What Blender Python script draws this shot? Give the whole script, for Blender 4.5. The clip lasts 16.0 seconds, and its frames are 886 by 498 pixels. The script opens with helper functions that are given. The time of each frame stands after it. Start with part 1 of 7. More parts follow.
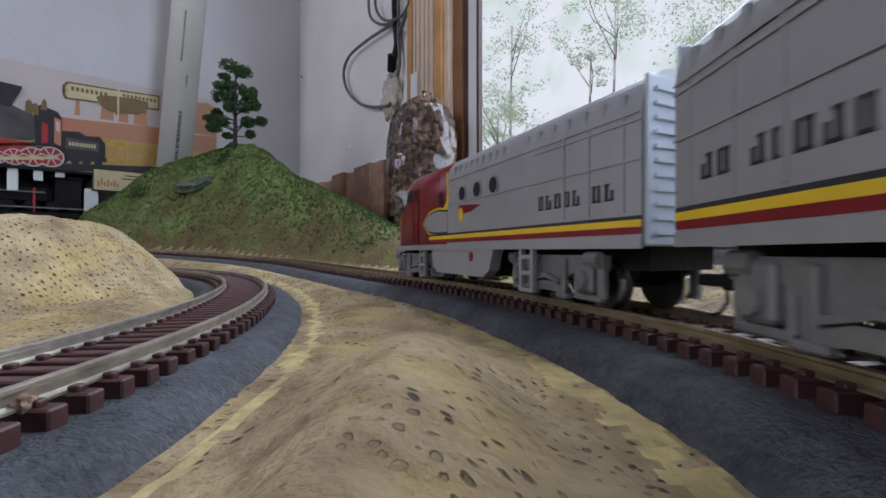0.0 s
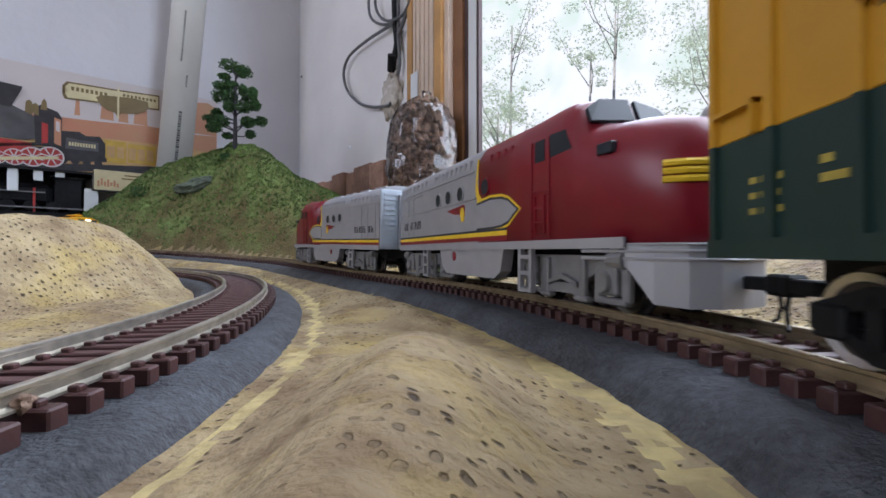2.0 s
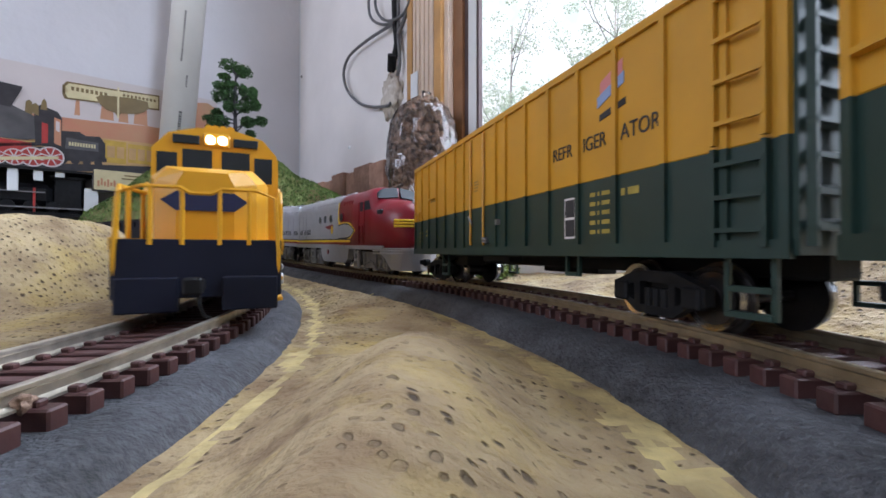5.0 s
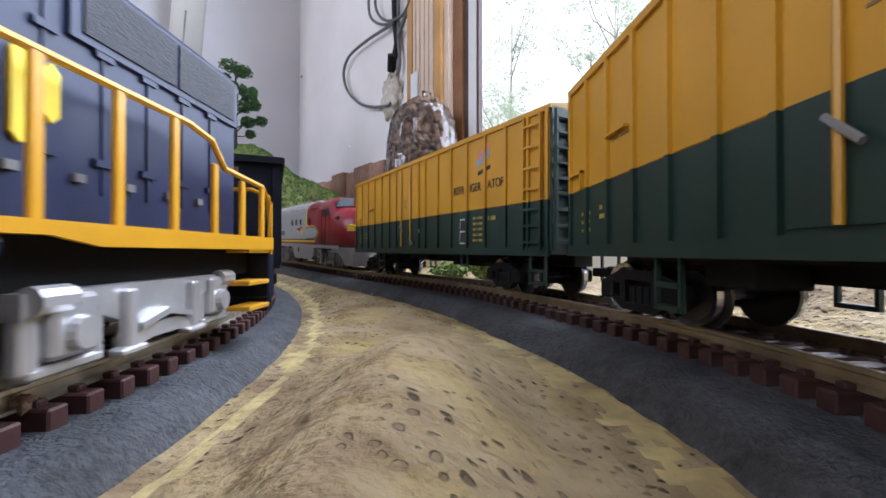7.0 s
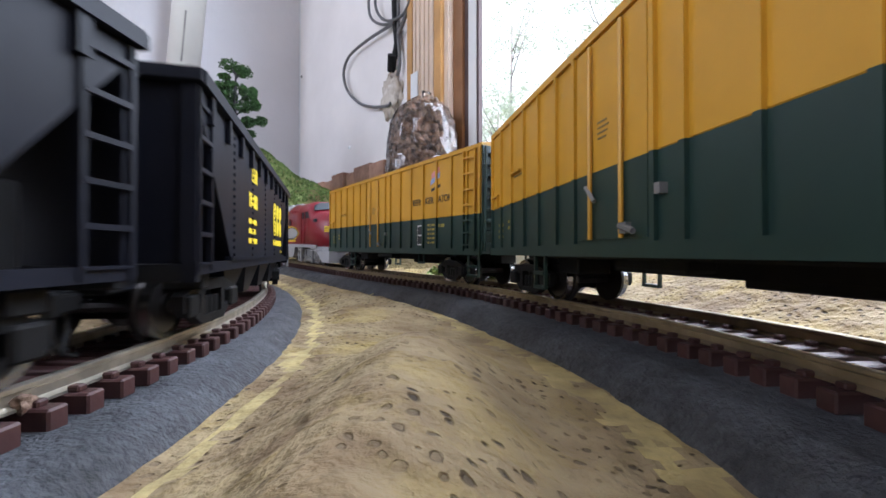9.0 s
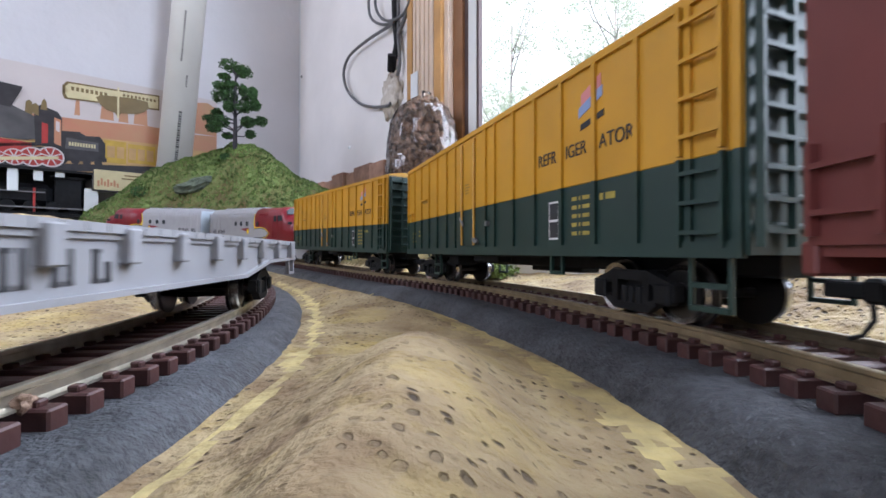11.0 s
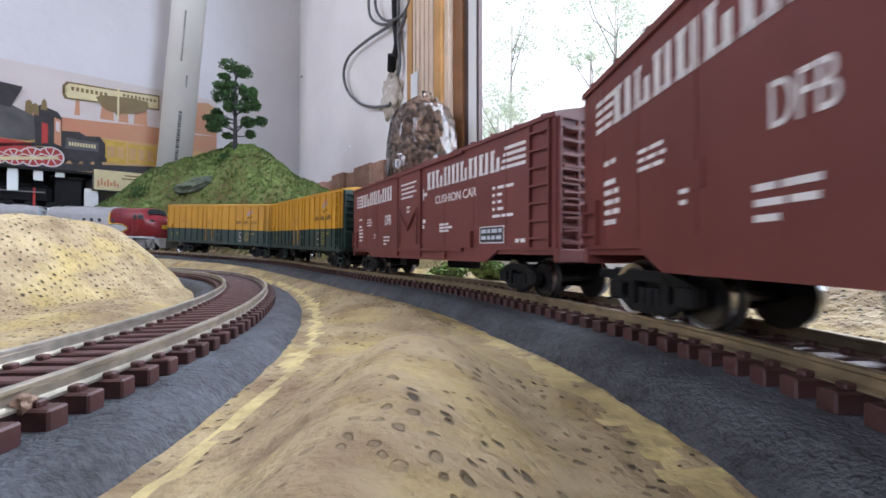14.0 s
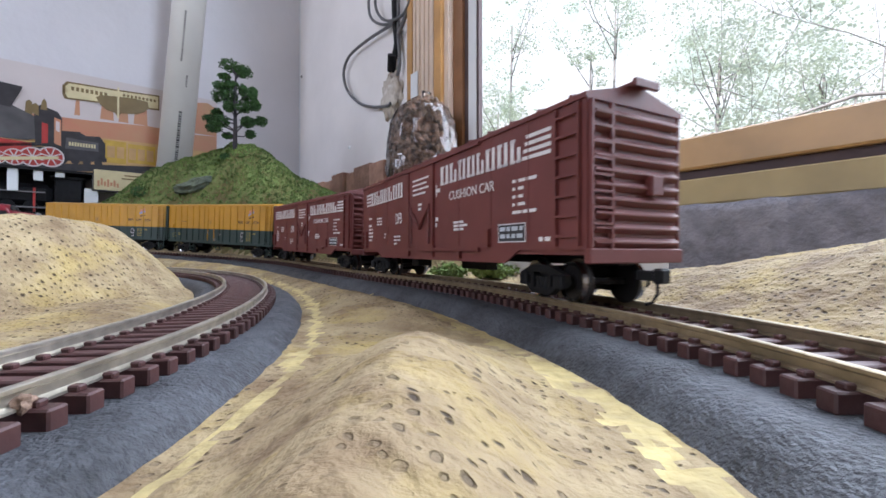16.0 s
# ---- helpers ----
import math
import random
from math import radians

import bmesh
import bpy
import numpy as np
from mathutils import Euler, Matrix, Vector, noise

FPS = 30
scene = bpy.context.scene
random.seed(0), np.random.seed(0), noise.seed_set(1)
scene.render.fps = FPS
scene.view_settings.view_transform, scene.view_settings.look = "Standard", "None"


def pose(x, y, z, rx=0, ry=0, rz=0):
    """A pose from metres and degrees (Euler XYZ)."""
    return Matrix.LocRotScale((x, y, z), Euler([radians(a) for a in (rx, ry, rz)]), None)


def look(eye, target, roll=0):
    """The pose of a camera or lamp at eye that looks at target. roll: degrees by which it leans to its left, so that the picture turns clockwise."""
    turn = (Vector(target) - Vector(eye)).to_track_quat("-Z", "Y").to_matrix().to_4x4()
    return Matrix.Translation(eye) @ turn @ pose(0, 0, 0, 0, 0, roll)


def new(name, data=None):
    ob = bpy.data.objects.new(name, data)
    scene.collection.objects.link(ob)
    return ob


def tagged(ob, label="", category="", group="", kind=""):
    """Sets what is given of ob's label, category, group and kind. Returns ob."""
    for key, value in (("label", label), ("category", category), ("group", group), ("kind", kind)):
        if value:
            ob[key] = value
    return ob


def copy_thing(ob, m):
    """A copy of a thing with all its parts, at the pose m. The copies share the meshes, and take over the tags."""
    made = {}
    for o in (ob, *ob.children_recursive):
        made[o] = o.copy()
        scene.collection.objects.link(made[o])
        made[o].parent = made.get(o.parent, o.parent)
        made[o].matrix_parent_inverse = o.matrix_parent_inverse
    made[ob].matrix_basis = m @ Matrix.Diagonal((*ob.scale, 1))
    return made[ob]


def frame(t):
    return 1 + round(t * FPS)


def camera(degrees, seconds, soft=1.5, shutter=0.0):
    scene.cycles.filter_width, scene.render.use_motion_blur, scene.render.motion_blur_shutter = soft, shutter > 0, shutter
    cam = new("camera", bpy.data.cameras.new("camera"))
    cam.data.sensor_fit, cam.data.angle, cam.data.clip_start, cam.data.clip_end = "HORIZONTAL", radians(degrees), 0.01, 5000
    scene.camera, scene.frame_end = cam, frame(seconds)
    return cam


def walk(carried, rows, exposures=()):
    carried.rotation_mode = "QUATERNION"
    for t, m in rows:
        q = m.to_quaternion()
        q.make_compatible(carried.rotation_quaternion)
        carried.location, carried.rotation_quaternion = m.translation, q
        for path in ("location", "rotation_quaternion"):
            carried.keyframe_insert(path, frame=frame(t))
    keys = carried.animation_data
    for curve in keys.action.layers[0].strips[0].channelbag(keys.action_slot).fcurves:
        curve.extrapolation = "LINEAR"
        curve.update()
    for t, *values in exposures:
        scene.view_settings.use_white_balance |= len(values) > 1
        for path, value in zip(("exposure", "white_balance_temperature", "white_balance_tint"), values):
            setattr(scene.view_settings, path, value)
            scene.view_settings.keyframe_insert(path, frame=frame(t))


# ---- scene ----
# camera: a small action camera set on the layout, standing still
cam = camera(93.46, 16.0, soft=1.6, shutter=0.4)
EYE = (0.0, 0.0, 0.0127)
VIEW = look(EYE, (0.0, 1.0, 0.0127 + math.tan(radians(0.55))))
walk(cam, [(0.0, VIEW), (16.0, VIEW)], exposures=[(0.0, -0.52, 5950, 14), (1.5, -0.25, 5950, 14), (3.5, -0.04, 5950, 14), (6.5, 0.3, 5950, 14), (9.0, 0.5, 5950, 14), (11.5, 0.4, 5950, 14), (15.0, 0.35, 5950, 14), (16.0, 0.15, 5950, 14)])

# ---- world and light ----
world = bpy.data.worlds.new("sky")
scene.world = world
world.use_nodes = True
wn = world.node_tree.nodes
sky = wn.new("ShaderNodeTexSky")
sky.sky_type, sky.sun_disc = "NISHITA", False
sky.sun_elevation, sky.sun_rotation = radians(50), radians(70)
world.node_tree.links.new(sky.outputs[0], wn["Background"].inputs[0])
wn["Background"].inputs[1].default_value = 0.15
sun = new("sun", bpy.data.lights.new("sun", "SUN"))
sun.data.energy, sun.data.angle, sun.data.color = 5.0, radians(0.6), (1, 0.95, 0.88)
sun.matrix_world = look((0, 0, 3), (0.6, 0.47, 2.0))


def opening_lamp(name, m, sx, sy, power, color):
    """Area lamp for daylight in an opening; the far opening is added, unseen."""
    ob = new(name, bpy.data.lights.new(name, "AREA"))
    ob.data.shape, ob.data.size, ob.data.size_y, ob.data.energy, ob.data.color = "RECTANGLE", sx, sy, power, color
    ob.matrix_world = m
    return ob


# ---- plan, in millimetres ----
MM = 0.001
# the two walls meet in a corner; directions along the walls from it
CORNER = Vector((-346, 1004, 0))
ALONG_W = Vector((0.616, -0.787, 0)).normalized()   # window wall, towards the camera
ALONG_L = Vector((-0.787, -0.616, 0)).normalized()  # left wall, towards the camera
IN_W = Vector((-0.787, -0.616, 0)).normalized()     # into the room from the window wall
IN_L = Vector((0.616, -0.787, 0)).normalized()      # into the room from the left wall

RIGHT_WAY = [(58, -1700, 0), (58, -900, 0), (56, -300, 0), (56, -60, 0), (56, 30, 0), (54.5, 66, 0), (49, 90, 0), (40.6, 116, 0),
             (29, 152, 0), (10, 193, 0.2), (-19, 234, 0.8), (-57, 289, 1.8), (-85, 327, 2.9), (-115, 366, 4.6), (-147, 407, 6.0),
             (-180, 436, 7.6), (-230, 463, 10.5), (-295, 491, 13.8), (-365, 516, 17), (-445, 530, 20), (-550, 506, 22), (-660, 425, 23.5),
             (-738, 300, 24), (-766, 140, 24), (-772, -100, 24), (-772, -700, 24)]
LEFT_WAY = [(-700, -800, 0), (-700, -100, 0), (-690, 100, 0), (-662, 240, 0), (-610, 340, 0), (-535, 405, 0), (-446, 435, 0),
            (-346, 420, 0), (-267, 378, 0), (-207, 333, 0), (-152, 280, 0), (-119, 238, 0), (-93, 195, 0), (-73, 152, 0), (-62, 120, 0),
            (-55, 95, 0), (-51, 72, 0), (-49, 50, 0), (-49, 20, 0), (-54, -60, 0), (-75, -180, 0), (-120, -320, 0), (-200, -480, 0),
            (-310, -640, 0), (-440, -800, 0), (-600, -960, 0)]


class Way:
    """A smooth line through points, by its length in millimetres."""

    def __init__(self, pts):
        p = np.array(pts, float)
        q = np.vstack([2 * p[0] - p[1], p, 2 * p[-1] - p[-2]])
        out = []
        for i in range(1, len(q) - 2):
            p0, p1, p2, p3 = q[i - 1:i + 3]
            t1 = np.linalg.norm(p1 - p0) ** 0.5
            t2 = t1 + np.linalg.norm(p2 - p1) ** 0.5
            t3 = t2 + np.linalg.norm(p3 - p2) ** 0.5
            t = np.linspace(t1, t2, 40, endpoint=False)[:, None]
            a1 = (t1 - t) / t1 * p0 + t / t1 * p1
            a2 = (t2 - t) / (t2 - t1) * p1 + (t - t1) / (t2 - t1) * p2
            a3 = (t3 - t) / (t3 - t2) * p2 + (t - t2) / (t3 - t2) * p3
            b1 = (t2 - t) / t2 * a1 + t / t2 * a2
            b2 = (t3 - t) / (t3 - t1) * a2 + (t - t1) / (t3 - t1) * a3
            out.append((t2 - t) / (t2 - t1) * b1 + (t - t1) / (t2 - t1) * b2)
        out = np.vstack(out + [p[-1:]])
        s = np.concatenate([[0], np.cumsum(np.linalg.norm(np.diff(out, axis=0), axis=1))])
        g = np.arange(0, s[-1], 1.0)
        a = np.stack([np.interp(g, s, out[:, k]) for k in range(3)], 1)
        k = np.exp(-0.5 * (np.arange(-40, 41) / 14.0) ** 2)
        k /= k.sum()
        self.p = np.stack([np.convolve(np.pad(a[:, j], 40, mode="reflect", reflect_type="odd"), k, "valid") for j in range(3)], 1)
        self.s = np.concatenate([[0], np.cumsum(np.linalg.norm(np.diff(self.p, axis=0), axis=1))])

    def at(self, s):
        return np.stack([np.interp(s, self.s, self.p[:, k]) for k in range(3)], -1)

    def near(self, x, y):
        """The length at which the way passes (x, y)."""
        return float(self.s[((self.p[:, :2] - (x, y)) ** 2).sum(1).argmin()])

    def side(self, s, lat, z):
        """Points at lat to the left of the way and z above it."""
        s = np.asarray(s, float)
        q = self.at(s + 1.0) - self.at(s - 1.0)
        q[..., 2] = 0
        q /= np.linalg.norm(q, axis=-1, keepdims=True)
        r = self.at(s) + np.stack([-q[..., 1], q[..., 0], 0 * q[..., 0]], -1) * lat
        r[..., 2] += z
        return r

    def lateral(self, x, y):
        """For arrays x, y: the distance to the left of the way, the height of the way there, and the length."""
        pts, d = self.p[::4], np.full(x.shape, 1e9)
        best = np.zeros(x.shape, int)
        for i, (px, py, _) in enumerate(pts):
            e = (x - px) ** 2 + (y - py) ** 2
            m = e < d
            d[m], best[m] = e[m], i
        b = np.clip(best, 1, len(pts) - 2)
        t = pts[b + 1] - pts[b - 1]
        side = np.sign(t[..., 0] * (y - pts[b][..., 1]) - t[..., 1] * (x - pts[b][..., 0]))
        return np.sqrt(d) * side, pts[b][..., 2], self.s[::4][b]


# beside the camera the inner track swings wide and dips a little
SWING = [1 + 0.11 * max(0.0, min(1.0, (330 - y) / 130.0)) if y > -200 else 1.11 for _, y, _ in LEFT_WAY]
LEFT_WAY = [(x * k if x > -400 else x, y * k, z - 12.7 * (k - 1)) for (x, y, z), k in zip(LEFT_WAY, SWING)]
LEFT_WAY[:6] = [(-700, -800, 0), (-700, -100, 0), (-690, 100, 0), (-662, 240, 0), (-610, 340, 0), (-535, 405, 0)]
RW, LW = Way(RIGHT_WAY), Way(LEFT_WAY)
R0, L0 = RW.near(56, 30), LW.near(-54.4, 55.5)


# ---- helpers for meshes and materials ----
def part(name, bm, material, parent=None, label="", smooth=False, scale=MM):
    """Links a bmesh, in millimetres, as one mesh object under a thing or a part."""
    me = bpy.data.meshes.new(name)
    if scale != 1:
        bmesh.ops.scale(bm, vec=(scale,) * 3, verts=bm.verts)
    bm.to_mesh(me)
    bm.free()
    for m in material if isinstance(material, (list, tuple)) else [material]:
        me.materials.append(m)
    if smooth:
        me.polygons.foreach_set("use_smooth", [True] * len(me.polygons))
    ob = new(name, me)
    ob.parent = parent
    if label:
        ob["label"] = label
    return ob


def raw(name, verts, faces, material, parent=None, smooth=False):
    me = bpy.data.meshes.new(name)
    me.from_pydata([tuple(v) for v in np.asarray(verts) * MM], [], faces)
    me.materials.append(material)
    if smooth:
        me.polygons.foreach_set("use_smooth", [True] * len(me.polygons))
    ob = new(name, me)
    ob.parent = parent
    return ob


def box(bm, x0, x1, y0, y1, z0, z1, bevel=0.0, seg=1):
    r = bmesh.ops.create_cube(bm, size=1.0)
    for v in r["verts"]:
        v.co = Vector((x0 + (v.co.x + 0.5) * (x1 - x0), y0 + (v.co.y + 0.5) * (y1 - y0), z0 + (v.co.z + 0.5) * (z1 - z0)))
    if bevel:
        es = list({e for v in r["verts"] for e in v.link_edges})
        bmesh.ops.bevel(bm, geom=es, offset=bevel, segments=seg, affect="EDGES", profile=0.5)
    return bm


def cyl(bm, a, b, r0, r1=None, n=12, caps=True):
    """A cylinder or cone from a to b."""
    a, b = Vector(a), Vector(b)
    r = bmesh.ops.create_cone(bm, cap_ends=caps, segments=n, radius1=r0, radius2=r0 if r1 is None else r1, depth=(b - a).length)
    m = Matrix.Translation((a + b) / 2) @ (b - a).to_track_quat("Z", "Y").to_matrix().to_4x4()
    bmesh.ops.transform(bm, matrix=m, verts=r["verts"])
    return r["verts"]


def sweep(bm, pts, r, n=6):
    """A round wire through points."""
    pts = [Vector(p) for p in pts]
    rings = []
    for i, p in enumerate(pts):
        d = (pts[min(i + 1, len(pts) - 1)] - pts[max(i - 1, 0)]).normalized()
        u = d.cross(Vector((0.13, 0.31, 0.94))).normalized()
        w = d.cross(u)
        rr = r[i] if isinstance(r, (list, tuple)) else r
        rings.append([bm.verts.new(p + (u * math.cos(a) + w * math.sin(a)) * rr) for a in [2 * math.pi * k / n for k in range(n)]])
    for a, b in zip(rings, rings[1:]):
        for k in range(n):
            bm.faces.new((a[k], a[(k + 1) % n], b[(k + 1) % n], b[k]))
    bm.faces.new(rings[0][::-1])
    bm.faces.new(rings[-1])
    return bm


def prism(bm, outline, y0, y1):
    """An outline in x, z extruded from y0 to y1."""
    a = [bm.verts.new((x, y0, z)) for x, z in outline]
    b = [bm.verts.new((x, y1, z)) for x, z in outline]
    n = len(a)
    for k in range(n):
        bm.faces.new((a[k], a[(k + 1) % n], b[(k + 1) % n], b[k]))
    fa, fb = bm.faces.new(a[::-1]), bm.faces.new(b)
    bmesh.ops.recalc_face_normals(bm, faces=bm.faces[:])
    return fa, fb


def loft(bm, sections, caps=True):
    """Skin between closed sections with the same number of points."""
    rings = [[bm.verts.new(p) for p in s] for s in sections]
    n = len(rings[0])
    for a, b in zip(rings, rings[1:]):
        for k in range(n):
            bm.faces.new((a[k], a[(k + 1) % n], b[(k + 1) % n], b[k]))
    if caps:
        bm.faces.new(rings[0][::-1])
        bm.faces.new(rings[-1])
    bmesh.ops.recalc_face_normals(bm, faces=bm.faces[:])
    return rings


def empty(name, m, label, category, group="", kind=""):
    ob = new(name)
    ob.empty_display_size = 0.01
    ob.matrix_world = m
    return tagged(ob, label, category, group, kind)


def mat(name, base, rough=0.6, metal=0.0, vary=0.12, scale=150.0, bump=0.15, bscale=None, dist=0.0004, tint=None, detail=6.0, spec=0.5, island=0.0, obrand=0.0, coat=0.0):
    """A surface with two scales of variation and a fine relief. Scales are per metre."""
    m = bpy.data.materials.new(name)
    m.use_nodes = True
    nt = m.node_tree
    n, l = nt.nodes, nt.links
    b = n["Principled BSDF"]
    b.inputs["Roughness"].default_value, b.inputs["Metallic"].default_value = rough, metal
    b.inputs["Specular IOR Level"].default_value = spec
    b.inputs["Coat Weight"].default_value = coat
    co = n.new("ShaderNodeTexCoord")
    t1, t2 = n.new("ShaderNodeTexNoise"), n.new("ShaderNodeTexNoise")
    for t, s in ((t1, scale), (t2, scale * 0.13)):
        t.inputs["Scale"].default_value, t.inputs["Detail"].default_value = s, detail
        l.new(co.outputs["Object"], t.inputs["Vector"])
    mix = n.new("ShaderNodeMix")
    mix.data_type = "RGBA"
    c = Vector(base)
    dark = tint if tint else tuple(c * (1 - 2 * vary))
    mix.inputs["A"].default_value, mix.inputs["B"].default_value = (*dark, 1), (*(min(1, v) for v in c * (1 + vary)), 1)
    add = n.new("ShaderNodeMath")
    add.operation = "ADD"
    l.new(t1.outputs[0], add.inputs[0])
    l.new(t2.outputs[0], add.inputs[1])
    rng = n.new("ShaderNodeMapRange")
    rng.inputs["From Min"].default_value, rng.inputs["From Max"].default_value = 0.72, 1.28
    l.new(add.outputs[0], rng.inputs["Value"])
    l.new(rng.outputs[0], mix.inputs["Factor"])
    col = mix.outputs["Result"]
    if obrand or island:
        src = n.new("ShaderNodeObjectInfo").outputs["Random"] if obrand else n.new("ShaderNodeNewGeometry").outputs["Random Per Island"]
        hs = n.new("ShaderNodeHueSaturation")
        r2 = n.new("ShaderNodeMapRange")
        r2.inputs["To Min"].default_value, r2.inputs["To Max"].default_value = 1 - (obrand or island), 1 + (obrand or island)
        l.new(src, r2.inputs["Value"])
        l.new(r2.outputs[0], hs.inputs["Value"])
        l.new(col, hs.inputs["Color"])
        col = hs.outputs["Color"]
    l.new(col, b.inputs["Base Color"])
    if bump:
        t3 = n.new("ShaderNodeTexNoise")
        t3.inputs["Scale"].default_value, t3.inputs["Detail"].default_value = bscale or scale * 3, 4
        l.new(co.outputs["Object"], t3.inputs["Vector"])
        bp = n.new("ShaderNodeBump")
        bp.inputs["Strength"].default_value, bp.inputs["Distance"].default_value = bump, dist
        l.new(t3.outputs[0], bp.inputs["Height"])
        l.new(bp.outputs[0], b.inputs["Normal"])
    return m

opening_lamp("window_light", look((CORNER + ALONG_W * 1110 + IN_W * -50 + Vector((0, 0, 640))) * MM, (CORNER + ALONG_W * 1110 + IN_W * 900 + Vector((0, 0, 400))) * MM), 0.9, 1.0, 17, (0.84, 0.92, 1))
# room light added from across the room, in an opening never in view
opening_lamp("far_window_light", look((CORNER + ALONG_W * 900 + ALONG_L * 2385 + Vector((0, 0, 820))) * MM, (CORNER + ALONG_W * 800 + ALONG_L * 400 + Vector((0, 0, 250))) * MM), 1.35, 1.0, 17, (0.95, 0.96, 1))


# ---- materials of the setting ----
M_TIE = mat("tie_brown", (0.075, 0.03, 0.028), 0.5, 0, 0.15, 400, 0.2, obrand=0.15)
M_RAIL = mat("rail_steel", (0.62, 0.58, 0.50), 0.36, 0.85, 0.2, 300, 0.1)
M_BRASS = mat("dull_brass_rail", (0.36, 0.29, 0.19), 0.4, 0.75, 0.2, 300, 0.1)
M_BED = mat("grey_roadbed", (0.085, 0.09, 0.102), 0.6, 0, 0.3, 700, 1.0, 1500, 0.0010)
M_WALL = mat("wall_sheet", (0.62, 0.60, 0.63), 0.34, 0, 0.05, 6, 0.45, 11, 0.010)
# pinkish wall, made paler than the sheeting to stand in for light on it
M_WALLW = mat("lit_window_wall", (0.86, 0.825, 0.825), 0.5, 0, 0.05, 9, 0.3, 20, 0.004)
M_CEIL = mat("ceiling_white", (0.7, 0.7, 0.7), 0.8, 0, 0.04, 3, 0.05)
M_TRIM = mat("pale_wood", (0.72, 0.58, 0.47), 0.5, 0, 0.08, 30, 0.1)
M_ORANGE = mat("varnished_wood", (0.55, 0.30, 0.10), 0.35, 0, 0.15, 30, 0.1)
M_BROWN = mat("brown_wood", (0.24, 0.11, 0.045), 0.4, 0, 0.15, 40, 0.1)
M_SILL = mat("sill_wood", (0.48, 0.29, 0.12), 0.4, 0, 0.12, 30, 0.12)
M_SILL2 = mat("sill_board", (0.40, 0.30, 0.13), 0.5, 0, 0.12, 30, 0.12)
M_DARKGAP = mat("dark_groove", (0.08, 0.05, 0.048), 0.7, 0, 0.1, 30, 0.1)
M_LEDGE = mat("grey_foam", (0.27, 0.26, 0.29), 0.9, 0, 0.2, 90, 0.8, 260, 0.003)
M_PVC = mat("pvc_pipe", (0.72, 0.71, 0.68), 0.35, 0, 0.04, 12, 0.05)
M_BLACK = mat("black_plastic", (0.010, 0.010, 0.012), 0.5, 0, 0.2, 200, 0.1, spec=0.2)
M_GREYN = mat("grey_metal", (0.25, 0.25, 0.26), 0.4, 0.6, 0.1, 100, 0.05)
M_INK = mat("black_ink", (0.03, 0.03, 0.035), 0.6, 0, 0.1, 200, 0.0)
M_WHITEFRAME = mat("white_vinyl", (0.75, 0.77, 0.78), 0.35, 0, 0.04, 30, 0.03)


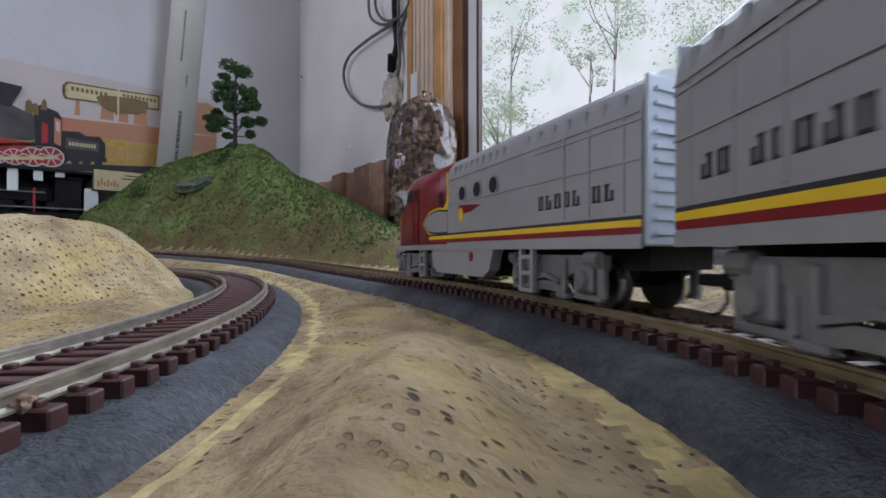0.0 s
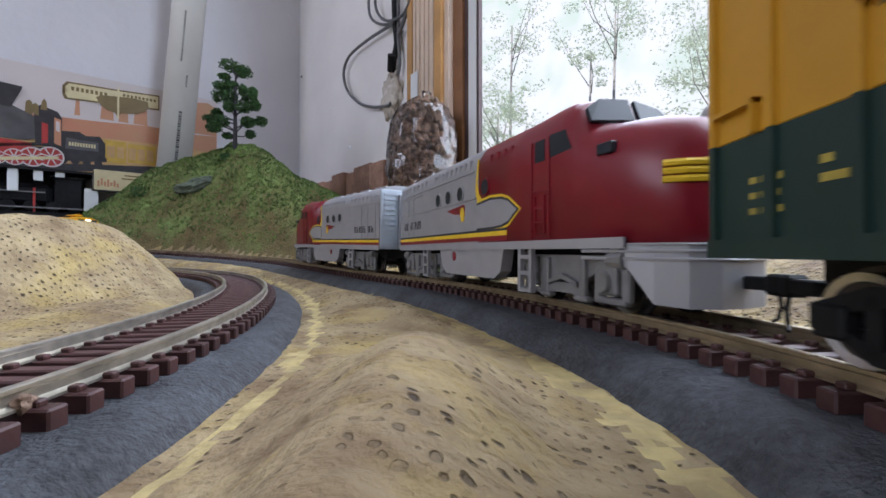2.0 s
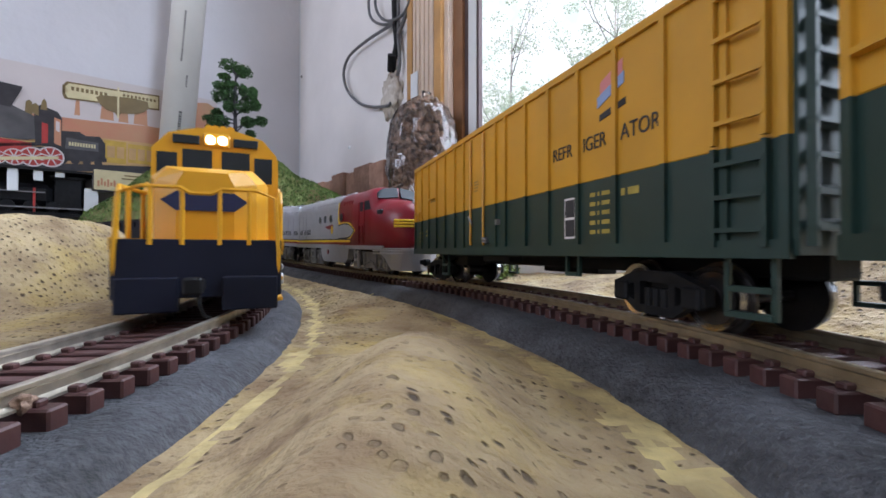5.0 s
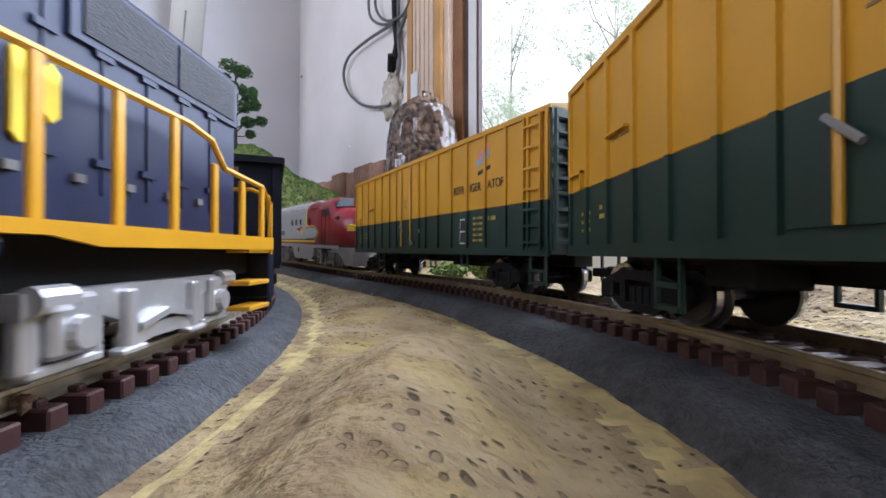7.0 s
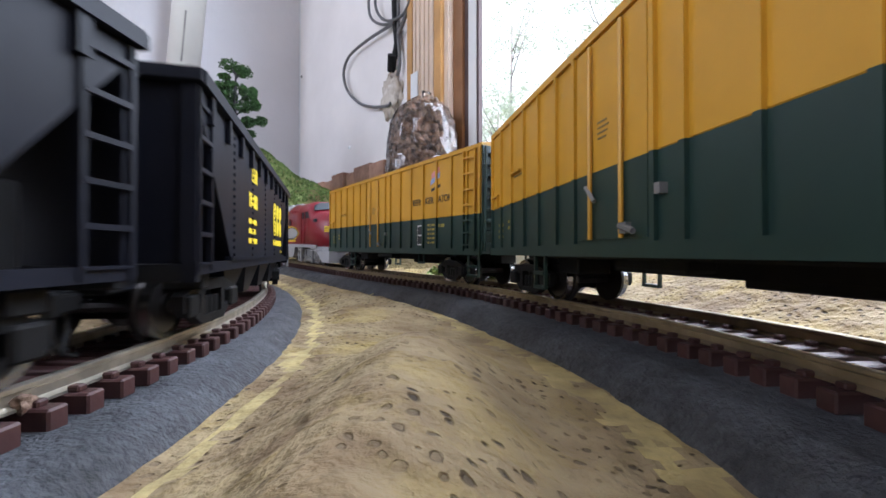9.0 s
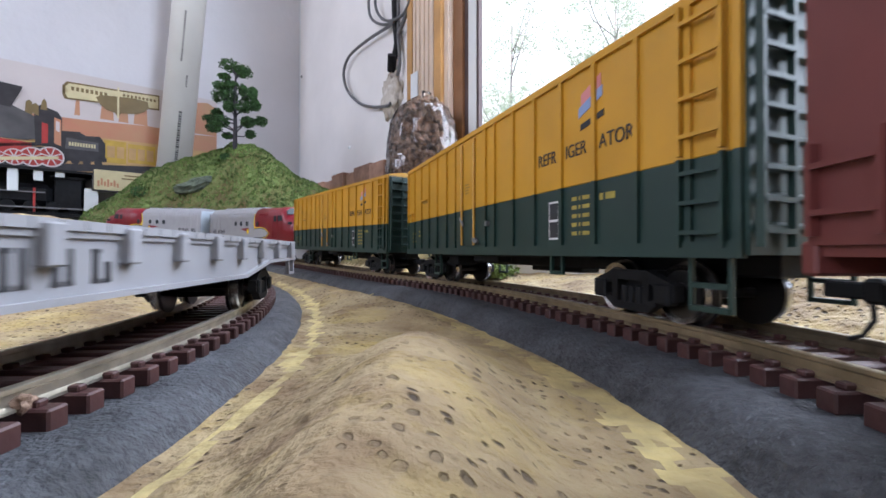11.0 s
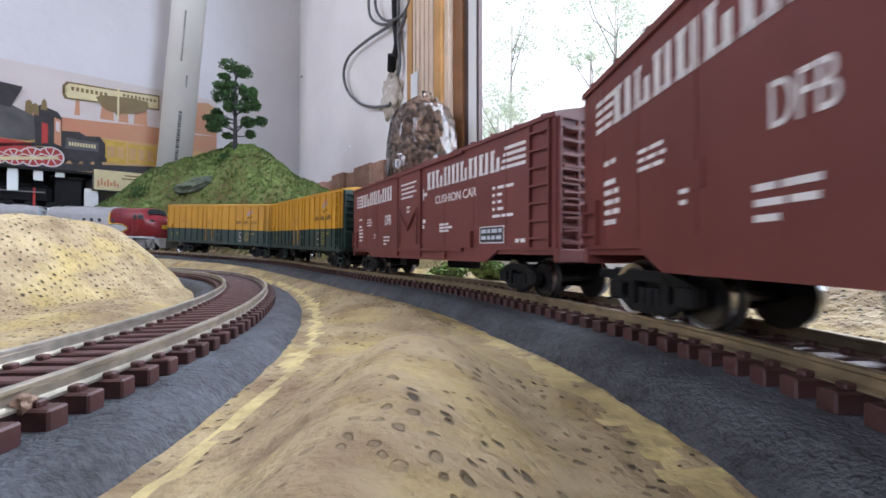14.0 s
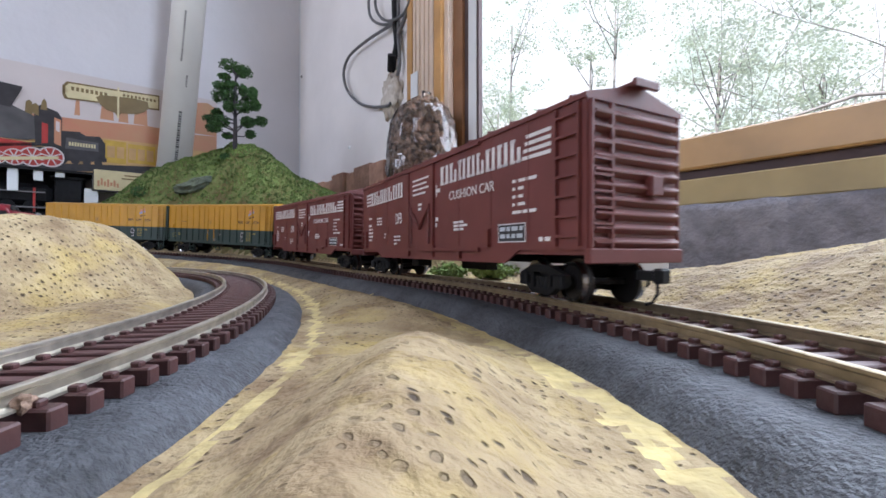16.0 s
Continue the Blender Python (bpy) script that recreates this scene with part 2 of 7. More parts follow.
def ground_material(name, tone, regular, low, high, ochre):
    """Painted plaster cloth: ochre wash over tan, with rows of small open holes, and turf where the ground is high at the back."""
    m = mat(name, tuple(Vector((0.46, 0.36, 0.20)) * tone), 0.8, 0, 0.18, 85, 0.0, tint=tuple(Vector((0.22, 0.145, 0.075)) * tone))
    nt = m.node_tree
    n, l = nt.nodes, nt.links
    b = n["Principled BSDF"]
    co = n.new("ShaderNodeTexCoord")
    col = b.inputs["Base Color"].links[0].from_socket
    # bare plaster where the wash is thin
    pale = n.new("ShaderNodeTexNoise")
    pale.inputs["Scale"].default_value, pale.inputs["Detail"].default_value, pale.inputs["Roughness"].default_value = 22, 8, 0.7
    l.new(co.outputs["Object"], pale.inputs["Vector"])
    pr = n.new("ShaderNodeMapRange")
    pr.inputs["From Min"].default_value, pr.inputs["From Max"].default_value, pr.inputs["To Max"].default_value = 0.56, 0.72, 0.75
    l.new(pale.outputs[0], pr.inputs["Value"])
    mx = n.new("ShaderNodeMix")
    mx.data_type = "RGBA"
    l.new(pr.outputs[0], mx.inputs["Factor"])
    l.new(col, mx.inputs["A"])
    mx.inputs["B"].default_value = (0.62 * tone, 0.52 * tone, 0.32 * tone, 1)
    # ochre yellow wash
    och = n.new("ShaderNodeTexNoise")
    och.inputs["Scale"].default_value, och.inputs["Detail"].default_value, och.inputs["Roughness"].default_value = 38, 7, 0.65
    l.new(co.outputs["Object"], och.inputs["Vector"])
    orr = n.new("ShaderNodeMapRange")
    orr.inputs["From Min"].default_value, orr.inputs["From Max"].default_value, orr.inputs["To Max"].default_value = 0.48, 0.66, ochre
    l.new(och.outputs[0], orr.inputs["Value"])
    my = n.new("ShaderNodeMix")
    my.data_type = "RGBA"
    l.new(orr.outputs[0], my.inputs["Factor"])
    l.new(mx.outputs["Result"], my.inputs["A"])
    my.inputs["B"].default_value = (0.50, 0.37, 0.11, 1)
    mx = my
    # mesh holes of the cloth
    wp = n.new("ShaderNodeTexNoise")
    wp.inputs["Scale"].default_value = 60
    l.new(co.outputs["Object"], wp.inputs["Vector"])
    wv = n.new("ShaderNodeMix")
    wv.data_type = "VECTOR"
    wv.inputs["Factor"].default_value = 0.006
    l.new(co.outputs["Object"], wv.inputs["A"])
    l.new(wp.outputs["Color"], wv.inputs["B"])
    vo = n.new("ShaderNodeTexVoronoi")
    vo.inputs["Scale"].default_value, vo.inputs["Randomness"].default_value = 430, regular
    vo.voronoi_dimensions = "2D"
    l.new(wv.outputs["Result"], vo.inputs["Vector"])
    hole = n.new("ShaderNodeMapRange")
    hole.inputs["From Min"].default_value, hole.inputs["From Max"].default_value = 0.06, 0.24
    # uneven size and ragged rims
    rag = n.new("ShaderNodeTexNoise")
    rag.inputs["Scale"].default_value, rag.inputs["Detail"].default_value = 900, 4
    l.new(co.outputs["Object"], rag.inputs["Vector"])
    cell = n.new("ShaderNodeSeparateColor")
    l.new(vo.outputs["Color"], cell.inputs[0])
    siz = n.new("ShaderNodeMath")
    siz.operation = "MULTIPLY_ADD"
    l.new(cell.outputs[0], siz.inputs[0])
    siz.inputs[1].default_value = 0.24
    l.new(vo.outputs["Distance"], siz.inputs[2])
    rim = n.new("ShaderNodeMath")
    rim.operation = "MULTIPLY_ADD"
    l.new(rag.outputs[0], rim.inputs[0])
    rim.inputs[1].default_value = 0.36
    l.new(siz.outputs[0], rim.inputs[2])
    off = n.new("ShaderNodeMath")
    off.operation = "SUBTRACT"
    l.new(rim.outputs[0], off.inputs[0])
    off.inputs[1].default_value = 0.25
    l.new(off.outputs[0], hole.inputs["Value"])
    # only some holes are open
    some = n.new("ShaderNodeTexNoise")
    some.inputs["Scale"].default_value, some.inputs["Detail"].default_value = 48, 3
    l.new(co.outputs["Object"], some.inputs["Vector"])
    sr = n.new("ShaderNodeMapRange")
    sr.inputs["From Min"].default_value, sr.inputs["From Max"].default_value = low, high
    l.new(some.outputs[0], sr.inputs["Value"])
    mxm = n.new("ShaderNodeMath")
    mxm.operation = "MAXIMUM"
    l.new(hole.outputs[0], mxm.inputs[0])
    inv = n.new("ShaderNodeMath")
    inv.operation = "SUBTRACT"
    inv.inputs[0].default_value = 1.0
    l.new(sr.outputs[0], inv.inputs[1])
    l.new(inv.outputs[0], mxm.inputs[1])
    dk = n.new("ShaderNodeMix")
    dk.data_type = "RGBA"
    l.new(mxm.outputs[0], dk.inputs["Factor"])
    dk.inputs["A"].default_value = (0.07, 0.045, 0.024, 1)
    l.new(mx.outputs["Result"], dk.inputs["B"])
    l.new(dk.outputs["Result"], b.inputs["Base Color"])
    # relief: folds, weave and holes
    nz = n.new("ShaderNodeTexNoise")
    nz.inputs["Scale"].default_value, nz.inputs["Detail"].default_value = 260, 9
    l.new(co.outputs["Object"], nz.inputs["Vector"])
    ad = n.new("ShaderNodeMath")
    ad.operation = "MULTIPLY_ADD"
    l.new(mxm.outputs[0], ad.inputs[0])
    ad.inputs[1].default_value = 0.32
    l.new(nz.outputs[0], ad.inputs[2])
    bp = n.new("ShaderNodeBump")
    bp.inputs["Strength"].default_value, bp.inputs["Distance"].default_value = 1.0, 0.0026
    l.new(ad.outputs[0], bp.inputs["Height"])
    l.new(bp.outputs[0], b.inputs["Normal"])
    return m


M_GROUND = ground_material("plaster_cloth", 0.88, 0.42, 0.33, 0.46, 0.55)
M_RIDGE = ground_material("filled_plaster_cloth", 1.0, 0.85, 0.445, 0.57, 0.72)
M_EDGE = mat("cloth_edge", (0.60, 0.49, 0.21), 0.8, 0, 0.25, 160, 1.0, 260, 0.0014, tint=(0.36, 0.27, 0.13))
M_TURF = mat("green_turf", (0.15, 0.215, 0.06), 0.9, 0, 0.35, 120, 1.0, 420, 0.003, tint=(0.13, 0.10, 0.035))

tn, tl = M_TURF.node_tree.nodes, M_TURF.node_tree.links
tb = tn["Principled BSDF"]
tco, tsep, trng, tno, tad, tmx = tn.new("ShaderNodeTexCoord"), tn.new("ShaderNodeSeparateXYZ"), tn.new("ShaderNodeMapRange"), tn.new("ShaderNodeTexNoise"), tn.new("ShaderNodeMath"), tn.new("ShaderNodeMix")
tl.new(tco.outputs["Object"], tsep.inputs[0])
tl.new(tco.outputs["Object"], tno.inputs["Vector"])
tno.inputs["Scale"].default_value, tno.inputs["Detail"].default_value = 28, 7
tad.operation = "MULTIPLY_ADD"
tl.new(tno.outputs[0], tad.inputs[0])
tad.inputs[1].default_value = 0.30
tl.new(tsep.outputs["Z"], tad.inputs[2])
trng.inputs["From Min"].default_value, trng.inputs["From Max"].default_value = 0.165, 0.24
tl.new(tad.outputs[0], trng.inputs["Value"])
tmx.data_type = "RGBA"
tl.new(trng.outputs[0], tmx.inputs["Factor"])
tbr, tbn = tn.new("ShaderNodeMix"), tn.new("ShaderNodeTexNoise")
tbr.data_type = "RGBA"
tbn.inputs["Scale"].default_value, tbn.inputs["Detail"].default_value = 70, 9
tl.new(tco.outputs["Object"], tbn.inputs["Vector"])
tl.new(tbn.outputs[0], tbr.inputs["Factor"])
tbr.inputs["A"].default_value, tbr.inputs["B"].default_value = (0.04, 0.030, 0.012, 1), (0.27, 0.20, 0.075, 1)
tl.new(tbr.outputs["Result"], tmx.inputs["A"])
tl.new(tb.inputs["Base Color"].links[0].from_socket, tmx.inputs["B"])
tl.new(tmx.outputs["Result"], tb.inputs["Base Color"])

# ---- ground of the layout: one sheet, with ridge, mounds, hill ----
RIDGE_A = np.array([-1.4, -0.88, -0.86, -0.78, -0.71, -0.656, -0.547, -0.507, -0.452, -0.398, -0.344, -0.276, -0.195, -0.127, -0.02, 0.1])
RIDGE_E = np.array([0.03, 0.06, 0.085, 0.133, 0.187, 0.207, 0.234, 0.252, 0.252, 0.214, 0.173, 0.146, 0.106, 0.065, 0.02, 0.0])


def sm(x):
    x = np.clip(x, 0, 1)
    return x * x * (3 - 2 * x)


def lumps(x, y, size, seed):
    """Smooth uneven relief of about one unit."""
    rs = np.random.RandomState(seed)
    out = np.zeros_like(x)
    for k in range(14):
        a, f, p = rs.uniform(0, 6.283), rs.uniform(0.6, 2.0) / size, rs.uniform(0, 6.283)
        out += np.sin((x * math.cos(a) + y * math.sin(a)) * f * 6.283 + p + 1.3 * np.sin((x * math.sin(a) - y * math.cos(a)) * f * 3.1))
    return out / 5.0


def heights(x, y):
    dr, zr, sr = RW.lateral(x, y)
    dl, zl, sl = LW.lateral(x, y)
    z = np.full(x.shape, -10.0)
    ar = np.abs(dr)
    # the sheet follows the grade under the outer track
    grade = np.where(y > 180, zr, 0) * sm(1 - (ar - 30) / 120)
    # ridge between the tracks, beside the camera
    ridge = 10.4 * np.exp(-((x + 5.5 - 0.02 * y) / 14.0) ** 2) * sm((112 - y) / 52.0) * sm((y + 160) / 120)
    strip = 3.5 * sm((y - 105) / 60) * sm((np.minimum(ar, np.abs(dl)) - 26) / 14)
    # mound inside the inner curve
    q = np.sqrt(((x + 211) / 83.0) ** 2 + ((y - 196) / 101.0) ** 2)
    mound = 39.0 * sm((1.0 - q) / 0.62) * (1 + 0.05 * lumps(x, y, 70, 5))
    # cloth slope on the window's side of the outer track
    out = sm((-dr - 29) / 95.0)
    amp = np.interp(y, [-200, 60, 130, 190, 240, 320, 500], [34, 34, 31, 20, 12, 9, 7])
    slope = out * amp * (1 + 0.10 * lumps(x, y, 120, 9))
    # turf hill behind the outer track
    a = x / np.maximum(y, 60.0)
    top = 12.7 + np.interp(a, RIDGE_A, RIDGE_E) * np.minimum(y, 690) * (1 + 0.02 * lumps(x, y, 45, 3))
    w = sm((-dr - 26) / 86.0) ** 0.8 * sm((y - 330) / 60) * sm((770 - y) / 90)
    hill = np.maximum(top + 10, 0) * w
    z = z + grade + np.maximum.reduce([ridge, strip, mound, slope, hill])
    z += (0.45 * lumps(x, y, 16, 2) + 0.22 * lumps(x, y, 5, 12)) * sm((np.minimum(ar, np.abs(dl)) - 24) / 8)
    # nothing above the beds
    for d, zz, wd in ((ar, zr, 30), (np.abs(dl), zl, 25.7)):
        cap = zz - 8.6 + np.maximum(d - wd, 0) * 3.0
        z = np.minimum(z, cap)
    return z, hill


def ground():
    xs = np.concatenate([np.arange(-1250, -230, 9.0), np.arange(-230, -110, 2.4), np.arange(-110, 130, 1.5), np.arange(130, 300, 4.0), np.arange(300, 900, 12.0)])
    ys = np.concatenate([np.arange(-1750, -60, 14.0), np.arange(-60, 20, 3.0), np.arange(20, 200, 1.6), np.arange(200, 340, 3.0), np.arange(340, 1020, 5.0)])
    x, y = np.meshgrid(xs, ys)
    z, hill = heights(x, y)
    inside = ((x - CORNER.x) * IN_W.x + (y - CORNER.y) * IN_W.y > -6) & ((x - CORNER.x) * IN_L.x + (y - CORNER.y) * IN_L.y > -6)
    nx, ny = len(xs), len(ys)
    keep = inside[:-1, :-1] & inside[1:, :-1] & inside[:-1, 1:] & inside[1:, 1:]
    turf = (hill[:-1, :-1] > 6)
    j, i = np.nonzero(keep)
    a = j * nx + i
    faces = np.stack([a, a + 1, a + nx + 1, a + nx], 1)
    me = bpy.data.meshes.new("ground")
    me.from_pydata((np.stack([x.ravel(), y.ravel(), z.ravel()], 1) * MM).tolist(), [], faces.tolist())
    me.materials.append(M_GROUND)
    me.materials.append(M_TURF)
    me.materials.append(M_EDGE)
    me.materials.append(M_RIDGE)
    # raw pale edge of the cloth where it meets the beds
    xc, yc = x[:-1, :-1], y[:-1, :-1]
    er = RW.lateral(xc, yc)[0] - 30.5 - 2.6 * lumps(xc, yc, 22, 31) - 1.4 * lumps(xc, yc, 6, 32)
    el = LW.lateral(xc, yc)[0] - 26.4 - 1.4 * lumps(xc, yc, 18, 33) - 0.5 * lumps(xc, yc, 6, 34)
    edge = ((np.abs(er) < 2.6) | (np.abs(el) < 1.6)) & (yc < 330)
    ridge = (np.abs(xc) < 45) & (yc < 150)
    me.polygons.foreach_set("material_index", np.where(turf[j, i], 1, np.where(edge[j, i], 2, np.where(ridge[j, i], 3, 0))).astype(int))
    me.polygons.foreach_set("use_smooth", np.ones(len(faces), bool))
    ob = new("ground", me)
    bm = bmesh.new()
    bm.from_mesh(me)
    bmesh.ops.delete(bm, geom=[v for v in bm.verts if not v.link_faces], context="VERTS")
    bm.to_mesh(me)
    bm.free()
    return tagged(ob, "ochre painted plaster cloth landscape with a green turf hill", "landscape", kind="structure")


ground()


def bed(name, way, s0, s1, top, base, crown):
    """The raised grey roadbed under a track."""
    s = np.arange(s0, s1, 3.0)
    prof = [(-base, -12.5), (-(base * 0.35 + top * 0.65), -7.2), (-top, -crown - 0.4), (-top + 2.5, -crown), (top - 2.5, -crown), (top, -crown - 0.4), (base * 0.35 + top * 0.65, -7.2), (base, -12.5)]
    rs = np.random.RandomState(4)
    rows = [way.side(s, lat, z) + rs.normal(0, 0.14, (len(s), 3)) for lat, z in prof]
    v = np.stack(rows, 1).reshape(-1, 3)
    k = len(prof)
    f = [(i * k + j, i * k + j + 1, (i + 1) * k + j + 1, (i + 1) * k + j) for i in range(len(s) - 1) for j in range(k - 1)]
    ob = raw(name, v, [t[::-1] for t in f], M_BED, smooth=True)
    return tagged(ob, "raised dark grey foam roadbed under the track", "roadbed", kind="structure")


bed("roadbed", RW, 200, RW.s[-1] - 5, 20.5, 29, 5.0)
bed("roadbed", LW, 20, LW.s[-1] - 5, 18.5, 26.0, 5.0)

RAIL_PROFILE = [(-1.1, -2.54), (1.1, -2.54), (1.1, -2.2), (0.35, -1.9), (0.35, -0.85), (0.65, -0.6), (0.65, -0.12), (0.45, 0), (-0.45, 0), (-0.65, -0.12), (-0.65, -0.6), (-0.35, -0.85), (-0.35, -1.9), (-1.1, -2.2)]


def track(way, s0, s1, near0, near1, label, metal):
    """Two rails on ties; the ties near the camera are single parts, each with its spike heads."""
    base = empty("model_track", Matrix(), label, "railway track", kind="")
    s = np.arange(s0, s1, 4.0)
    for lat in (-8.7, 8.7):
        v = np.stack([way.side(s, lat + a, z) for a, z in RAIL_PROFILE], 1).reshape(-1, 3)
        k = len(RAIL_PROFILE)
        f = [(i * k + j, i * k + (j + 1) % k, (i + 1) * k + (j + 1) % k, (i + 1) * k + j) for i in range(len(s) - 1) for j in range(k)]
        raw("rail", v, f, metal, base)
    bm = bmesh.new()
    box(bm, -1.3, 1.3, -12.7, 12.7, -5.1, -2.52, 0.25)
    for lat in (-8.7, 8.7):
        for sgn in (-1, 1):
            box(bm, -0.7, 0.7, lat + sgn * 1.6 - 0.75, lat + sgn * 1.6 + 0.75, -2.6, -1.75, 0.2)
    tie = part("tie", bm, M_TIE, base)
    me = tie.data
    rs = np.random.RandomState(7)
    far = bmesh.new()
    first = True
    for q in np.arange(s0, s1, 5.15):
        p, d = way.at(q), way.at(q + 1) - way.at(q - 1)
        m = Matrix.Translation(Vector(p) * MM) @ Matrix.Rotation(math.atan2(d[1], d[0]) + rs.normal(0, 0.012), 4, "Z")
        if near0 < q < near1:
            ob = tie if first else new("tie", me)
            first = False
            ob.parent = base
            ob.matrix_world = m
        else:
            t = bmesh.ops.create_cube(far, size=1.0)["verts"]
            for v in t:
                v.co = m @ Vector((v.co.x * 2.7 * MM, v.co.y * 26.4 * MM, (v.co.z * 2.2 - 3.6) * MM))
    tagged(part("tie", far, M_TIE, base, scale=1), kind="stuff")
    return base


track(RW, 300, RW.s[-1] - 20, R0 - 60, R0 + 760, "brass-railed model track on dark brown plastic ties, climbing", M_BRASS)
track(LW, 100, LW.s[-1] - 20, L0 - 620, L0 + 90, "curved model track with steel rails on dark brown ties", M_RAIL)


# ---- room ----
def slab(name, origin, along, inward, u0, u1, z0, z1, t, material, parent=None, label="", bevel=0.0, front=0.0):
    """A flat board on a wall: from u0 to u1 along it, z0 to z1, front its distance before the wall's face, t its thickness."""
    bm = bmesh.new()
    box(bm, u0, u1, front - t, front, z0, z1, bevel)
    m = Matrix((( along.x, inward.x, 0, origin.x), (along.y, inward.y, 0, origin.y), (0, 0, 1, 0), (0, 0, 0, 1)))
    bmesh.ops.transform(bm, matrix=m, verts=bm.verts)
    bmesh.ops.recalc_face_normals(bm, faces=bm.faces[:])
    return part(name, bm, material, parent, label)


W = (CORNER, ALONG_W, IN_W)
L = (CORNER, ALONG_L, IN_L)
wall_w = empty("wall_window", Matrix(), "wall with pale sheeting around a large window", "wall", kind="structure")
slab("wall_panel", *W, -80, 586, -900, 1600, 12, M_WALLW, wall_w)
slab("wall_panel", *W, 1630, 3080, -900, 1600, 80, M_WALL, wall_w)
slab("wall_panel", *W, 586, 1630, -900, 74, 60, M_WALL, wall_w)
slab("wall_panel", *W, 586, 1630, 1240, 1600, 80, M_WALL, wall_w)
wall_l = slab("wall_left", *L, 0, 2400, -900, 1600, 80, M_WALL)
tagged(wall_l, "wall covered in pale grey plastic sheeting", "wall", kind="structure")
M_BRICK = mat("pink_foam_block", (0.42, 0.24, 0.17), 0.8, 0, 0.2, 60, 0.5, 150, 0.002, obrand=0.25)
M_LEAF = mat("tree_foliage", (0.045, 0.11, 0.03), 0.85, 0, 0.25, 200, 0.3, island=0.45)
M_TRUNK = mat("tree_trunk", (0.06, 0.055, 0.07), 0.6, 0, 0.2, 300, 0.4)
M_TUFT = mat("turf_tufts", (0.17, 0.245, 0.07), 0.9, 0, 0.3, 200, 0.3, island=0.3)
M_ROCK = mat("rock_casting", (0.16, 0.19, 0.14), 0.85, 0, 0.3, 90, 0.8, 240, 0.002)
M_FLAKE = mat("brown_flakes", (0.20, 0.12, 0.08), 0.5, 0, 0.3, 200, 0.3, island=0.7)
M_CABLE = mat("grey_cable", (0.14, 0.14, 0.15), 0.5, 0, 0.1, 100, 0.1)
M_TAPE = mat("white_tape", (0.75, 0.77, 0.8), 0.5, 0, 0.03, 50, 0.05)
M_PAPER = mat("poster_sky", (0.60, 0.53, 0.52), 0.5, 0, 0.05, 10, 0.02)
M_DESERT = mat("poster_desert", (0.42, 0.17, 0.10), 0.5, 0, 0.25, 30, 0.0, tint=(0.48, 0.27, 0.14))
M_SAND = mat("poster_sand", (0.52, 0.32, 0.13), 0.5, 0, 0.15, 40, 0.0)
M_CREAM = mat("poster_cream", (0.66, 0.57, 0.33), 0.5, 0, 0.08, 50, 0.0)
M_OLIVE = mat("poster_olive", (0.19, 0.13, 0.05), 0.5, 0, 0.1, 50, 0.0)
M_PYEL = mat("poster_yellow", (0.60, 0.38, 0.05), 0.5, 0, 0.12, 60, 0.0)
M_PBLACK = mat("poster_black", (0.03, 0.026, 0.03), 0.45, 0, 0.3, 60, 0.0)
M_PGREY = mat("poster_grey", (0.09, 0.085, 0.09), 0.45, 0, 0.2, 40, 0.0)
M_PRED = mat("poster_red", (0.40, 0.035, 0.03), 0.45, 0, 0.15, 60, 0.0)
# leaf and bark colours are paled to stand in for outdoor glare
M_OUTLEAF = mat("glare_pale_leaves", (0.50, 0.58, 0.42), 0.6, 0, 0.2, 20, 0.0, island=0.4)
M_BARK = mat("glare_pale_bark", (0.46, 0.42, 0.39), 0.8, 0, 0.2, 20, 0.3)
M_STRAW = mat("straw", (0.55, 0.45, 0.2), 0.7, 0, 0.1, 200, 0.0)

# ---- the rest of the room ----
ROOM_W, ROOM_L = 3000, 2400
FAR_W = (CORNER + ALONG_L * ROOM_L, ALONG_W, -IN_W)
FAR_L = (CORNER + ALONG_W * ROOM_W, ALONG_L, -IN_L)
tagged(slab("wall_back", *FAR_L, 0, ROOM_L, -900, 1600, 80, M_WALL), "pale sheeted wall at the end of the room", "wall", kind="structure")
# the opening in this wall is added to hold the room light
back = empty("wall_far", Matrix(), "pale unseen wall with an opening added for room light", "wall", kind="structure")
slab("wall_panel", *FAR_W, -80, 200, -900, 1600, 80, M_WALL, back)
slab("wall_panel", *FAR_W, 1600, ROOM_W + 80, -900, 1600, 80, M_WALL, back)
slab("wall_panel", *FAR_W, 200, 1600, -900, 300, 80, M_WALL, back)
slab("wall_panel", *FAR_W, 200, 1600, 1350, 1600, 80, M_WALL, back)
for nm, z0, z1, m, lab in (("ceiling", 1600, 1640, M_CEIL, "plain white ceiling"), ("floor", -940, -900, M_BROWN, "plain brown floor")):
    bm = bmesh.new()
    box(bm, -90, ROOM_W + 90, -90, ROOM_L + 90, z0, z1)
    m4 = Matrix(((ALONG_W.x, ALONG_L.x, 0, CORNER.x), (ALONG_W.y, ALONG_L.y, 0, CORNER.y), (0, 0, 1, 0), (0, 0, 0, 1)))
    bmesh.ops.transform(bm, matrix=m4, verts=bm.verts)
    bmesh.ops.recalc_face_normals(bm, faces=bm.faces[:])
    tagged(part(nm, bm, m, None), lab, nm, kind="structure")

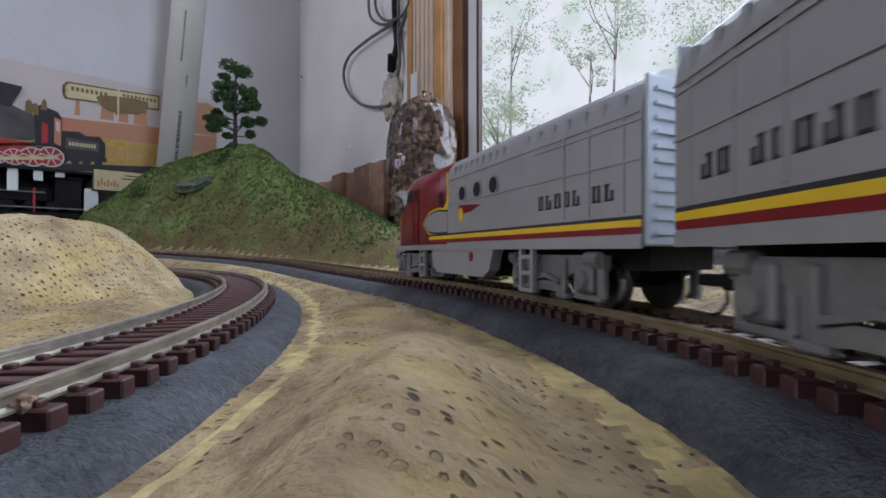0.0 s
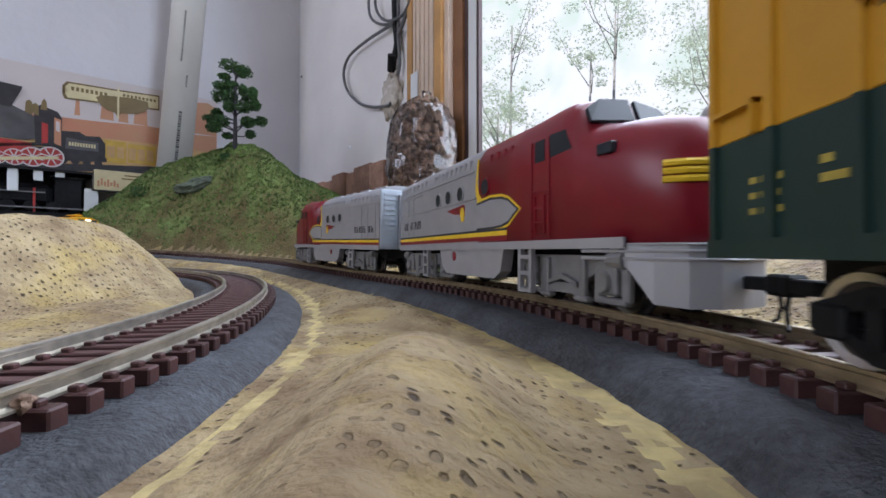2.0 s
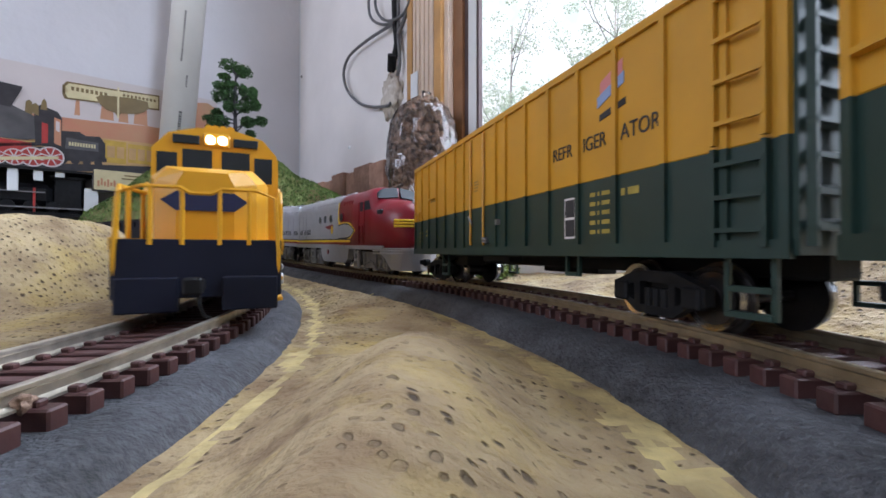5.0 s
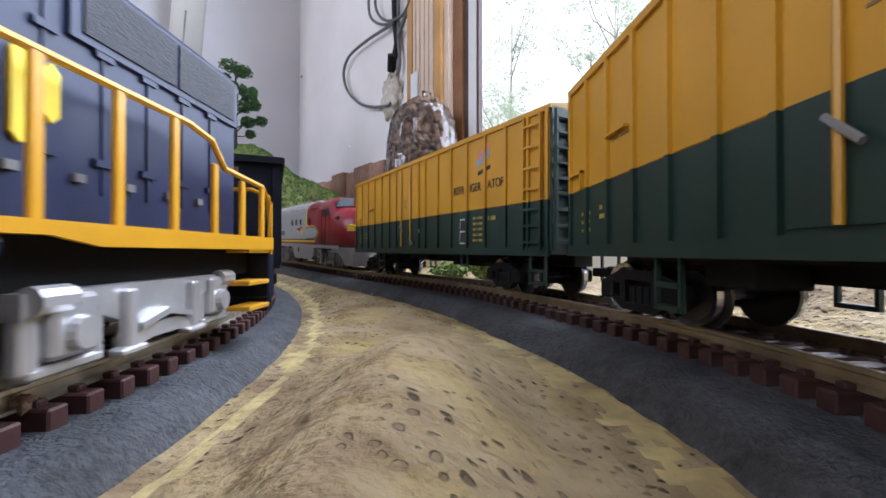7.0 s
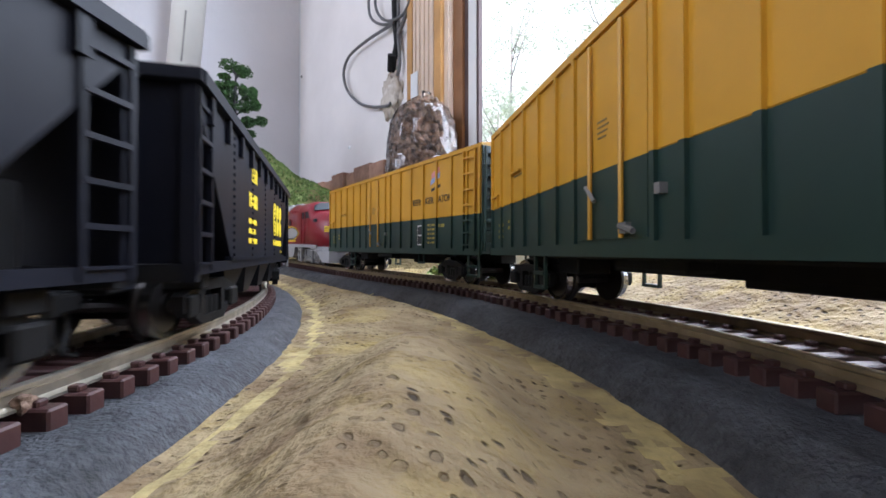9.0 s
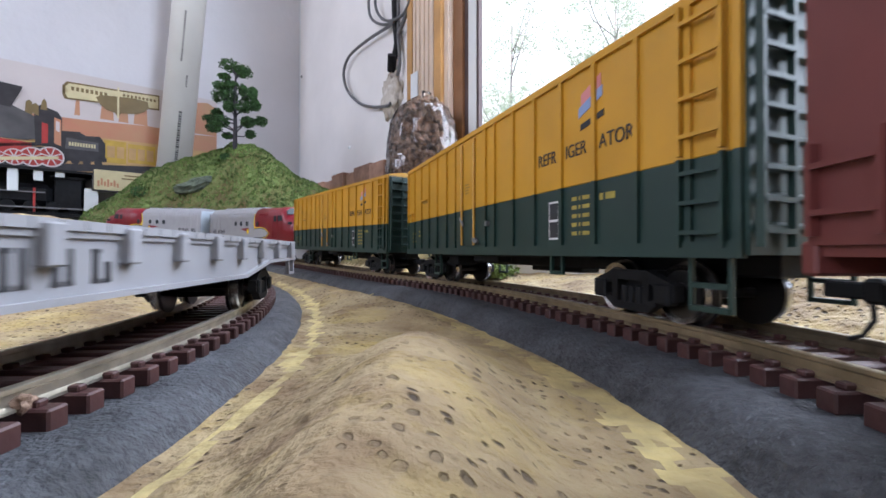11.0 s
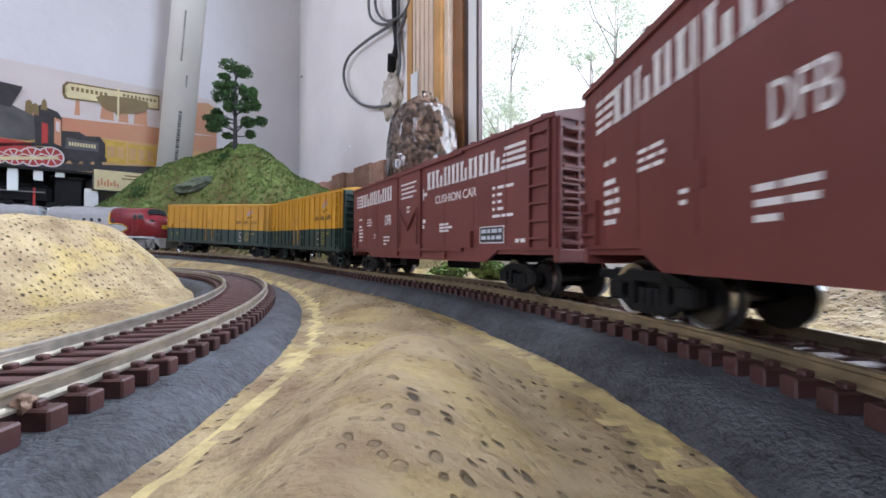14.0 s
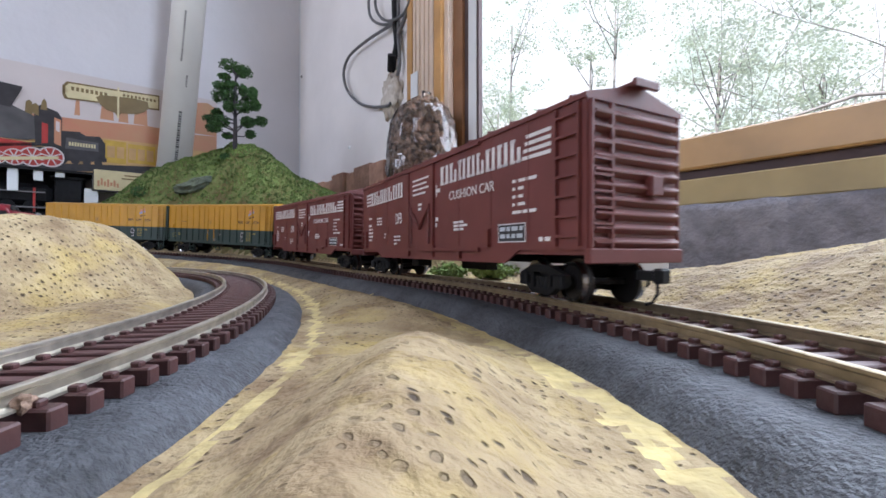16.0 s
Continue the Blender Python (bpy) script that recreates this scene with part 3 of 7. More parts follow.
# ---- window with its trim and sill ----
win = empty("window_1", Matrix(), "large window with wooden trim and pale vinyl frame", "window", kind="structure")
slab("side_casing", *W, 494, 506, 140, 1300, 10, M_ORANGE, win, front=14)
slab("side_casing", *W, 506.2, 566, 140, 1300, 18, M_TRIM, win, "pale fluted wooden casing", front=12)
for k in range(5):
    slab("flute", *W, 512 + 10.5 * k, 515 + 10.5 * k, 141, 1299, 3, M_TRIM, win, front=14.2)
slab("side_casing", *W, 566.2, 580, 100, 1300, 24, M_ORANGE, win, front=19)
slab("side_casing", *W, 580.2, 588, 100, 1300, 24, M_TRIM, win, front=13)
slab("jamb", *W, 588.2, 606, 100, 1300, 14, M_BROWN, win, "brown wooden jamb", front=4)
slab("window_frame", *W, 606.2, 613, 100, 1240, 8, M_DARKGAP, win, front=0)
slab("window_frame", *W, 613.2, 627, 100, 1240, 8, M_WHITEFRAME, win, "white vinyl window frame", front=0)
slab("window_frame", *W, 627.2, 631, 100, 1240, 6, M_DARKGAP, win, front=-1)
slab("window_frame", *W, 1590, 1630, 40, 1240, 60, M_WHITEFRAME, win, front=-6)
slab("window_frame", *W, 606, 1630, 1160, 1240, 60, M_WHITEFRAME, win, front=-6)
slab("window_frame", *W, 637, 1590, 92, 99.6, 24, M_WHITEFRAME, win, front=-30)
slab("window_sill", *W, 588.4, 1640, 75, 99.4, 76, M_SILL, win, "varnished wooden window sill", 1.5, front=10)
slab("sill_groove", *W, 560, 1640, 66, 75, 40, M_DARKGAP, win, front=4)
slab("apron_board", *W, 540, 1640, 48, 67, 60, M_SILL2, win, "yellowish wooden apron board", 1.0, front=14)

# grey foam strip along the wall
bm = bmesh.new()
box(bm, 440, 1700, -10, 22, -12, 47.5)
bmesh.ops.subdivide_edges(bm, edges=[e for e in bm.edges if abs(e.verts[0].co.x - e.verts[1].co.x) > 50], cuts=150, use_grid_fill=True)
bmesh.ops.subdivide_edges(bm, edges=[e for e in bm.edges if abs(e.verts[0].co.z - e.verts[1].co.z) > 20], cuts=10, use_grid_fill=True)
for v in bm.verts:
    nz = noise.noise_vector(v.co * 0.06) + 0.6 * noise.noise_vector(v.co * 0.19)
    v.co.y += 2.2 * nz.y * (1 if v.co.y > 0 else 0) + (1.5 if v.co.z < 8 else 0)
    v.co.z += 1.6 * nz.z * (1 if v.co.z > 40 else 0.2)
m4 = Matrix(((ALONG_W.x, IN_W.x, 0, CORNER.x), (ALONG_W.y, IN_W.y, 0, CORNER.y), (0, 0, 1, 0), (0, 0, 0, 1)))
bmesh.ops.transform(bm, matrix=m4, verts=bm.verts)
bmesh.ops.recalc_face_normals(bm, faces=bm.faces[:])
tagged(part("foam_strip", bm, M_LEDGE, None, smooth=True), "rough grey foam strip below the window boards", "foam strip", kind="structure")

# pinkish foam blocks along the foot of the wall
u, k = 120.0, 0
while u < 560:
    w = (46, 60, 52, 38, 64, 50, 58, 44, 52)[k % 9]
    top = 160 + (2, -3, 4, 0, 5, 1, -2)[k % 7]
    bm = bmesh.new()
    box(bm, u + 0.8, u + w - 0.8, 1, 10 + (k % 3) * 3, -10, top, 2.0, 2)
    bmesh.ops.transform(bm, matrix=m4, verts=bm.verts)
    bmesh.ops.recalc_face_normals(bm, faces=bm.faces[:])
    tagged(part("foam_block", bm, M_BRICK, None), "pinkish tan foam block standing along the wall", "foam block", "foam blocks along the wall")
    u, k = u + w, k + 1


def on_wall(wall, u, z, front):
    o, a, i = wall
    return o + a * u + i * front + Vector((0, 0, z))


# cables, their wall hole and small marks
def cable(name, pts, r, front, label):
    fine = []
    n = len(pts)
    for i in range(n - 1):
        p = [Vector((*pts[max(0, min(n - 1, i + k))], 0)) for k in (-1, 0, 1, 2)]
        for j in range(8):
            t = j / 8
            fine.append(0.5 * (2 * p[1] + (p[2] - p[0]) * t + (2 * p[0] - 5 * p[1] + 4 * p[2] - p[3]) * t * t + (3 * p[1] - p[0] - 3 * p[2] + p[3]) * t ** 3))
    fine.append(Vector((*pts[-1], 0)))
    bm = bmesh.new()
    sweep(bm, [on_wall(W, q.x, q.y, front) for q in fine], r, 8)
    return tagged(part(name, bm, M_CABLE if r < 4 else M_BLACK, None, smooth=True), label, "cable", "cables on the wall")


cable("cable", [(456, 368), (412, 373), (353, 378), (293, 376), (269, 353), (286, 315), (332, 279), (384, 257), (430, 246), (441, 247)], 2.5, 10, "grey cable looping out of a wall hole")
cable("cable", [(395, 700), (380, 480), (372, 434), (384, 404), (421, 379), (456, 368)], 2.3, 12, "grey cable hanging in a loop")
cable("cable", [(420, 700), (405, 470), (399, 421), (421, 388), (456, 370), (491, 370), (505, 410), (512, 600)], 2.3, 14, "grey cable hanging in a loop")
cable("cable", [(449, 700), (449, 433), (452, 369), (456, 333), (441, 304)], 5.0, 8, "thick black cable end on the wall")
cable("cable", [(464, 700), (462, 426), (462, 348), (466, 303), (459, 284)], 2.6, 9, "grey cable hanging down the wall")
cable("cable", [(520, 600), (510, 402), (484, 364), (466, 346)], 3.0, 11, "grey cable hanging down the wall")
bm = bmesh.new()
cyl(bm, on_wall(W, 437, 300, 6), on_wall(W, 452, 318, 14), 7.0, n=10)
tagged(part("cable_clip", bm, M_BLACK, None), "black clip holding the cable bundle", "cable clip")
bm = bmesh.new()
bmesh.ops.create_icosphere(bm, subdivisions=4, radius=1)
for v in bm.verts:
    d = 1 + 0.4 * noise.noise(v.co * 2.3) + 0.22 * noise.noise(v.co * 6)
    v.co = on_wall(W, 432 + v.co.x * 28 * d, 262 + v.co.z * 36 * d, 1 + max(v.co.y, -0.3) * 9 * d)
tagged(part("wall_patch", bm, mat("filler", (0.58, 0.54, 0.50), 0.85, 0, 0.2, 90, 0.8, 120, 0.004, tint=(0.30, 0.22, 0.14)), None, smooth=True), "crumbly pale filler round the cable hole", "wall patch")
for uu, zz in ((14, 434), (275, 212), (205, 170)):
    bm = bmesh.new()
    cyl(bm, on_wall(W, uu, zz, -0.5), on_wall(W, uu, zz, 2.4), 3.6, 2.4, n=14)
    tagged(part("nail_head", bm, M_GREYN if uu < 100 else M_TAPE, None), "round fastener pressed into the wall sheeting", "fastener", "fasteners in the wall")
tagged(slab("tape_strip", *W, 507, 524, 180, 268, 1.2, M_TAPE, front=16.4), "strip of white tape on the casing", "tape")
tagged(slab("wall_seam", *W, 1, 5, -10, 1500, 1.5, M_TAPE, front=1.6), "pale taped seam in the corner", "seam", kind="structure")

# ---- plastic pipe ----
bm = bmesh.new()
foot, head = Vector((-536, 808, 20)), Vector((-399, 808, 1590))
ax = (head - foot).normalized()
cyl(bm, foot, head, 28.5, n=48)
pipe = part("plastic_pipe", bm, M_PVC, None, smooth=True)
pipe.data.polygons.foreach_set("use_smooth", [len(p.vertices) < 5 for p in pipe.data.polygons])
tagged(pipe, "white plastic pipe standing against the wall, printed", "pipe")
toward = (Vector((0, 0, 0)) - Vector((-500, 808, 0))).normalized()
side = ax.cross(toward).normalized()
pr = random.Random(3)
bm = bmesh.new()
for z0, z1, h in ((186, 282, 5.4), (330, 352, 3.0), (375, 470, 3.2), (500, 600, 3.2)):
    z = z0
    while z < z1:
        w = pr.uniform(1.2, 4.0) * (1 if h > 5 else 0.6)
        c = foot + ax * (z - foot.z)
        ang = 0.10 if h > 5 else (0.28 if z < 360 else -0.12)
        n0 = (toward * math.cos(ang) + side * math.sin(ang)).normalized()
        t0 = ax.cross(n0).normalized()
        q = [c + n0 * 28.75 + t0 * a + ax * b for a, b in ((-h / 2, 0), (h / 2, 0), (h / 2, w), (-h / 2, w))]
        f = bm.faces.new([bm.verts.new(p) for p in q])
        z += w + 1.6
bmesh.ops.recalc_face_normals(bm, faces=bm.faces[:])
tagged(part("print_bars", bm, M_INK, pipe, "rows of black printed bars"), kind="stuff")

# ---- poster behind the pipe ----
poster = empty("train_poster", Matrix(), "printed poster of an old steam train in a desert", "poster")


def flat(name, pts, layer, material, label=""):
    """A printed shape on the poster: points u, z along the left wall."""
    bm = bmesh.new()
    vs = [bm.verts.new(on_wall(L, u_, z_, 3.0 + layer * 0.35)) for u_, z_ in pts]
    f = bm.faces.new(vs)
    bmesh.ops.triangulate(bm, faces=[f])
    bmesh.ops.recalc_face_normals(bm, faces=bm.faces[:])
    if sum((fc.normal.dot(IN_L) for fc in bm.faces)) < 0:
        bmesh.ops.reverse_faces(bm, faces=bm.faces[:])
    return part(name, bm, material, poster, label)


def rect(u0, u1, z0, z1):
    return [(u0, z0), (u1, z0), (u1, z1), (u0, z1)]


flat("sheet", rect(179, 760, 150, 338), 0, M_PAPER, "pale printed sky")
flat("desert", [(179, 262), (230, 258), (300, 262), (380, 256), (450, 252), (560, 250), (760, 248), (760, 214), (600, 220), (480, 226), (380, 222), (300, 226), (179, 224)], 1, M_DESERT, "red-brown printed desert")
flat("mesa", [(179, 262), (179, 320), (196, 330), (222, 326), (224, 262)], 1, M_DESERT)
flat("mesa", [(232, 262), (231, 318), (243, 322), (244, 262)], 2, M_PAPER)
for a, b, c in ((300, 322, 330), (330, 345, 318), (352, 372, 322), (400, 408, 326)):
    flat("mesa", [(a, 262), (a + 2, c - 14), (b - 4, c - 12), (b, 262)], 1, M_DESERT)
flat("sand", [(179, 226), (300, 228), (420, 224), (560, 222), (760, 218), (760, 160), (179, 160)], 2, M_SAND, "tan printed sand")
# banner sign with a map shape
flat("banner_edge", [(281, 326), (350, 322), (418, 320), (424, 312), (418, 304), (424, 296), (421, 288), (350, 292), (281, 296)], 3, M_OLIVE)
flat("banner", [(283, 323), (350, 319), (415, 317), (420, 311), (415, 304), (420, 297), (417, 291), (350, 295), (283, 299)], 4, M_CREAM, "cream printed banner")
flat("map_shape", [(300, 309), (325, 311), (372, 306), (378, 300), (372, 288), (362, 280), (350, 277), (346, 269), (341, 278), (318, 281), (305, 288), (298, 297)], 5, M_OLIVE, "olive printed map shape")
flat("banner_rod", rect(344, 347, 268, 326), 6, M_CREAM)
for k in range(9):
    flat("banner_mark", rect(287 + 6.0 * k, 290.6 + 6.0 * k, 311, 316), 6, M_OLIVE)
for k in range(8):
    flat("banner_mark", rect(362 + 6.6 * k, 366 + 6.6 * k, 305, 312), 6, M_OLIVE)
# yellow vans, tender, engine
flat("printed_van", rect(287, 330, 186, 222), 3, M_PYEL, "yellow printed freight van")
flat("printed_van", rect(333, 366, 182, 224), 3, M_PYEL, "yellow printed freight van")
for u0 in (290, 304, 318, 336, 350):
    flat("van_panel", rect(u0, u0 + 11, 192, 214), 4, M_SAND)
flat("track_shadow", [(280, 184), (520, 164), (520, 150), (280, 172)], 4, M_PBLACK)
flat("tender", [(364, 186), (364, 216), (372, 228), (392, 226), (400, 232), (424, 230), (430, 180)], 5, M_PBLACK, "black printed tender")
flat("tender_panel", [(374, 200), (374, 216), (418, 219), (420, 199)], 6, M_PGREY)
for k in range(10):
    flat("tender_mark", rect(378 + 3.8 * k, 380.4 + 3.8 * k, 205, 212), 7, M_CREAM)
flat("tender_deck", [(362, 182), (432, 176), (432, 187), (362, 190)], 6, M_PBLACK)
for k in range(4):
    flat("tender_wheel", [(374 + 16 * k + 6 * math.cos(a), 178 + 6 * math.sin(a)) for a in [2 * math.pi * j / 12 for j in range(12)]], 6, M_PBLACK)
flat("engine_cab", [(424, 196), (424, 252), (430, 262), (452, 270), (460, 262), (458, 200)], 8, M_PBLACK, "black printed cab")
flat("cab_side", [(425, 202), (425, 248), (434, 252), (434, 206)], 9, M_DESERT)
flat("cab_window", [(427, 226), (427, 244), (432, 246), (432, 229)], 10, M_PAPER)
flat("cab_panel", [(442, 205), (442, 238), (450, 240), (450, 203)], 9, M_PRED)
flat("boiler", [(440, 214), (440, 238), (462, 250), (486, 262), (520, 268), (560, 268), (560, 200), (500, 205), (470, 206)], 7, M_PGREY, "grey printed boiler")
flat("chimney", [(488, 258), (476, 288), (474, 296), (522, 300), (520, 290), (504, 260)], 9, M_PBLACK, "black printed smoke stack")
for a, b in ((466, 276), (458, 272)):
    flat("dome", [(a - 4, 250), (a - 4, b - 4), (a, b), (a + 4, b - 4), (a + 5, 254)], 9, M_OLIVE)
flat("bell", [(452, 262), (450, 276), (447, 282), (444, 276), (443, 262)], 9, M_OLIVE)
flat("running_board", [(436, 208), (500, 196), (560, 190), (560, 184), (500, 190), (436, 202)], 9, M_PBLACK)
flat("engine_frame", [(424, 172), (424, 200), (560, 186), (560, 150)], 8, M_PBLACK)
flat("red_frame", [(462, 178), (462, 202), (500, 204), (520, 200), (520, 168)], 9, M_PRED)
for k, (uu, r) in enumerate(((438, 18), (461, 17), (483, 14), (503, 11))):
    c = [(uu + r * math.cos(a), 181 - k * 3 + r * math.sin(a)) for a in [2 * math.pi * j / 24 for j in range(24)]]
    flat("printed_wheel", c, 10, M_PAPER, "red and white printed wheel")
    flat("printed_wheel", [(uu + (x - uu) * 0.86, 181 - k * 3 + (z - 181 + k * 3) * 0.86) for x, z in c], 11, M_PRED)
    for j in range(4):
        a = j * math.pi / 4 + 0.3
        dx, dz = math.cos(a) * r * 0.84, math.sin(a) * r * 0.84
        px, pz = -math.sin(a) * 0.9, math.cos(a) * 0.9
        zc = 181 - k * 3
        flat("spoke", [(uu - dx - px, zc - dz - pz), (uu - dx + px, zc - dz + pz), (uu + dx + px, zc + dz + pz), (uu + dx - px, zc + dz - pz)], 12, M_PAPER)
flat("connecting_rod", [(428, 178), (428, 183), (520, 170), (520, 164)], 13, M_CREAM)

# ---- shelf with a dark model and a framed card ----
tagged(slab("display_shelf", *L, 300, 900, 148, 152, 60, M_BLACK, front=62), "black narrow shelf along the wall", "shelf")
mod = empty("shelf_model", Matrix(), "black model steam engine in the shade of the shelf", "model engine")
slab("base", *L, 384, 900, 74, 80, 50, M_BLACK, mod, front=56)
slab("body", *L, 394, 430, 88, 140, 30, M_BLACK, mod, bevel=2, front=46)
slab("body", *L, 432, 640, 92, 128, 30, M_BLACK, mod, bevel=8, front=46)
slab("cab_roof", *L, 390, 434, 139, 143, 36, M_BLACK, mod, front=50)
slab("lamp_post", *L, 452, 455, 80, 120, 3, M_PRED, mod, front=52)
slab("rail", *L, 384, 760, 86.5, 88.5, 1.5, M_GREYN, mod, front=57)
slab("rail", *L, 440, 760, 112, 113.6, 1.5, M_GREYN, mod, front=55)
for k in range(8):
    bm = bmesh.new()
    c = on_wall(L, 404 + 27 * k, 90, 47)
    cyl(bm, c, c + IN_L * 3, 9, n=18)
    part("wheel", bm, M_BLACK, mod)
for u0, u1, z0, z1 in ((472, 484, 113, 148), (443, 454, 132, 148), (416, 428, 140, 148), (372, 391, 80, 124)):
    tagged(slab("shelf_bracket", *L, u0, u1, z0, z1, 8, M_WHITEFRAME, front=58), "white upright bracket under the shelf", "bracket", "shelf brackets")
tagged(slab("shelf_backboard", *L, 392, 900, 60, 150, 3, M_BLACK, front=10), "black board behind the shelf model", "backboard")
card = empty("framed_card", Matrix(), "cream card in a thin dark frame under the poster", "framed card")
slab("frame", *L, 300, 380, 121, 160, 4, M_PBLACK, card, "thin dark frame", front=64)
slab("card", *L, 302, 378, 123, 158, 4, M_CREAM, card, front=64.6)
for z, a, b in ((150, 312, 336), (144, 310, 340), (138, 312, 326)):
    slab("print_line", *L, a, b, z, z + 2.2, 0.5, M_OLIVE, card, front=65)
for k in range(7):
    slab("print_sketch", *L, 344 + 4.4 * k, 347 + 4.4 * k, 129 + (k % 3), 136 + (k * 5) % 9, 0.5, M_DESERT, card, front=65)


# ---- tree on the hill, rock, bushes and turf tufts ----
def chips(bm, c, rx, ry, rz, n, size, rnd):
    """Small bent leaf chips filling an uneven clump."""
    for _ in range(n):
        d = Vector((rnd.gauss(0, 1), rnd.gauss(0, 1), rnd.gauss(0, 1))).normalized() * rnd.uniform(0.45, 1.05)
        p = Vector(c) + Vector((d.x * rx, d.y * ry, d.z * rz))
        a = Vector((rnd.gauss(0, 1), rnd.gauss(0, 1), rnd.gauss(0, 0.6))).normalized()
        b = a.cross(Vector((rnd.gauss(0, 1), rnd.gauss(0, 1), rnd.gauss(0, 1)))).normalized()
        s = size * rnd.uniform(0.6, 1.4)
        n3 = a.cross(b) * s * 0.35
        v = [bm.verts.new(p + q) for q in (a * s, b * s * 0.7 + n3, -a * s, -b * s * 0.7 + n3)]
        bm.faces.new((v[0], v[1], v[2]))
        bm.faces.new((v[0], v[2], v[3]))


def lay(x, y):
    return float(heights(np.array([[float(x)]]), np.array([[float(y)]]))[0][0, 0])


rnd = random.Random(11)
TX, TY = -301.0, 602.0
TZ = lay(TX, TY) - 2
K = TY / 738.0
tree = empty("model_tree", Matrix(), "dark green model tree with clumped foliage on the hill", "tree")
bm = bmesh.new()
sweep(bm, [(TX, TY, TZ), (TX + 0.5, TY, TZ + 35), (TX - 0.5, TY, TZ + 75), (TX + 1, TY, TZ + 112)], [3.2, 2.6, 2.0, 1.0], 8)
tips = []
CLUMPS = [(-9, 135, 17, 9), (14, 126, 14, 10), (2, 131, 15, 9), (-19, 117, 10, 5), (-25, 102, 13, 7), (-8, 104, 11, 8), (-22, 82, 13, 12), (-8, 85, 11, 12), (12, 96, 7, 10), (22, 82, 12, 7), (36, 86, 8, 9), (39, 67, 9, 9),
          (20, 62, 13, 9), (42, 45, 10, 8), (19, 43, 11, 9), (29, 37, 11, 8), (21, 25, 8, 7), (-51, 52, 12, 7), (-35, 57, 9, 9), (-38, 40, 12, 8), (-19, 40, 13, 10), (-30, 28, 12, 7), (-14, 19, 8, 5), (-5, 63, 8, 9)]
for i, (dx, up, rx, rz) in enumerate(CLUMPS):
    c = Vector((TX + dx * K, TY + rnd.uniform(-12, 12), TZ + 4 + up * K * 1.07))
    sweep(bm, [(TX, TY, max(TZ + 20, c.z - 12)), ((TX + c.x) / 2, (TY + c.y) / 2, c.z - 5), tuple(c)], [1.1, 0.8, 0.5], 5)
    tips.append((c, rx * K * 1.12, rz * K * 1.08))
part("trunk", bm, M_TRUNK, tree, smooth=True)
for c, rx, rz in tips:
    bm = bmesh.new()
    chips(bm, c, rx, rx * 0.9, rz, 420, 1.6, rnd)
    tagged(part("foliage_clump", bm, M_LEAF, tree), kind="stuff")

for x, y, r in ((-311, 595, 7), (-322, 597, 6), (-307, 599, 5), (-442, 608, 12), (-281, 583, 4)):
    bush = bmesh.new()
    z = lay(x, y)
    chips(bush, (x, y, z + r * 0.4), r, r, r * 0.8, 260, 1.7, rnd)
    tagged(part("model_bush", bush, M_LEAF if r > 6 else M_TUFT, None), "small clumpy dark green bush on the hill", "bush", "bushes on the hill")
bm = bmesh.new()
bmesh.ops.create_icosphere(bm, subdivisions=4, radius=1)
RX, RY = -349.0, 590.0
rz0 = lay(RX, RY)
for v in bm.verts:
    d = 1 + 0.35 * noise.noise(v.co * 1.7) + 0.25 * abs(noise.noise(v.co * 4.0)) + 0.1 * noise.noise(v.co * 9)
    v.co = Vector((RX + v.co.x * 27 * d, RY + v.co.y * 12 * d, rz0 + 2 + v.co.z * 9 * d + v.co.x * 8))
tagged(part("rock_outcrop", bm, M_ROCK, None), "grey-green rock outcrop on the turf hill", "rock")

# turf tufts over the hill
gx, gy = np.random.RandomState(21).uniform(-560, 10, 30000), np.random.RandomState(22).uniform(400, 730, 30000)
gz, gh = heights(gx[None], gy[None])
tv, tf = [], []
rs = np.random.RandomState(23)
for x, y, z, h in zip(gx, gy, gz[0], gh[0]):
    if h < 14 + 75 * rs.rand():
        continue
    for _ in range(2):
        s = rs.uniform(0.9, 2.4)
        a = rs.uniform(0, 6.283)
        dx, dy = math.cos(a) * s, math.sin(a) * s
        b = len(tv)
        tv += [(x - dx, y - dy, z - 0.4), (x + dx, y + dy, z - 0.4), (x + dy * 0.7, y - dx * 0.7, z + s * 0.9), (x + dx * 0.4, y - 0.6 * s, z + s * 1.3)]
        tf += [(b, b + 1, b + 2), (b + 1, b + 3, b + 2)]
tagged(raw("turf_tufts", tv, tf, M_TUFT), "short green turf flock on the model hill", "turf", kind="stuff")

# ---- bag of bark flakes on the layout ----
bag = empty("plastic_bag", Matrix(), "clear plastic bag filled with brown bark flakes", "bag")
BX, BY = -26.0, 520.0
BZ = lay(BX, BY) - 1


def bag_point(a, h, grow=0.0, wrinkle=0.0):
    """A point on the bag's side at turn a and height h from 0 to 1."""
    r = np.interp(h, [0, 0.06, 0.3, 0.62, 0.8, 0.9, 0.96, 1.0], [34, 41, 43, 43, 40, 32, 18, 5]) + grow
    r *= 1 + 0.03 * math.sin(3 * a + 5 * h)
    r += wrinkle * noise.noise(Vector((math.cos(a) * 2.2, math.sin(a) * 2.2, h * 5))) * 3 + wrinkle * 1.2 * noise.noise(Vector((math.cos(a) * 6, math.sin(a) * 6, h * 14)))
    lean = 9 * max(0, h - 0.6)
    return Vector((BX + r * math.cos(a) + lean, BY + r * math.sin(a), BZ + 180 * h))


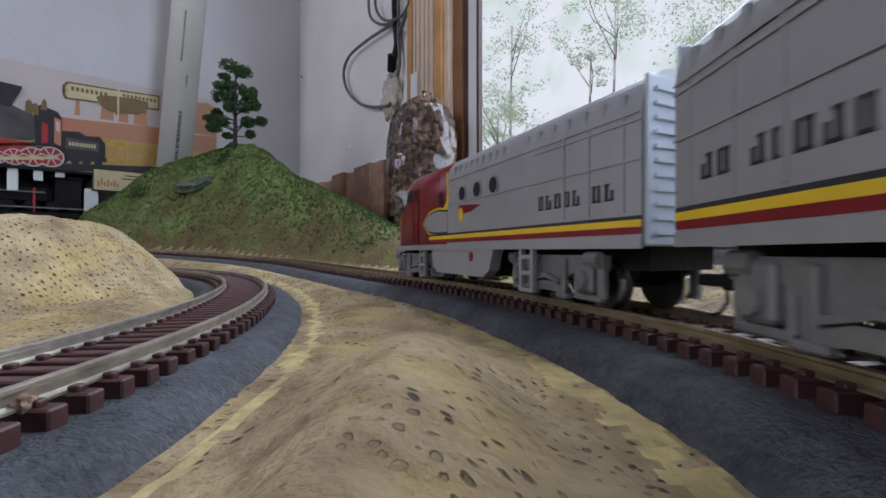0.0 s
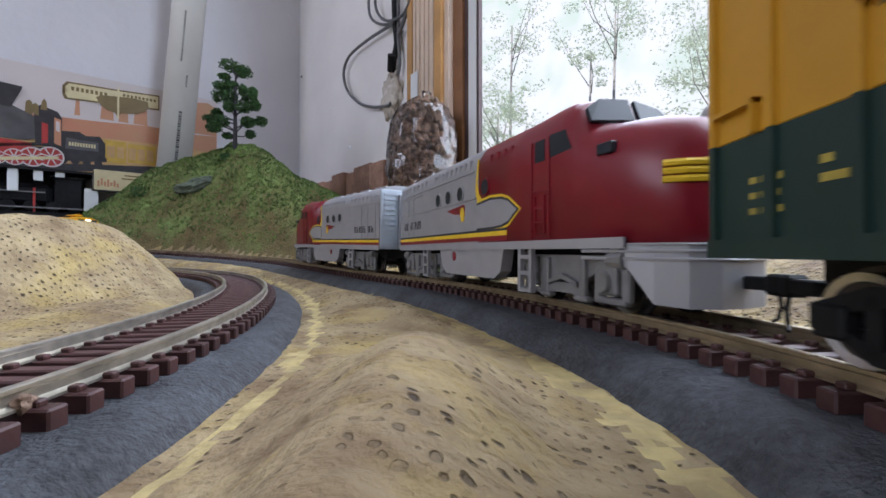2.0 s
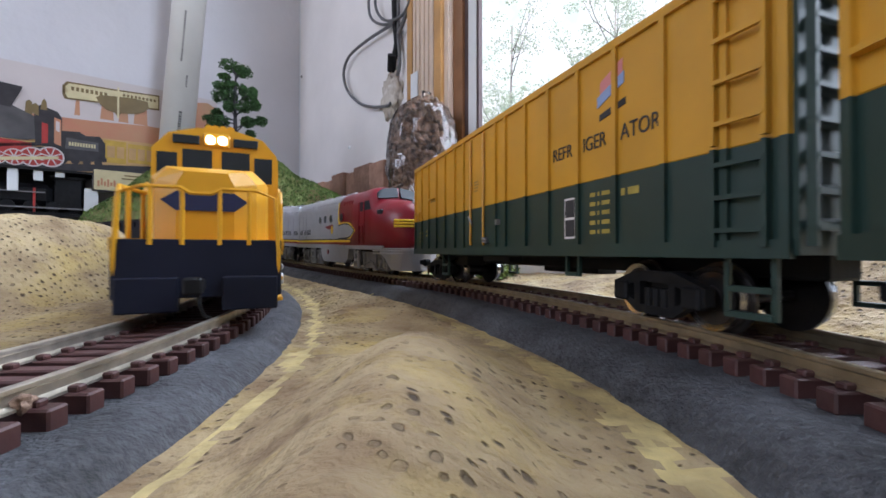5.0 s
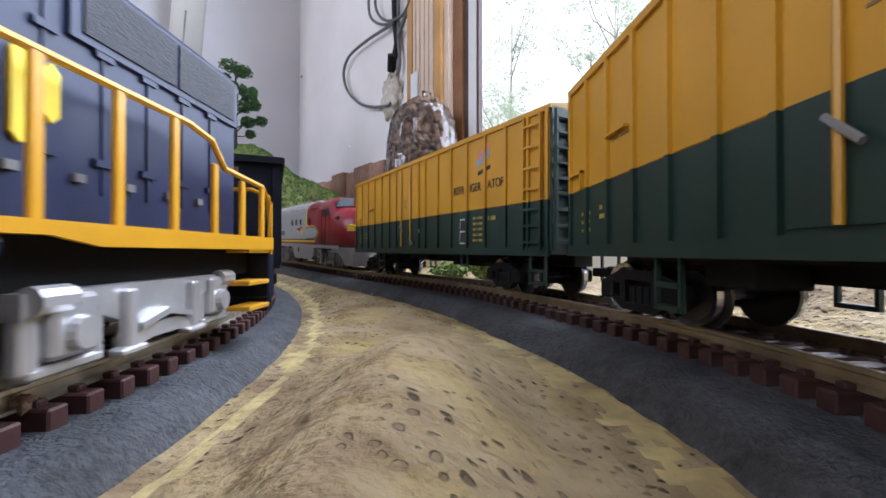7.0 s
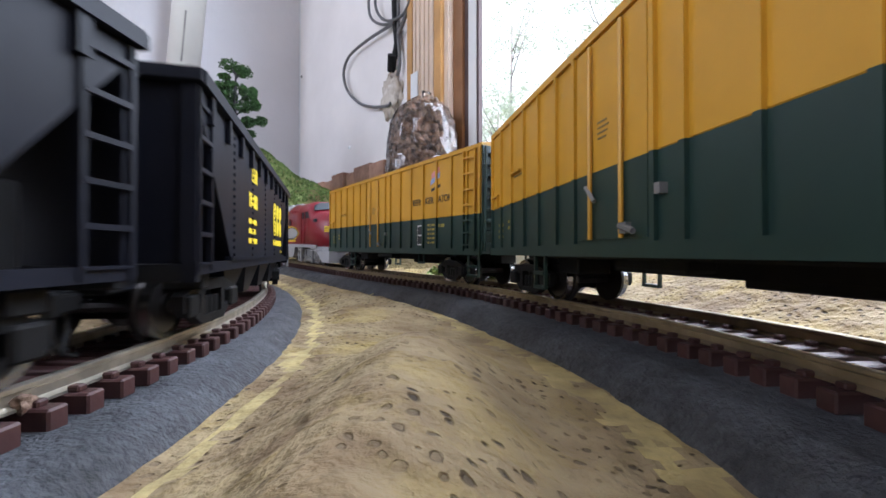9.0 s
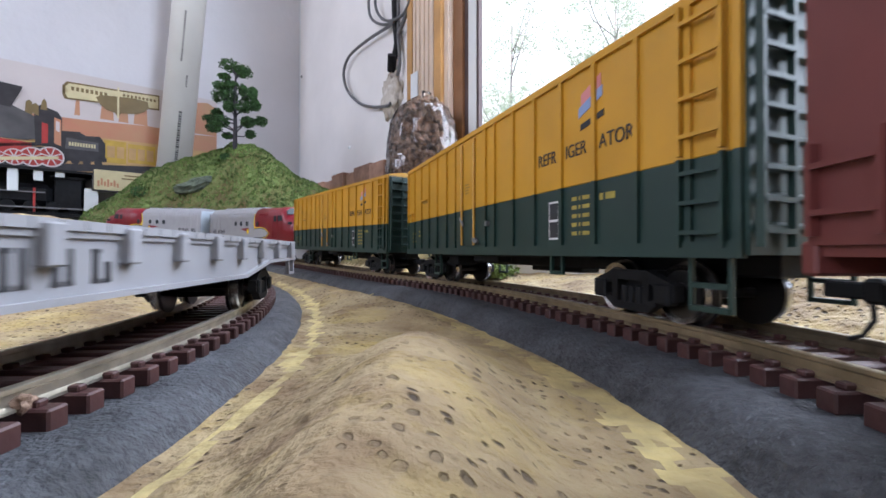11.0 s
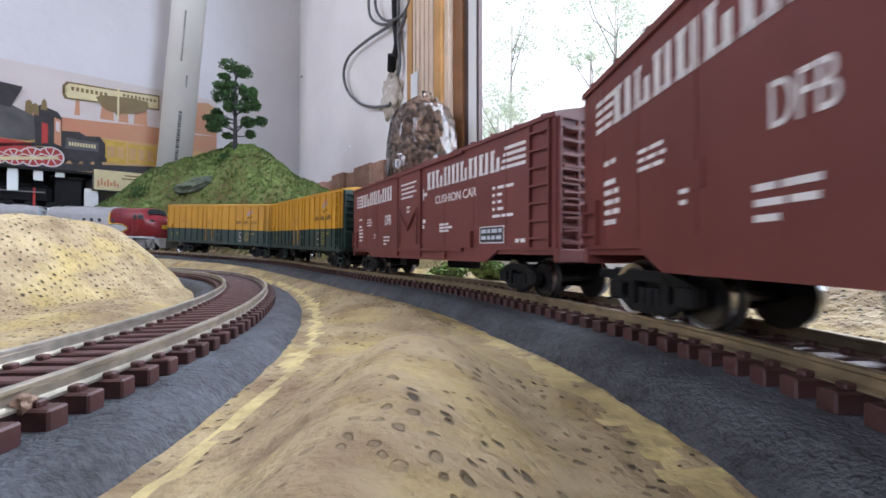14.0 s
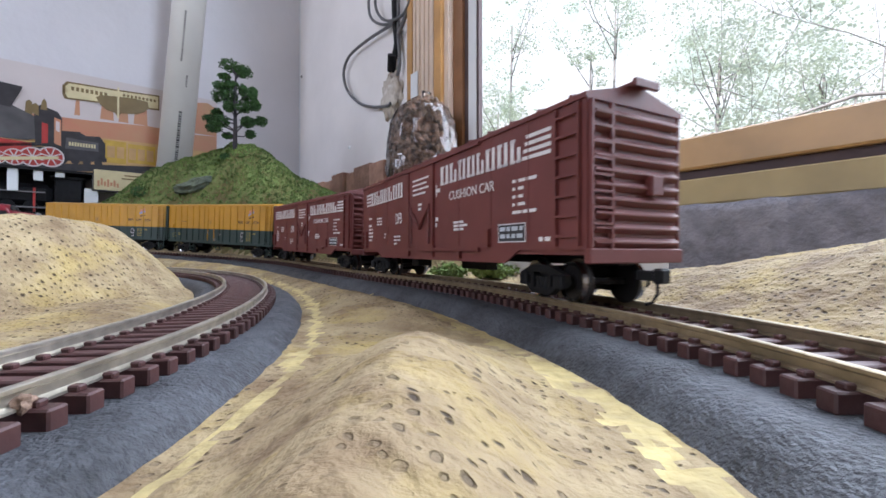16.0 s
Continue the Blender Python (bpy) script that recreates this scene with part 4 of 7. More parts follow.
bm = bmesh.new()
loft(bm, [[bag_point(2 * math.pi * k / 28, h, -6) for k in range(28)] for h in np.linspace(0.01, 0.93, 15)])
part("filling", bm, M_FLAKE, bag)
fl = bmesh.new()
for _ in range(1900):
    a, h = rnd.uniform(0, 6.283), rnd.uniform(0.02, 0.95)
    p = bag_point(a, h, rnd.uniform(-6, -2.4))
    out = Vector((math.cos(a), math.sin(a), 0))
    t1 = Vector((-math.sin(a), math.cos(a), 0))
    rot = rnd.uniform(0, 3.14)
    e1 = (t1 * math.cos(rot) + Vector((0, 0, 1)) * math.sin(rot)) + out * rnd.uniform(-0.5, 0.5)
    e2 = (t1 * -math.sin(rot) + Vector((0, 0, 1)) * math.cos(rot)) + out * rnd.uniform(-0.5, 0.5)
    s = rnd.uniform(3.5, 7.5)
    ring = [fl.verts.new(p + e1 * s * math.cos(q) + e2 * s * 0.55 * math.sin(q)) for q in [2 * math.pi * j / 6 for j in range(6)]]
    mid = fl.verts.new(p + out * s * 0.4)
    for j in range(6):
        fl.faces.new((ring[j], ring[(j + 1) % 6], mid))
tagged(part("bark_flake", fl, M_FLAKE, bag, "brown bark flakes"), kind="stuff")
M_FILM = bpy.data.materials.new("clear_film")
M_FILM.use_nodes = True
fn = M_FILM.node_tree
gl, tr, mixs, fr = fn.nodes.new("ShaderNodeBsdfGlossy"), fn.nodes.new("ShaderNodeBsdfTransparent"), fn.nodes.new("ShaderNodeMixShader"), fn.nodes.new("ShaderNodeFresnel")
gl.inputs["Roughness"].default_value, fr.inputs["IOR"].default_value = 0.07, 1.65
fn.links.new(fr.outputs[0], mixs.inputs[0])
fn.links.new(tr.outputs[0], mixs.inputs[1])
fn.links.new(gl.outputs[0], mixs.inputs[2])
fn.links.new(mixs.outputs[0], fn.nodes["Material Output"].inputs["Surface"])
bm = bmesh.new()
rows = [[bm.verts.new(bag_point(2 * math.pi * k / 72, h, 1.0, 1.5)) for k in range(72)] for h in np.linspace(0.0, 1.0, 60)]
for a, b in zip(rows, rows[1:]):
    for k in range(72):
        bm.faces.new((a[k], a[(k + 1) % 72], b[(k + 1) % 72], b[k]))
film = part("film", bm, M_FILM, bag, "crinkled clear plastic film", smooth=True)
film.visible_shadow = False
bm = bmesh.new()
sweep(bm, [(BX + 4, BY - 3, BZ + 177), (BX + 6, BY - 4, BZ + 184)], [4.0, 6.5], 10)
part("gathered_neck", bm, M_FILM, bag, smooth=True)

# straw and crumbs on the ground
for k, (x, y, l) in enumerate(((-37, 213, 9), (-43, 50, 1.5), (16, 190, 4))):
    bm = bmesh.new()
    z = lay(x, y)
    if k == 1:
        z = -8.4
    sweep(bm, [(x, y, z + 0.6), (x + l * 0.5, y + l * 0.4, z + 1.4), (x + l, y + l * 0.7, z + 1.0)], [0.25, 0.5, 0.2], 5)
    tagged(part("straw", bm, M_STRAW, None), "dry straw bit lying on the layout", "straw", "straw bits")
bm = bmesh.new()
bmesh.ops.create_icosphere(bm, subdivisions=3, radius=1.0)
for v in bm.verts:
    v.co = Vector((-44.6, 44.6, -3.3)) + v.co * (1 + 0.5 * noise.noise(v.co * 1.6))
tagged(part("crumb", bm, mat("crumb_tan", (0.26, 0.17, 0.12), 0.8, 0, 0.25, 900, 0.4), None), "tan crumb lying on a tie", "crumb")
# pale card under the window side
bm = bmesh.new()
box(bm, 0, 130, 0, 1.2, -10, 16)
bmesh.ops.transform(bm, matrix=Matrix.Translation((26, 318, 0)) @ Matrix.Rotation(radians(-38), 4, "Z"), verts=bm.verts)
tagged(part("card_strip", bm, M_TAPE, None), "pale grey card strip standing behind the track", "card")
bm = bmesh.new()
for _ in range(16):
    chips(bm, (rnd.uniform(-5, 45), rnd.uniform(278, 296), rnd.uniform(-2, 3)), 9, 7, 5, 90, 1.6, rnd)
tagged(part("moss_clump", bm, M_TUFT, None), "pale green moss clump beside the track", "moss", kind="stuff")


# ---- garden outside the window ----
def outside(u, d, z):
    return (CORNER + ALONG_W * u - IN_W * d + Vector((0, 0, z)))


M_BACK = bpy.data.materials.new("bright_sky_haze")
M_BACK.use_nodes = True
bn = M_BACK.node_tree
em, nz, mx2, tc = bn.nodes.new("ShaderNodeEmission"), bn.nodes.new("ShaderNodeTexNoise"), bn.nodes.new("ShaderNodeMix"), bn.nodes.new("ShaderNodeTexCoord")
mx2.data_type = "RGBA"
mx2.inputs["A"].default_value, mx2.inputs["B"].default_value = (0.80, 0.90, 0.80, 1), (1, 1, 1, 1)
nz.inputs["Scale"].default_value, nz.inputs["Detail"].default_value = 0.9, 8
bn.links.new(tc.outputs["Object"], nz.inputs["Vector"])
rg = bn.nodes.new("ShaderNodeMapRange")
rg.inputs["From Min"].default_value, rg.inputs["From Max"].default_value = 0.35, 0.55
bn.links.new(nz.outputs[0], rg.inputs["Value"])
bn.links.new(rg.outputs[0], mx2.inputs["Factor"])
bn.links.new(mx2.outputs["Result"], em.inputs["Color"])
em.inputs["Strength"].default_value = 1.15
bn.links.new(em.outputs[0], bn.nodes["Material Output"].inputs["Surface"])
bm = bmesh.new()
vs = [bm.verts.new(outside(u_, d_, z_)) for u_, d_, z_ in ((-9000, 9000, -2500), (9000, 9000, -2500), (9000, 9000, 9000), (-9000, 9000, 9000))]
bm.faces.new(vs)
tagged(part("backdrop", bm, M_BACK, None), "bright hazy daylight beyond the garden trees", "backdrop", kind="structure")


# leaves let daylight through; the near-white tint puts glare into their colour
ln, ll = M_OUTLEAF.node_tree.nodes, M_OUTLEAF.node_tree.links
tlu, lmx = ln.new("ShaderNodeBsdfTranslucent"), ln.new("ShaderNodeMixShader")
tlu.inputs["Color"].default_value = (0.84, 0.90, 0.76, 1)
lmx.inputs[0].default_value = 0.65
ll.new(ln["Principled BSDF"].outputs[0], lmx.inputs[1])
ll.new(tlu.outputs[0], lmx.inputs[2])
ll.new(lmx.outputs[0], ln["Material Output"].inputs["Surface"])


def garden_shrub(x, y, z, spread, n, seed):
    """A slim tree with an uneven leafy crown round (x, y, z)."""
    r = random.Random(seed)
    t = empty("garden_shrub", Matrix(), "slim leafy tree outside, its green foliage paled for glare", "tree", "leafy trees outside")
    bm = bmesh.new()
    sweep(bm, [(x + 40, y, -905), (x - 20, y + 30, z * 0.4), (x, y, z)], [26, 16, 7], 7)
    crown = bmesh.new()
    for k in range(n):
        d = Vector((r.gauss(0, 0.5), r.gauss(0, 0.5), r.gauss(0, 0.55))) * spread
        c = Vector((x, y, z)) + d
        if k % 7 == 0:
            fork = -spread * r.uniform(0.4, 1.4)
            sweep(bm, [(x, y, z + fork), (x + d.x * 0.5 + r.gauss(0, 30), y + d.y * 0.5, z + (fork + d.z) * 0.5), tuple(c)], [5, 3.5, 2], 5)
        rr = spread * r.uniform(0.12, 0.34)
        chips(crown, c, rr * 1.5, rr, rr * 0.8, 60, 10, r)
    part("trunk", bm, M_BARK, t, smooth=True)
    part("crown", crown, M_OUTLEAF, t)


for x, y, z, spread, n, sd in ((480, 3600, 1230, 330, 66, 31), (650, 3900, 2150, 360, 24, 32), (2000, 3000, 1450, 430, 84, 33), (2750, 3000, 1300, 330, 44, 34), (1500, 3600, 2150, 400, 34, 35), (1250, 3500, 1700, 260, 12, 36)):
    garden_shrub(x, y, z, spread, n, sd)


def garden_tree(u, d, z0, h, spread, n, seed, leaf):
    r = random.Random(seed)
    t = empty("garden_tree", Matrix(), "thin-limbed garden tree, its sparse leaves paled for glare", "tree", "garden trees outside")
    bm = bmesh.new()
    base = outside(u, d, z0)
    tips = []

    def limb(p, dirn, length, rad, depth):
        pts = [p]
        for k in range(4):
            dirn = (dirn + Vector((r.gauss(0, 0.22), r.gauss(0, 0.22), r.gauss(0.05, 0.16)))).normalized()
            pts.append(pts[-1] + dirn * length / 4)
        sweep(bm, pts, [rad, rad * 0.85, rad * 0.7, rad * 0.6, rad * 0.5], 6)
        if depth:
            for k in (1, 2, 3, 4):
                if r.random() < 0.8:
                    limb(pts[k], (dirn + Vector((r.gauss(0, 0.9), r.gauss(0, 0.9), r.gauss(0.1, 0.6)))).normalized(), length * r.uniform(0.45, 0.7), rad * 0.5, depth - 1)
        else:
            tips.extend(pts[2:])
    limb(base, Vector((0, 0, 1)), h, h * 0.006, 3)
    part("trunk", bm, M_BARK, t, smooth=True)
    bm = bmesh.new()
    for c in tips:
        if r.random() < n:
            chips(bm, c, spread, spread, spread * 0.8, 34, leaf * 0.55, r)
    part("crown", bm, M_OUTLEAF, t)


for u_, d_, z0, h, sp, n, sd, lf in ((150, 2300, -900, 1900, 150, 0.6, 2, 22), (700, 3200, -900, 2600, 170, 0.35, 3, 24), (1250, 2600, -900, 2300, 140, 0.4, 5, 20), (-300, 3600, -900, 2300, 190, 0.6, 8, 26), (1900, 3600, -900, 2800, 170, 0.4, 9, 24)):
    garden_tree(u_, d_, z0, h, sp, n, sd, lf)
bm = bmesh.new()
vs = [bm.verts.new(outside(u_, d_, -905)) for u_, d_ in ((-12000, 90), (12000, 90), (12000, 12000), (-12000, 12000))]
bm.faces.new(vs)
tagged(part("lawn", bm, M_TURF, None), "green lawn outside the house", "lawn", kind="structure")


# ---- trains ----
RT = [(0, 1209), (0.5, 1255), (1, 1298), (1.5, 1341), (2, 1382), (2.5, 1413), (3, 1441), (3.5, 1469), (4, 1498), (4.5, 1521), (5, 1543), (5.5, 1563), (6, 1581), (6.5, 1597),
      (7, 1609), (7.5, 1620), (8, 1631), (8.5, 1641), (9, 1652), (9.5, 1666), (10, 1684), (10.5, 1706), (11, 1731), (11.5, 1759), (12, 1795), (12.5, 1836),
      (13, 1881), (13.5, 1931), (14, 1979), (14.5, 2027), (15, 2071), (15.5, 2113), (16, 2158)]
LT = [(0, -27), (0.5, 55), (1, 137), (1.5, 222), (2, 308), (2.5, 391), (3, 470), (3.5, 549), (4, 625), (4.2, 654), (4.5, 695), (5, 757), (5.5, 812), (6, 861), (6.3, 887), (6.5, 903), (6.8, 919),
      (7, 929), (7.2, 943), (7.5, 970), (7.8, 1006), (8, 1027), (8.2, 1046), (8.5, 1080), (8.7, 1098), (9, 1126), (9.2, 1146), (9.5, 1178), (10, 1238), (10.5, 1295), (11, 1347), (11.3, 1377), (11.5, 1392),
      (11.7, 1405), (12, 1426), (12.2, 1440), (13, 1495), (14, 1563), (15, 1631), (16, 1698)]
RBASE, LBASE = R0 - 1530, L0 - 975
RIGHT_TRAIN, LEFT_TRAIN = [], []


def car_pose(way, s, half, flip):
    """A car's pose with its two trucks on the way, s at its middle."""
    a, b = way.at(s - half), way.at(s + half)
    c, d = (a + b) / 2, (b - a) / (2 * half)
    rz = math.degrees(math.atan2(d[1], d[0]))
    ry = -math.degrees(math.asin(max(-0.3, min(0.3, d[2]))))
    m = pose(*(c * MM), 0, ry, rz)
    return m @ pose(0, 0, 0, 0, 0, 180) if flip else m


def motions():
    for way, train, times, base in ((RW, RIGHT_TRAIN, RT, RBASE), (LW, LEFT_TRAIN, LT, LBASE)):
        ts = [0.25 * k for k in range(65)]
        xs, ys = [t for t, _ in times], [v for _, v in times]
        fine = np.interp(np.arange(-60, 1021) / 60.0, xs, ys)
        fine[:60] = ys[0] - (ys[1] - ys[0]) / (xs[1] - xs[0]) * np.arange(60, 0, -1) / 60.0
        fine[-60:] = ys[-1] + (ys[-1] - ys[-2]) / (xs[-1] - xs[-2]) * np.arange(1, 61) / 60.0
        k = np.exp(-0.5 * (np.arange(-45, 46) / 15.0) ** 2)
        fine = np.convolve(np.pad(fine, 45, mode="reflect", reflect_type="odd"), k / k.sum(), "valid")
        for car, mid, half, flip, trucks in train:
            rows = []
            turn = [[] for _ in trucks]
            for t in ts:
                s = base + np.interp(t * 60 + 60, np.arange(len(fine)), fine) + mid
                m = car_pose(way, s, half, flip)
                rows.append((t, m))
                for i, (truck, at) in enumerate(trucks):
                    d = way.at(s + at + 2) - way.at(s + at - 2)
                    rz = math.degrees(math.atan2(d[1], d[0]))
                    e = m.to_euler()
                    dz = (rz - math.degrees(e.z) + (180 if flip else 0) + 540) % 360 - 180
                    turn[i].append((t, pose((-at if flip else at) * MM, 0, 0, 0, 0, dz)))
            walk(car, rows)
            for i, (truck, at) in enumerate(trucks):
                walk(truck, turn[i])


# ---- materials of the trains ----
M_SILVER = mat("silver_paint", (0.37, 0.365, 0.38), 0.4, 0.25, 0.05, 120, 0.08)
M_RED = mat("red_paint", (0.21, 0.010, 0.020), 0.33, 0, 0.07, 120, 0.06)
M_YEL = mat("reefer_yellow", (0.55, 0.28, 0.018), 0.45, 0, 0.06, 90, 0.12)
M_GRN = mat("reefer_green", (0.014, 0.037, 0.030), 0.45, 0, 0.1, 90, 0.12)
M_OXIDE = mat("oxide_brown", (0.15, 0.038, 0.034), 0.5, 0, 0.08, 90, 0.12)
M_HOP = mat("hopper_black", (0.011, 0.012, 0.019), 0.5, 0, 0.2, 90, 0.12, spec=0.14)
M_BLUE = mat("loco_blue", (0.019, 0.028, 0.078), 0.4, 0, 0.1, 90, 0.06, spec=0.35)
M_NAVY = mat("pilot_navy", (0.009, 0.012, 0.026), 0.5, 0, 0.15, 90, 0.06, spec=0.25)
M_GYEL = mat("loco_yellow", (0.64, 0.32, 0.01), 0.38, 0, 0.05, 90, 0.06)
M_GREY = mat("flatcar_grey", (0.30, 0.30, 0.32), 0.5, 0, 0.08, 90, 0.12)
M_CHAR = mat("underframe_black", (0.010, 0.010, 0.011), 0.6, 0, 0.2, 200, 0.2, spec=0.2)
M_WHEEL = mat("blackened_wheel", (0.07, 0.065, 0.065), 0.3, 0.8, 0.15, 200, 0.1)
M_TREAD = mat("wheel_tread", (0.5, 0.48, 0.46), 0.25, 1.0, 0.1, 200, 0.05)
M_GREYTRUCK = mat("truck_grey", (0.20, 0.195, 0.195), 0.45, 0.2, 0.12, 200, 0.15)
M_BRIGHT = mat("bright_truck", (0.60, 0.60, 0.62), 0.3, 0.55, 0.1, 200, 0.15)
M_WHITE = mat("white_lettering", (0.72, 0.70, 0.70), 0.6, 0, 0.08, 300, 0.0)
M_LYEL = mat("yellow_lettering", (0.82, 0.62, 0.02), 0.5, 0, 0.05, 300, 0.0)
M_DIM = mat("faded_yellow_print", (0.36, 0.28, 0.05), 0.6, 0, 0.2, 300, 0.0)
M_STRIPE = mat("yellow_stripe", (0.78, 0.52, 0.02), 0.45, 0, 0.05, 300, 0.0)
M_GLASS = mat("dark_glazing", (0.022, 0.028, 0.034), 0.3, 0, 0.1, 100, 0.0, spec=0.22)
M_LBLUE = mat("pale_blue_logo", (0.25, 0.33, 0.55), 0.5, 0, 0.05, 200, 0.0)
M_PINK = mat("faded_pink_logo", (0.6, 0.22, 0.22), 0.5, 0, 0.05, 200, 0.0)
M_GRILLE = mat("dark_grille", (0.018, 0.02, 0.03), 0.6, 0, 0.2, 900, 0.6)
# silver end coloured pale blue as if lit; serves the panel print too
M_PALEEND = mat("lit_end_and_print", (0.52, 0.57, 0.63), 0.45, 0.1, 0.05, 120, 0.08)
M_LAMP = bpy.data.materials.new("lit_headlight")
M_LAMP.use_nodes = True
M_LAMP.node_tree.nodes["Principled BSDF"].inputs["Emission Color"].default_value = (1, 0.82, 0.5, 1)
M_LAMP.node_tree.nodes["Principled BSDF"].inputs["Emission Strength"].default_value = 6


JOINED = {"small_print", "rivet_seam", "name_marking", "underframe", "hinge", "latch", "data_panel", "small_marking", "print_bars", "step"}


def boxes(name, items, material, parent, label="", bevel=0.0):
    """Boxes as one part, or as a part each where they can be told apart."""
    ob = None
    for group in ([items] if name in JOINED else [[it] for it in items]):
        bm = bmesh.new()
        for it in group:
            box(bm, *it, bevel)
        ob = part(name, bm, material, parent, label)
    return ob


def side_boxes(name, items, y, t, material, parent, label="", sides=(1, -1)):
    """Flat bars x0, x1, z0, z1 on both sides of a car, standing t proud of the side at y."""
    for sg in sides:
        for group in ([items] if name in JOINED else [[it] for it in items]):
            bm = bmesh.new()
            for x0, x1, z0, z1 in group:
                box(bm, x0, x1, sg * y - 0.25 if sg > 0 else sg * (y + t), sg * (y + t) if sg > 0 else sg * y + 0.25, z0, z1)
            part(name, bm, material, parent, label)


def side_shape(name, outline, y, t, material, parent, label="", sides=(1, -1), flipx=False):
    for sg in sides:
        bm = bmesh.new()
        prism(bm, outline, sg * (y - 0.2), sg * (y + t))
        part(name, bm, material, parent, label)


def words(text, x, z, y, size, material, parent, sides=(1, -1), squeeze=1.0, name="lettering", start=True):
    """Raised lettering on both sides of a car. On the left side it begins at x and runs back; on the other side it ends there mirrored."""
    cu = bpy.data.curves.new("lettering", "FONT")
    cu.body, cu.size, cu.extrude, cu.align_x = text, size * 1.35, 0.06, "LEFT"
    tmp = new("lettering", cu)
    bpy.context.view_layer.update()
    me = bpy.data.meshes.new_from_object(tmp.evaluated_get(bpy.context.evaluated_depsgraph_get()))
    bpy.data.objects.remove(tmp)
    n = len(me.vertices)
    co = np.zeros(n * 3)
    me.vertices.foreach_get("co", co)
    co = co.reshape(-1, 3)
    w = co[:, 0].max() * squeeze
    for sg in sides:
        m2 = me.copy()
        c = np.stack([(x - co[:, 0] * squeeze) if sg > 0 else (x - w + co[:, 0] * squeeze), sg * (y + 0.06 + co[:, 2]), z + co[:, 1]], 1) * MM
        m2.vertices.foreach_set("co", c.ravel())
        m2.materials.append(material)
        ob = new(name, m2)
        ob.parent = parent


def letter_bars(x, z, h, widths, gap, y, material, parent, name="name_marking", stem=0.3, sides=(1, -1)):
    """Plain marks in place of a company's name: a pair of upright bars with slab feet for each letter."""
    for i, w in enumerate(widths):
        a = w * stem
        tall = 0.62 if i % 3 == 1 else 1.0
        items = [(x - a * 1.25, x - a * 0.15, z, z + h), (x - w + a * 0.1, x - w + a * 1.1, z, z + h * tall), (x - a * 1.6, x, z, z + h * 0.13), (x - w, x - w + a * 1.4, z, z + h * 0.13), (x - a * 1.6, x, z + h * 0.87, z + h)]
        x -= w + gap
        side_boxes(name, items, y, 0.08, material, parent, sides=sides)


def fine_print(x, z, rows, y, material, parent, h=0.9, step=1.6, sides=(1, -1)):
    """Unreadable small print as rows of bars: rows gives the width of each."""
    items = []
    for i, ws in enumerate(rows):
        xx = x
        for w in ws:
            items.append((xx - w, xx, z - i * step - h, z - i * step))
            xx -= w + 0.7
    side_boxes("small_print", items, y, 0.06, material, parent, sides=sides)


def wheelset(truck, x, r=5.3, bright=True):
    bm = bmesh.new()
    cyl(bm, (x, -11.2, r), (x, 11.2, r), 1.0, n=8)
    ws = part("axle", bm, M_WHEEL, truck)
    for sg in (-1, 1):
        bm = bmesh.new()
        cyl(bm, (x, sg * 6.9, r), (x, sg * 7.6, r), r + 0.7, n=28)
        cyl(bm, (x, sg * 9.6, r), (x, sg * 9.9, r), r * 0.4, n=16)
        cyl(bm, (x, sg * 7.6, r), (x, sg * 9.4, r), r * 0.82, n=28)
        part("wheel", bm, M_WHEEL, truck)
        bm = bmesh.new()
        cyl(bm, (x, sg * 7.6, r), (x, sg * 9.7, r), r, n=28, caps=False)
        cyl(bm, (x, sg * 9.7, r), (x, sg * 9.4, r), r, r * 0.82, n=28, caps=False)
        part("wheel_tread", bm, M_TREAD, truck, "shiny steel wheel tread")
    return ws


def freight_truck(car, x, wb=8.8):
    bm = bmesh.new()
    for sg in (-1, 1):
        y0, y1 = sg * 11.4, sg * 13.4
        prism(bm, [(-wb - 2.6, 4.2), (-wb - 2.6, 7.0), (-4.6, 9.4), (4.6, 9.4), (wb + 2.6, 7.0), (wb + 2.6, 4.2), (wb + 1.6, 4.2), (wb + 0.6, 5.6), (4.2, 7.4), (-4.2, 7.4), (-wb - 0.6, 5.6), (-wb - 1.6, 4.2)], y0, y1)
        prism(bm, [(-wb, 5.2), (-wb + 0.4, 3.9), (-4.6, 1.5), (4.6, 1.5), (wb - 0.4, 3.9), (wb, 5.2), (4.0, 3.0), (-4.0, 3.0)], y0, y1)
        for a in (-4.4, 4.4):
            box(bm, a - 0.8, a + 0.8, min(y0, y1), max(y0, y1), 2.2, 8.4)
        for a in (-2.0, 0, 2.0):
            cyl(bm, (a, sg * 12.4, 2.4), (a, sg * 12.4, 6.2), 1.0, n=8)
        for a in (-wb, wb):
            box(bm, a - 1.9, a + 1.9, min(sg * 11.6, sg * 14.1), max(sg * 11.6, sg * 14.1), 3.4, 7.2, 0.4)
    box(bm, -3.0, 3.0, -11.6, 11.6, 6.0, 9.2, 0.4)
    box(bm, -1.0, 1.0, -12, 12, 2.6, 4.0)
    for a in (-3.6, 3.6):
        box(bm, a - 0.5, a + 0.5, -9, 9, 2.6, 4.6)
        for sg in (-1, 1):
            box(bm, a - 0.4 + (1.8 if a > 0 else -1.8), a + 0.4 + (1.8 if a > 0 else -1.8), sg * 8.6 - 1.2, sg * 8.6 + 1.2, 3.0, 8.0)
    t = part("truck", bm, M_CHAR, car)
    t.location = (x * MM, 0, 0)
    for a in (-wb, wb):
        wheelset(t, a)
    return t


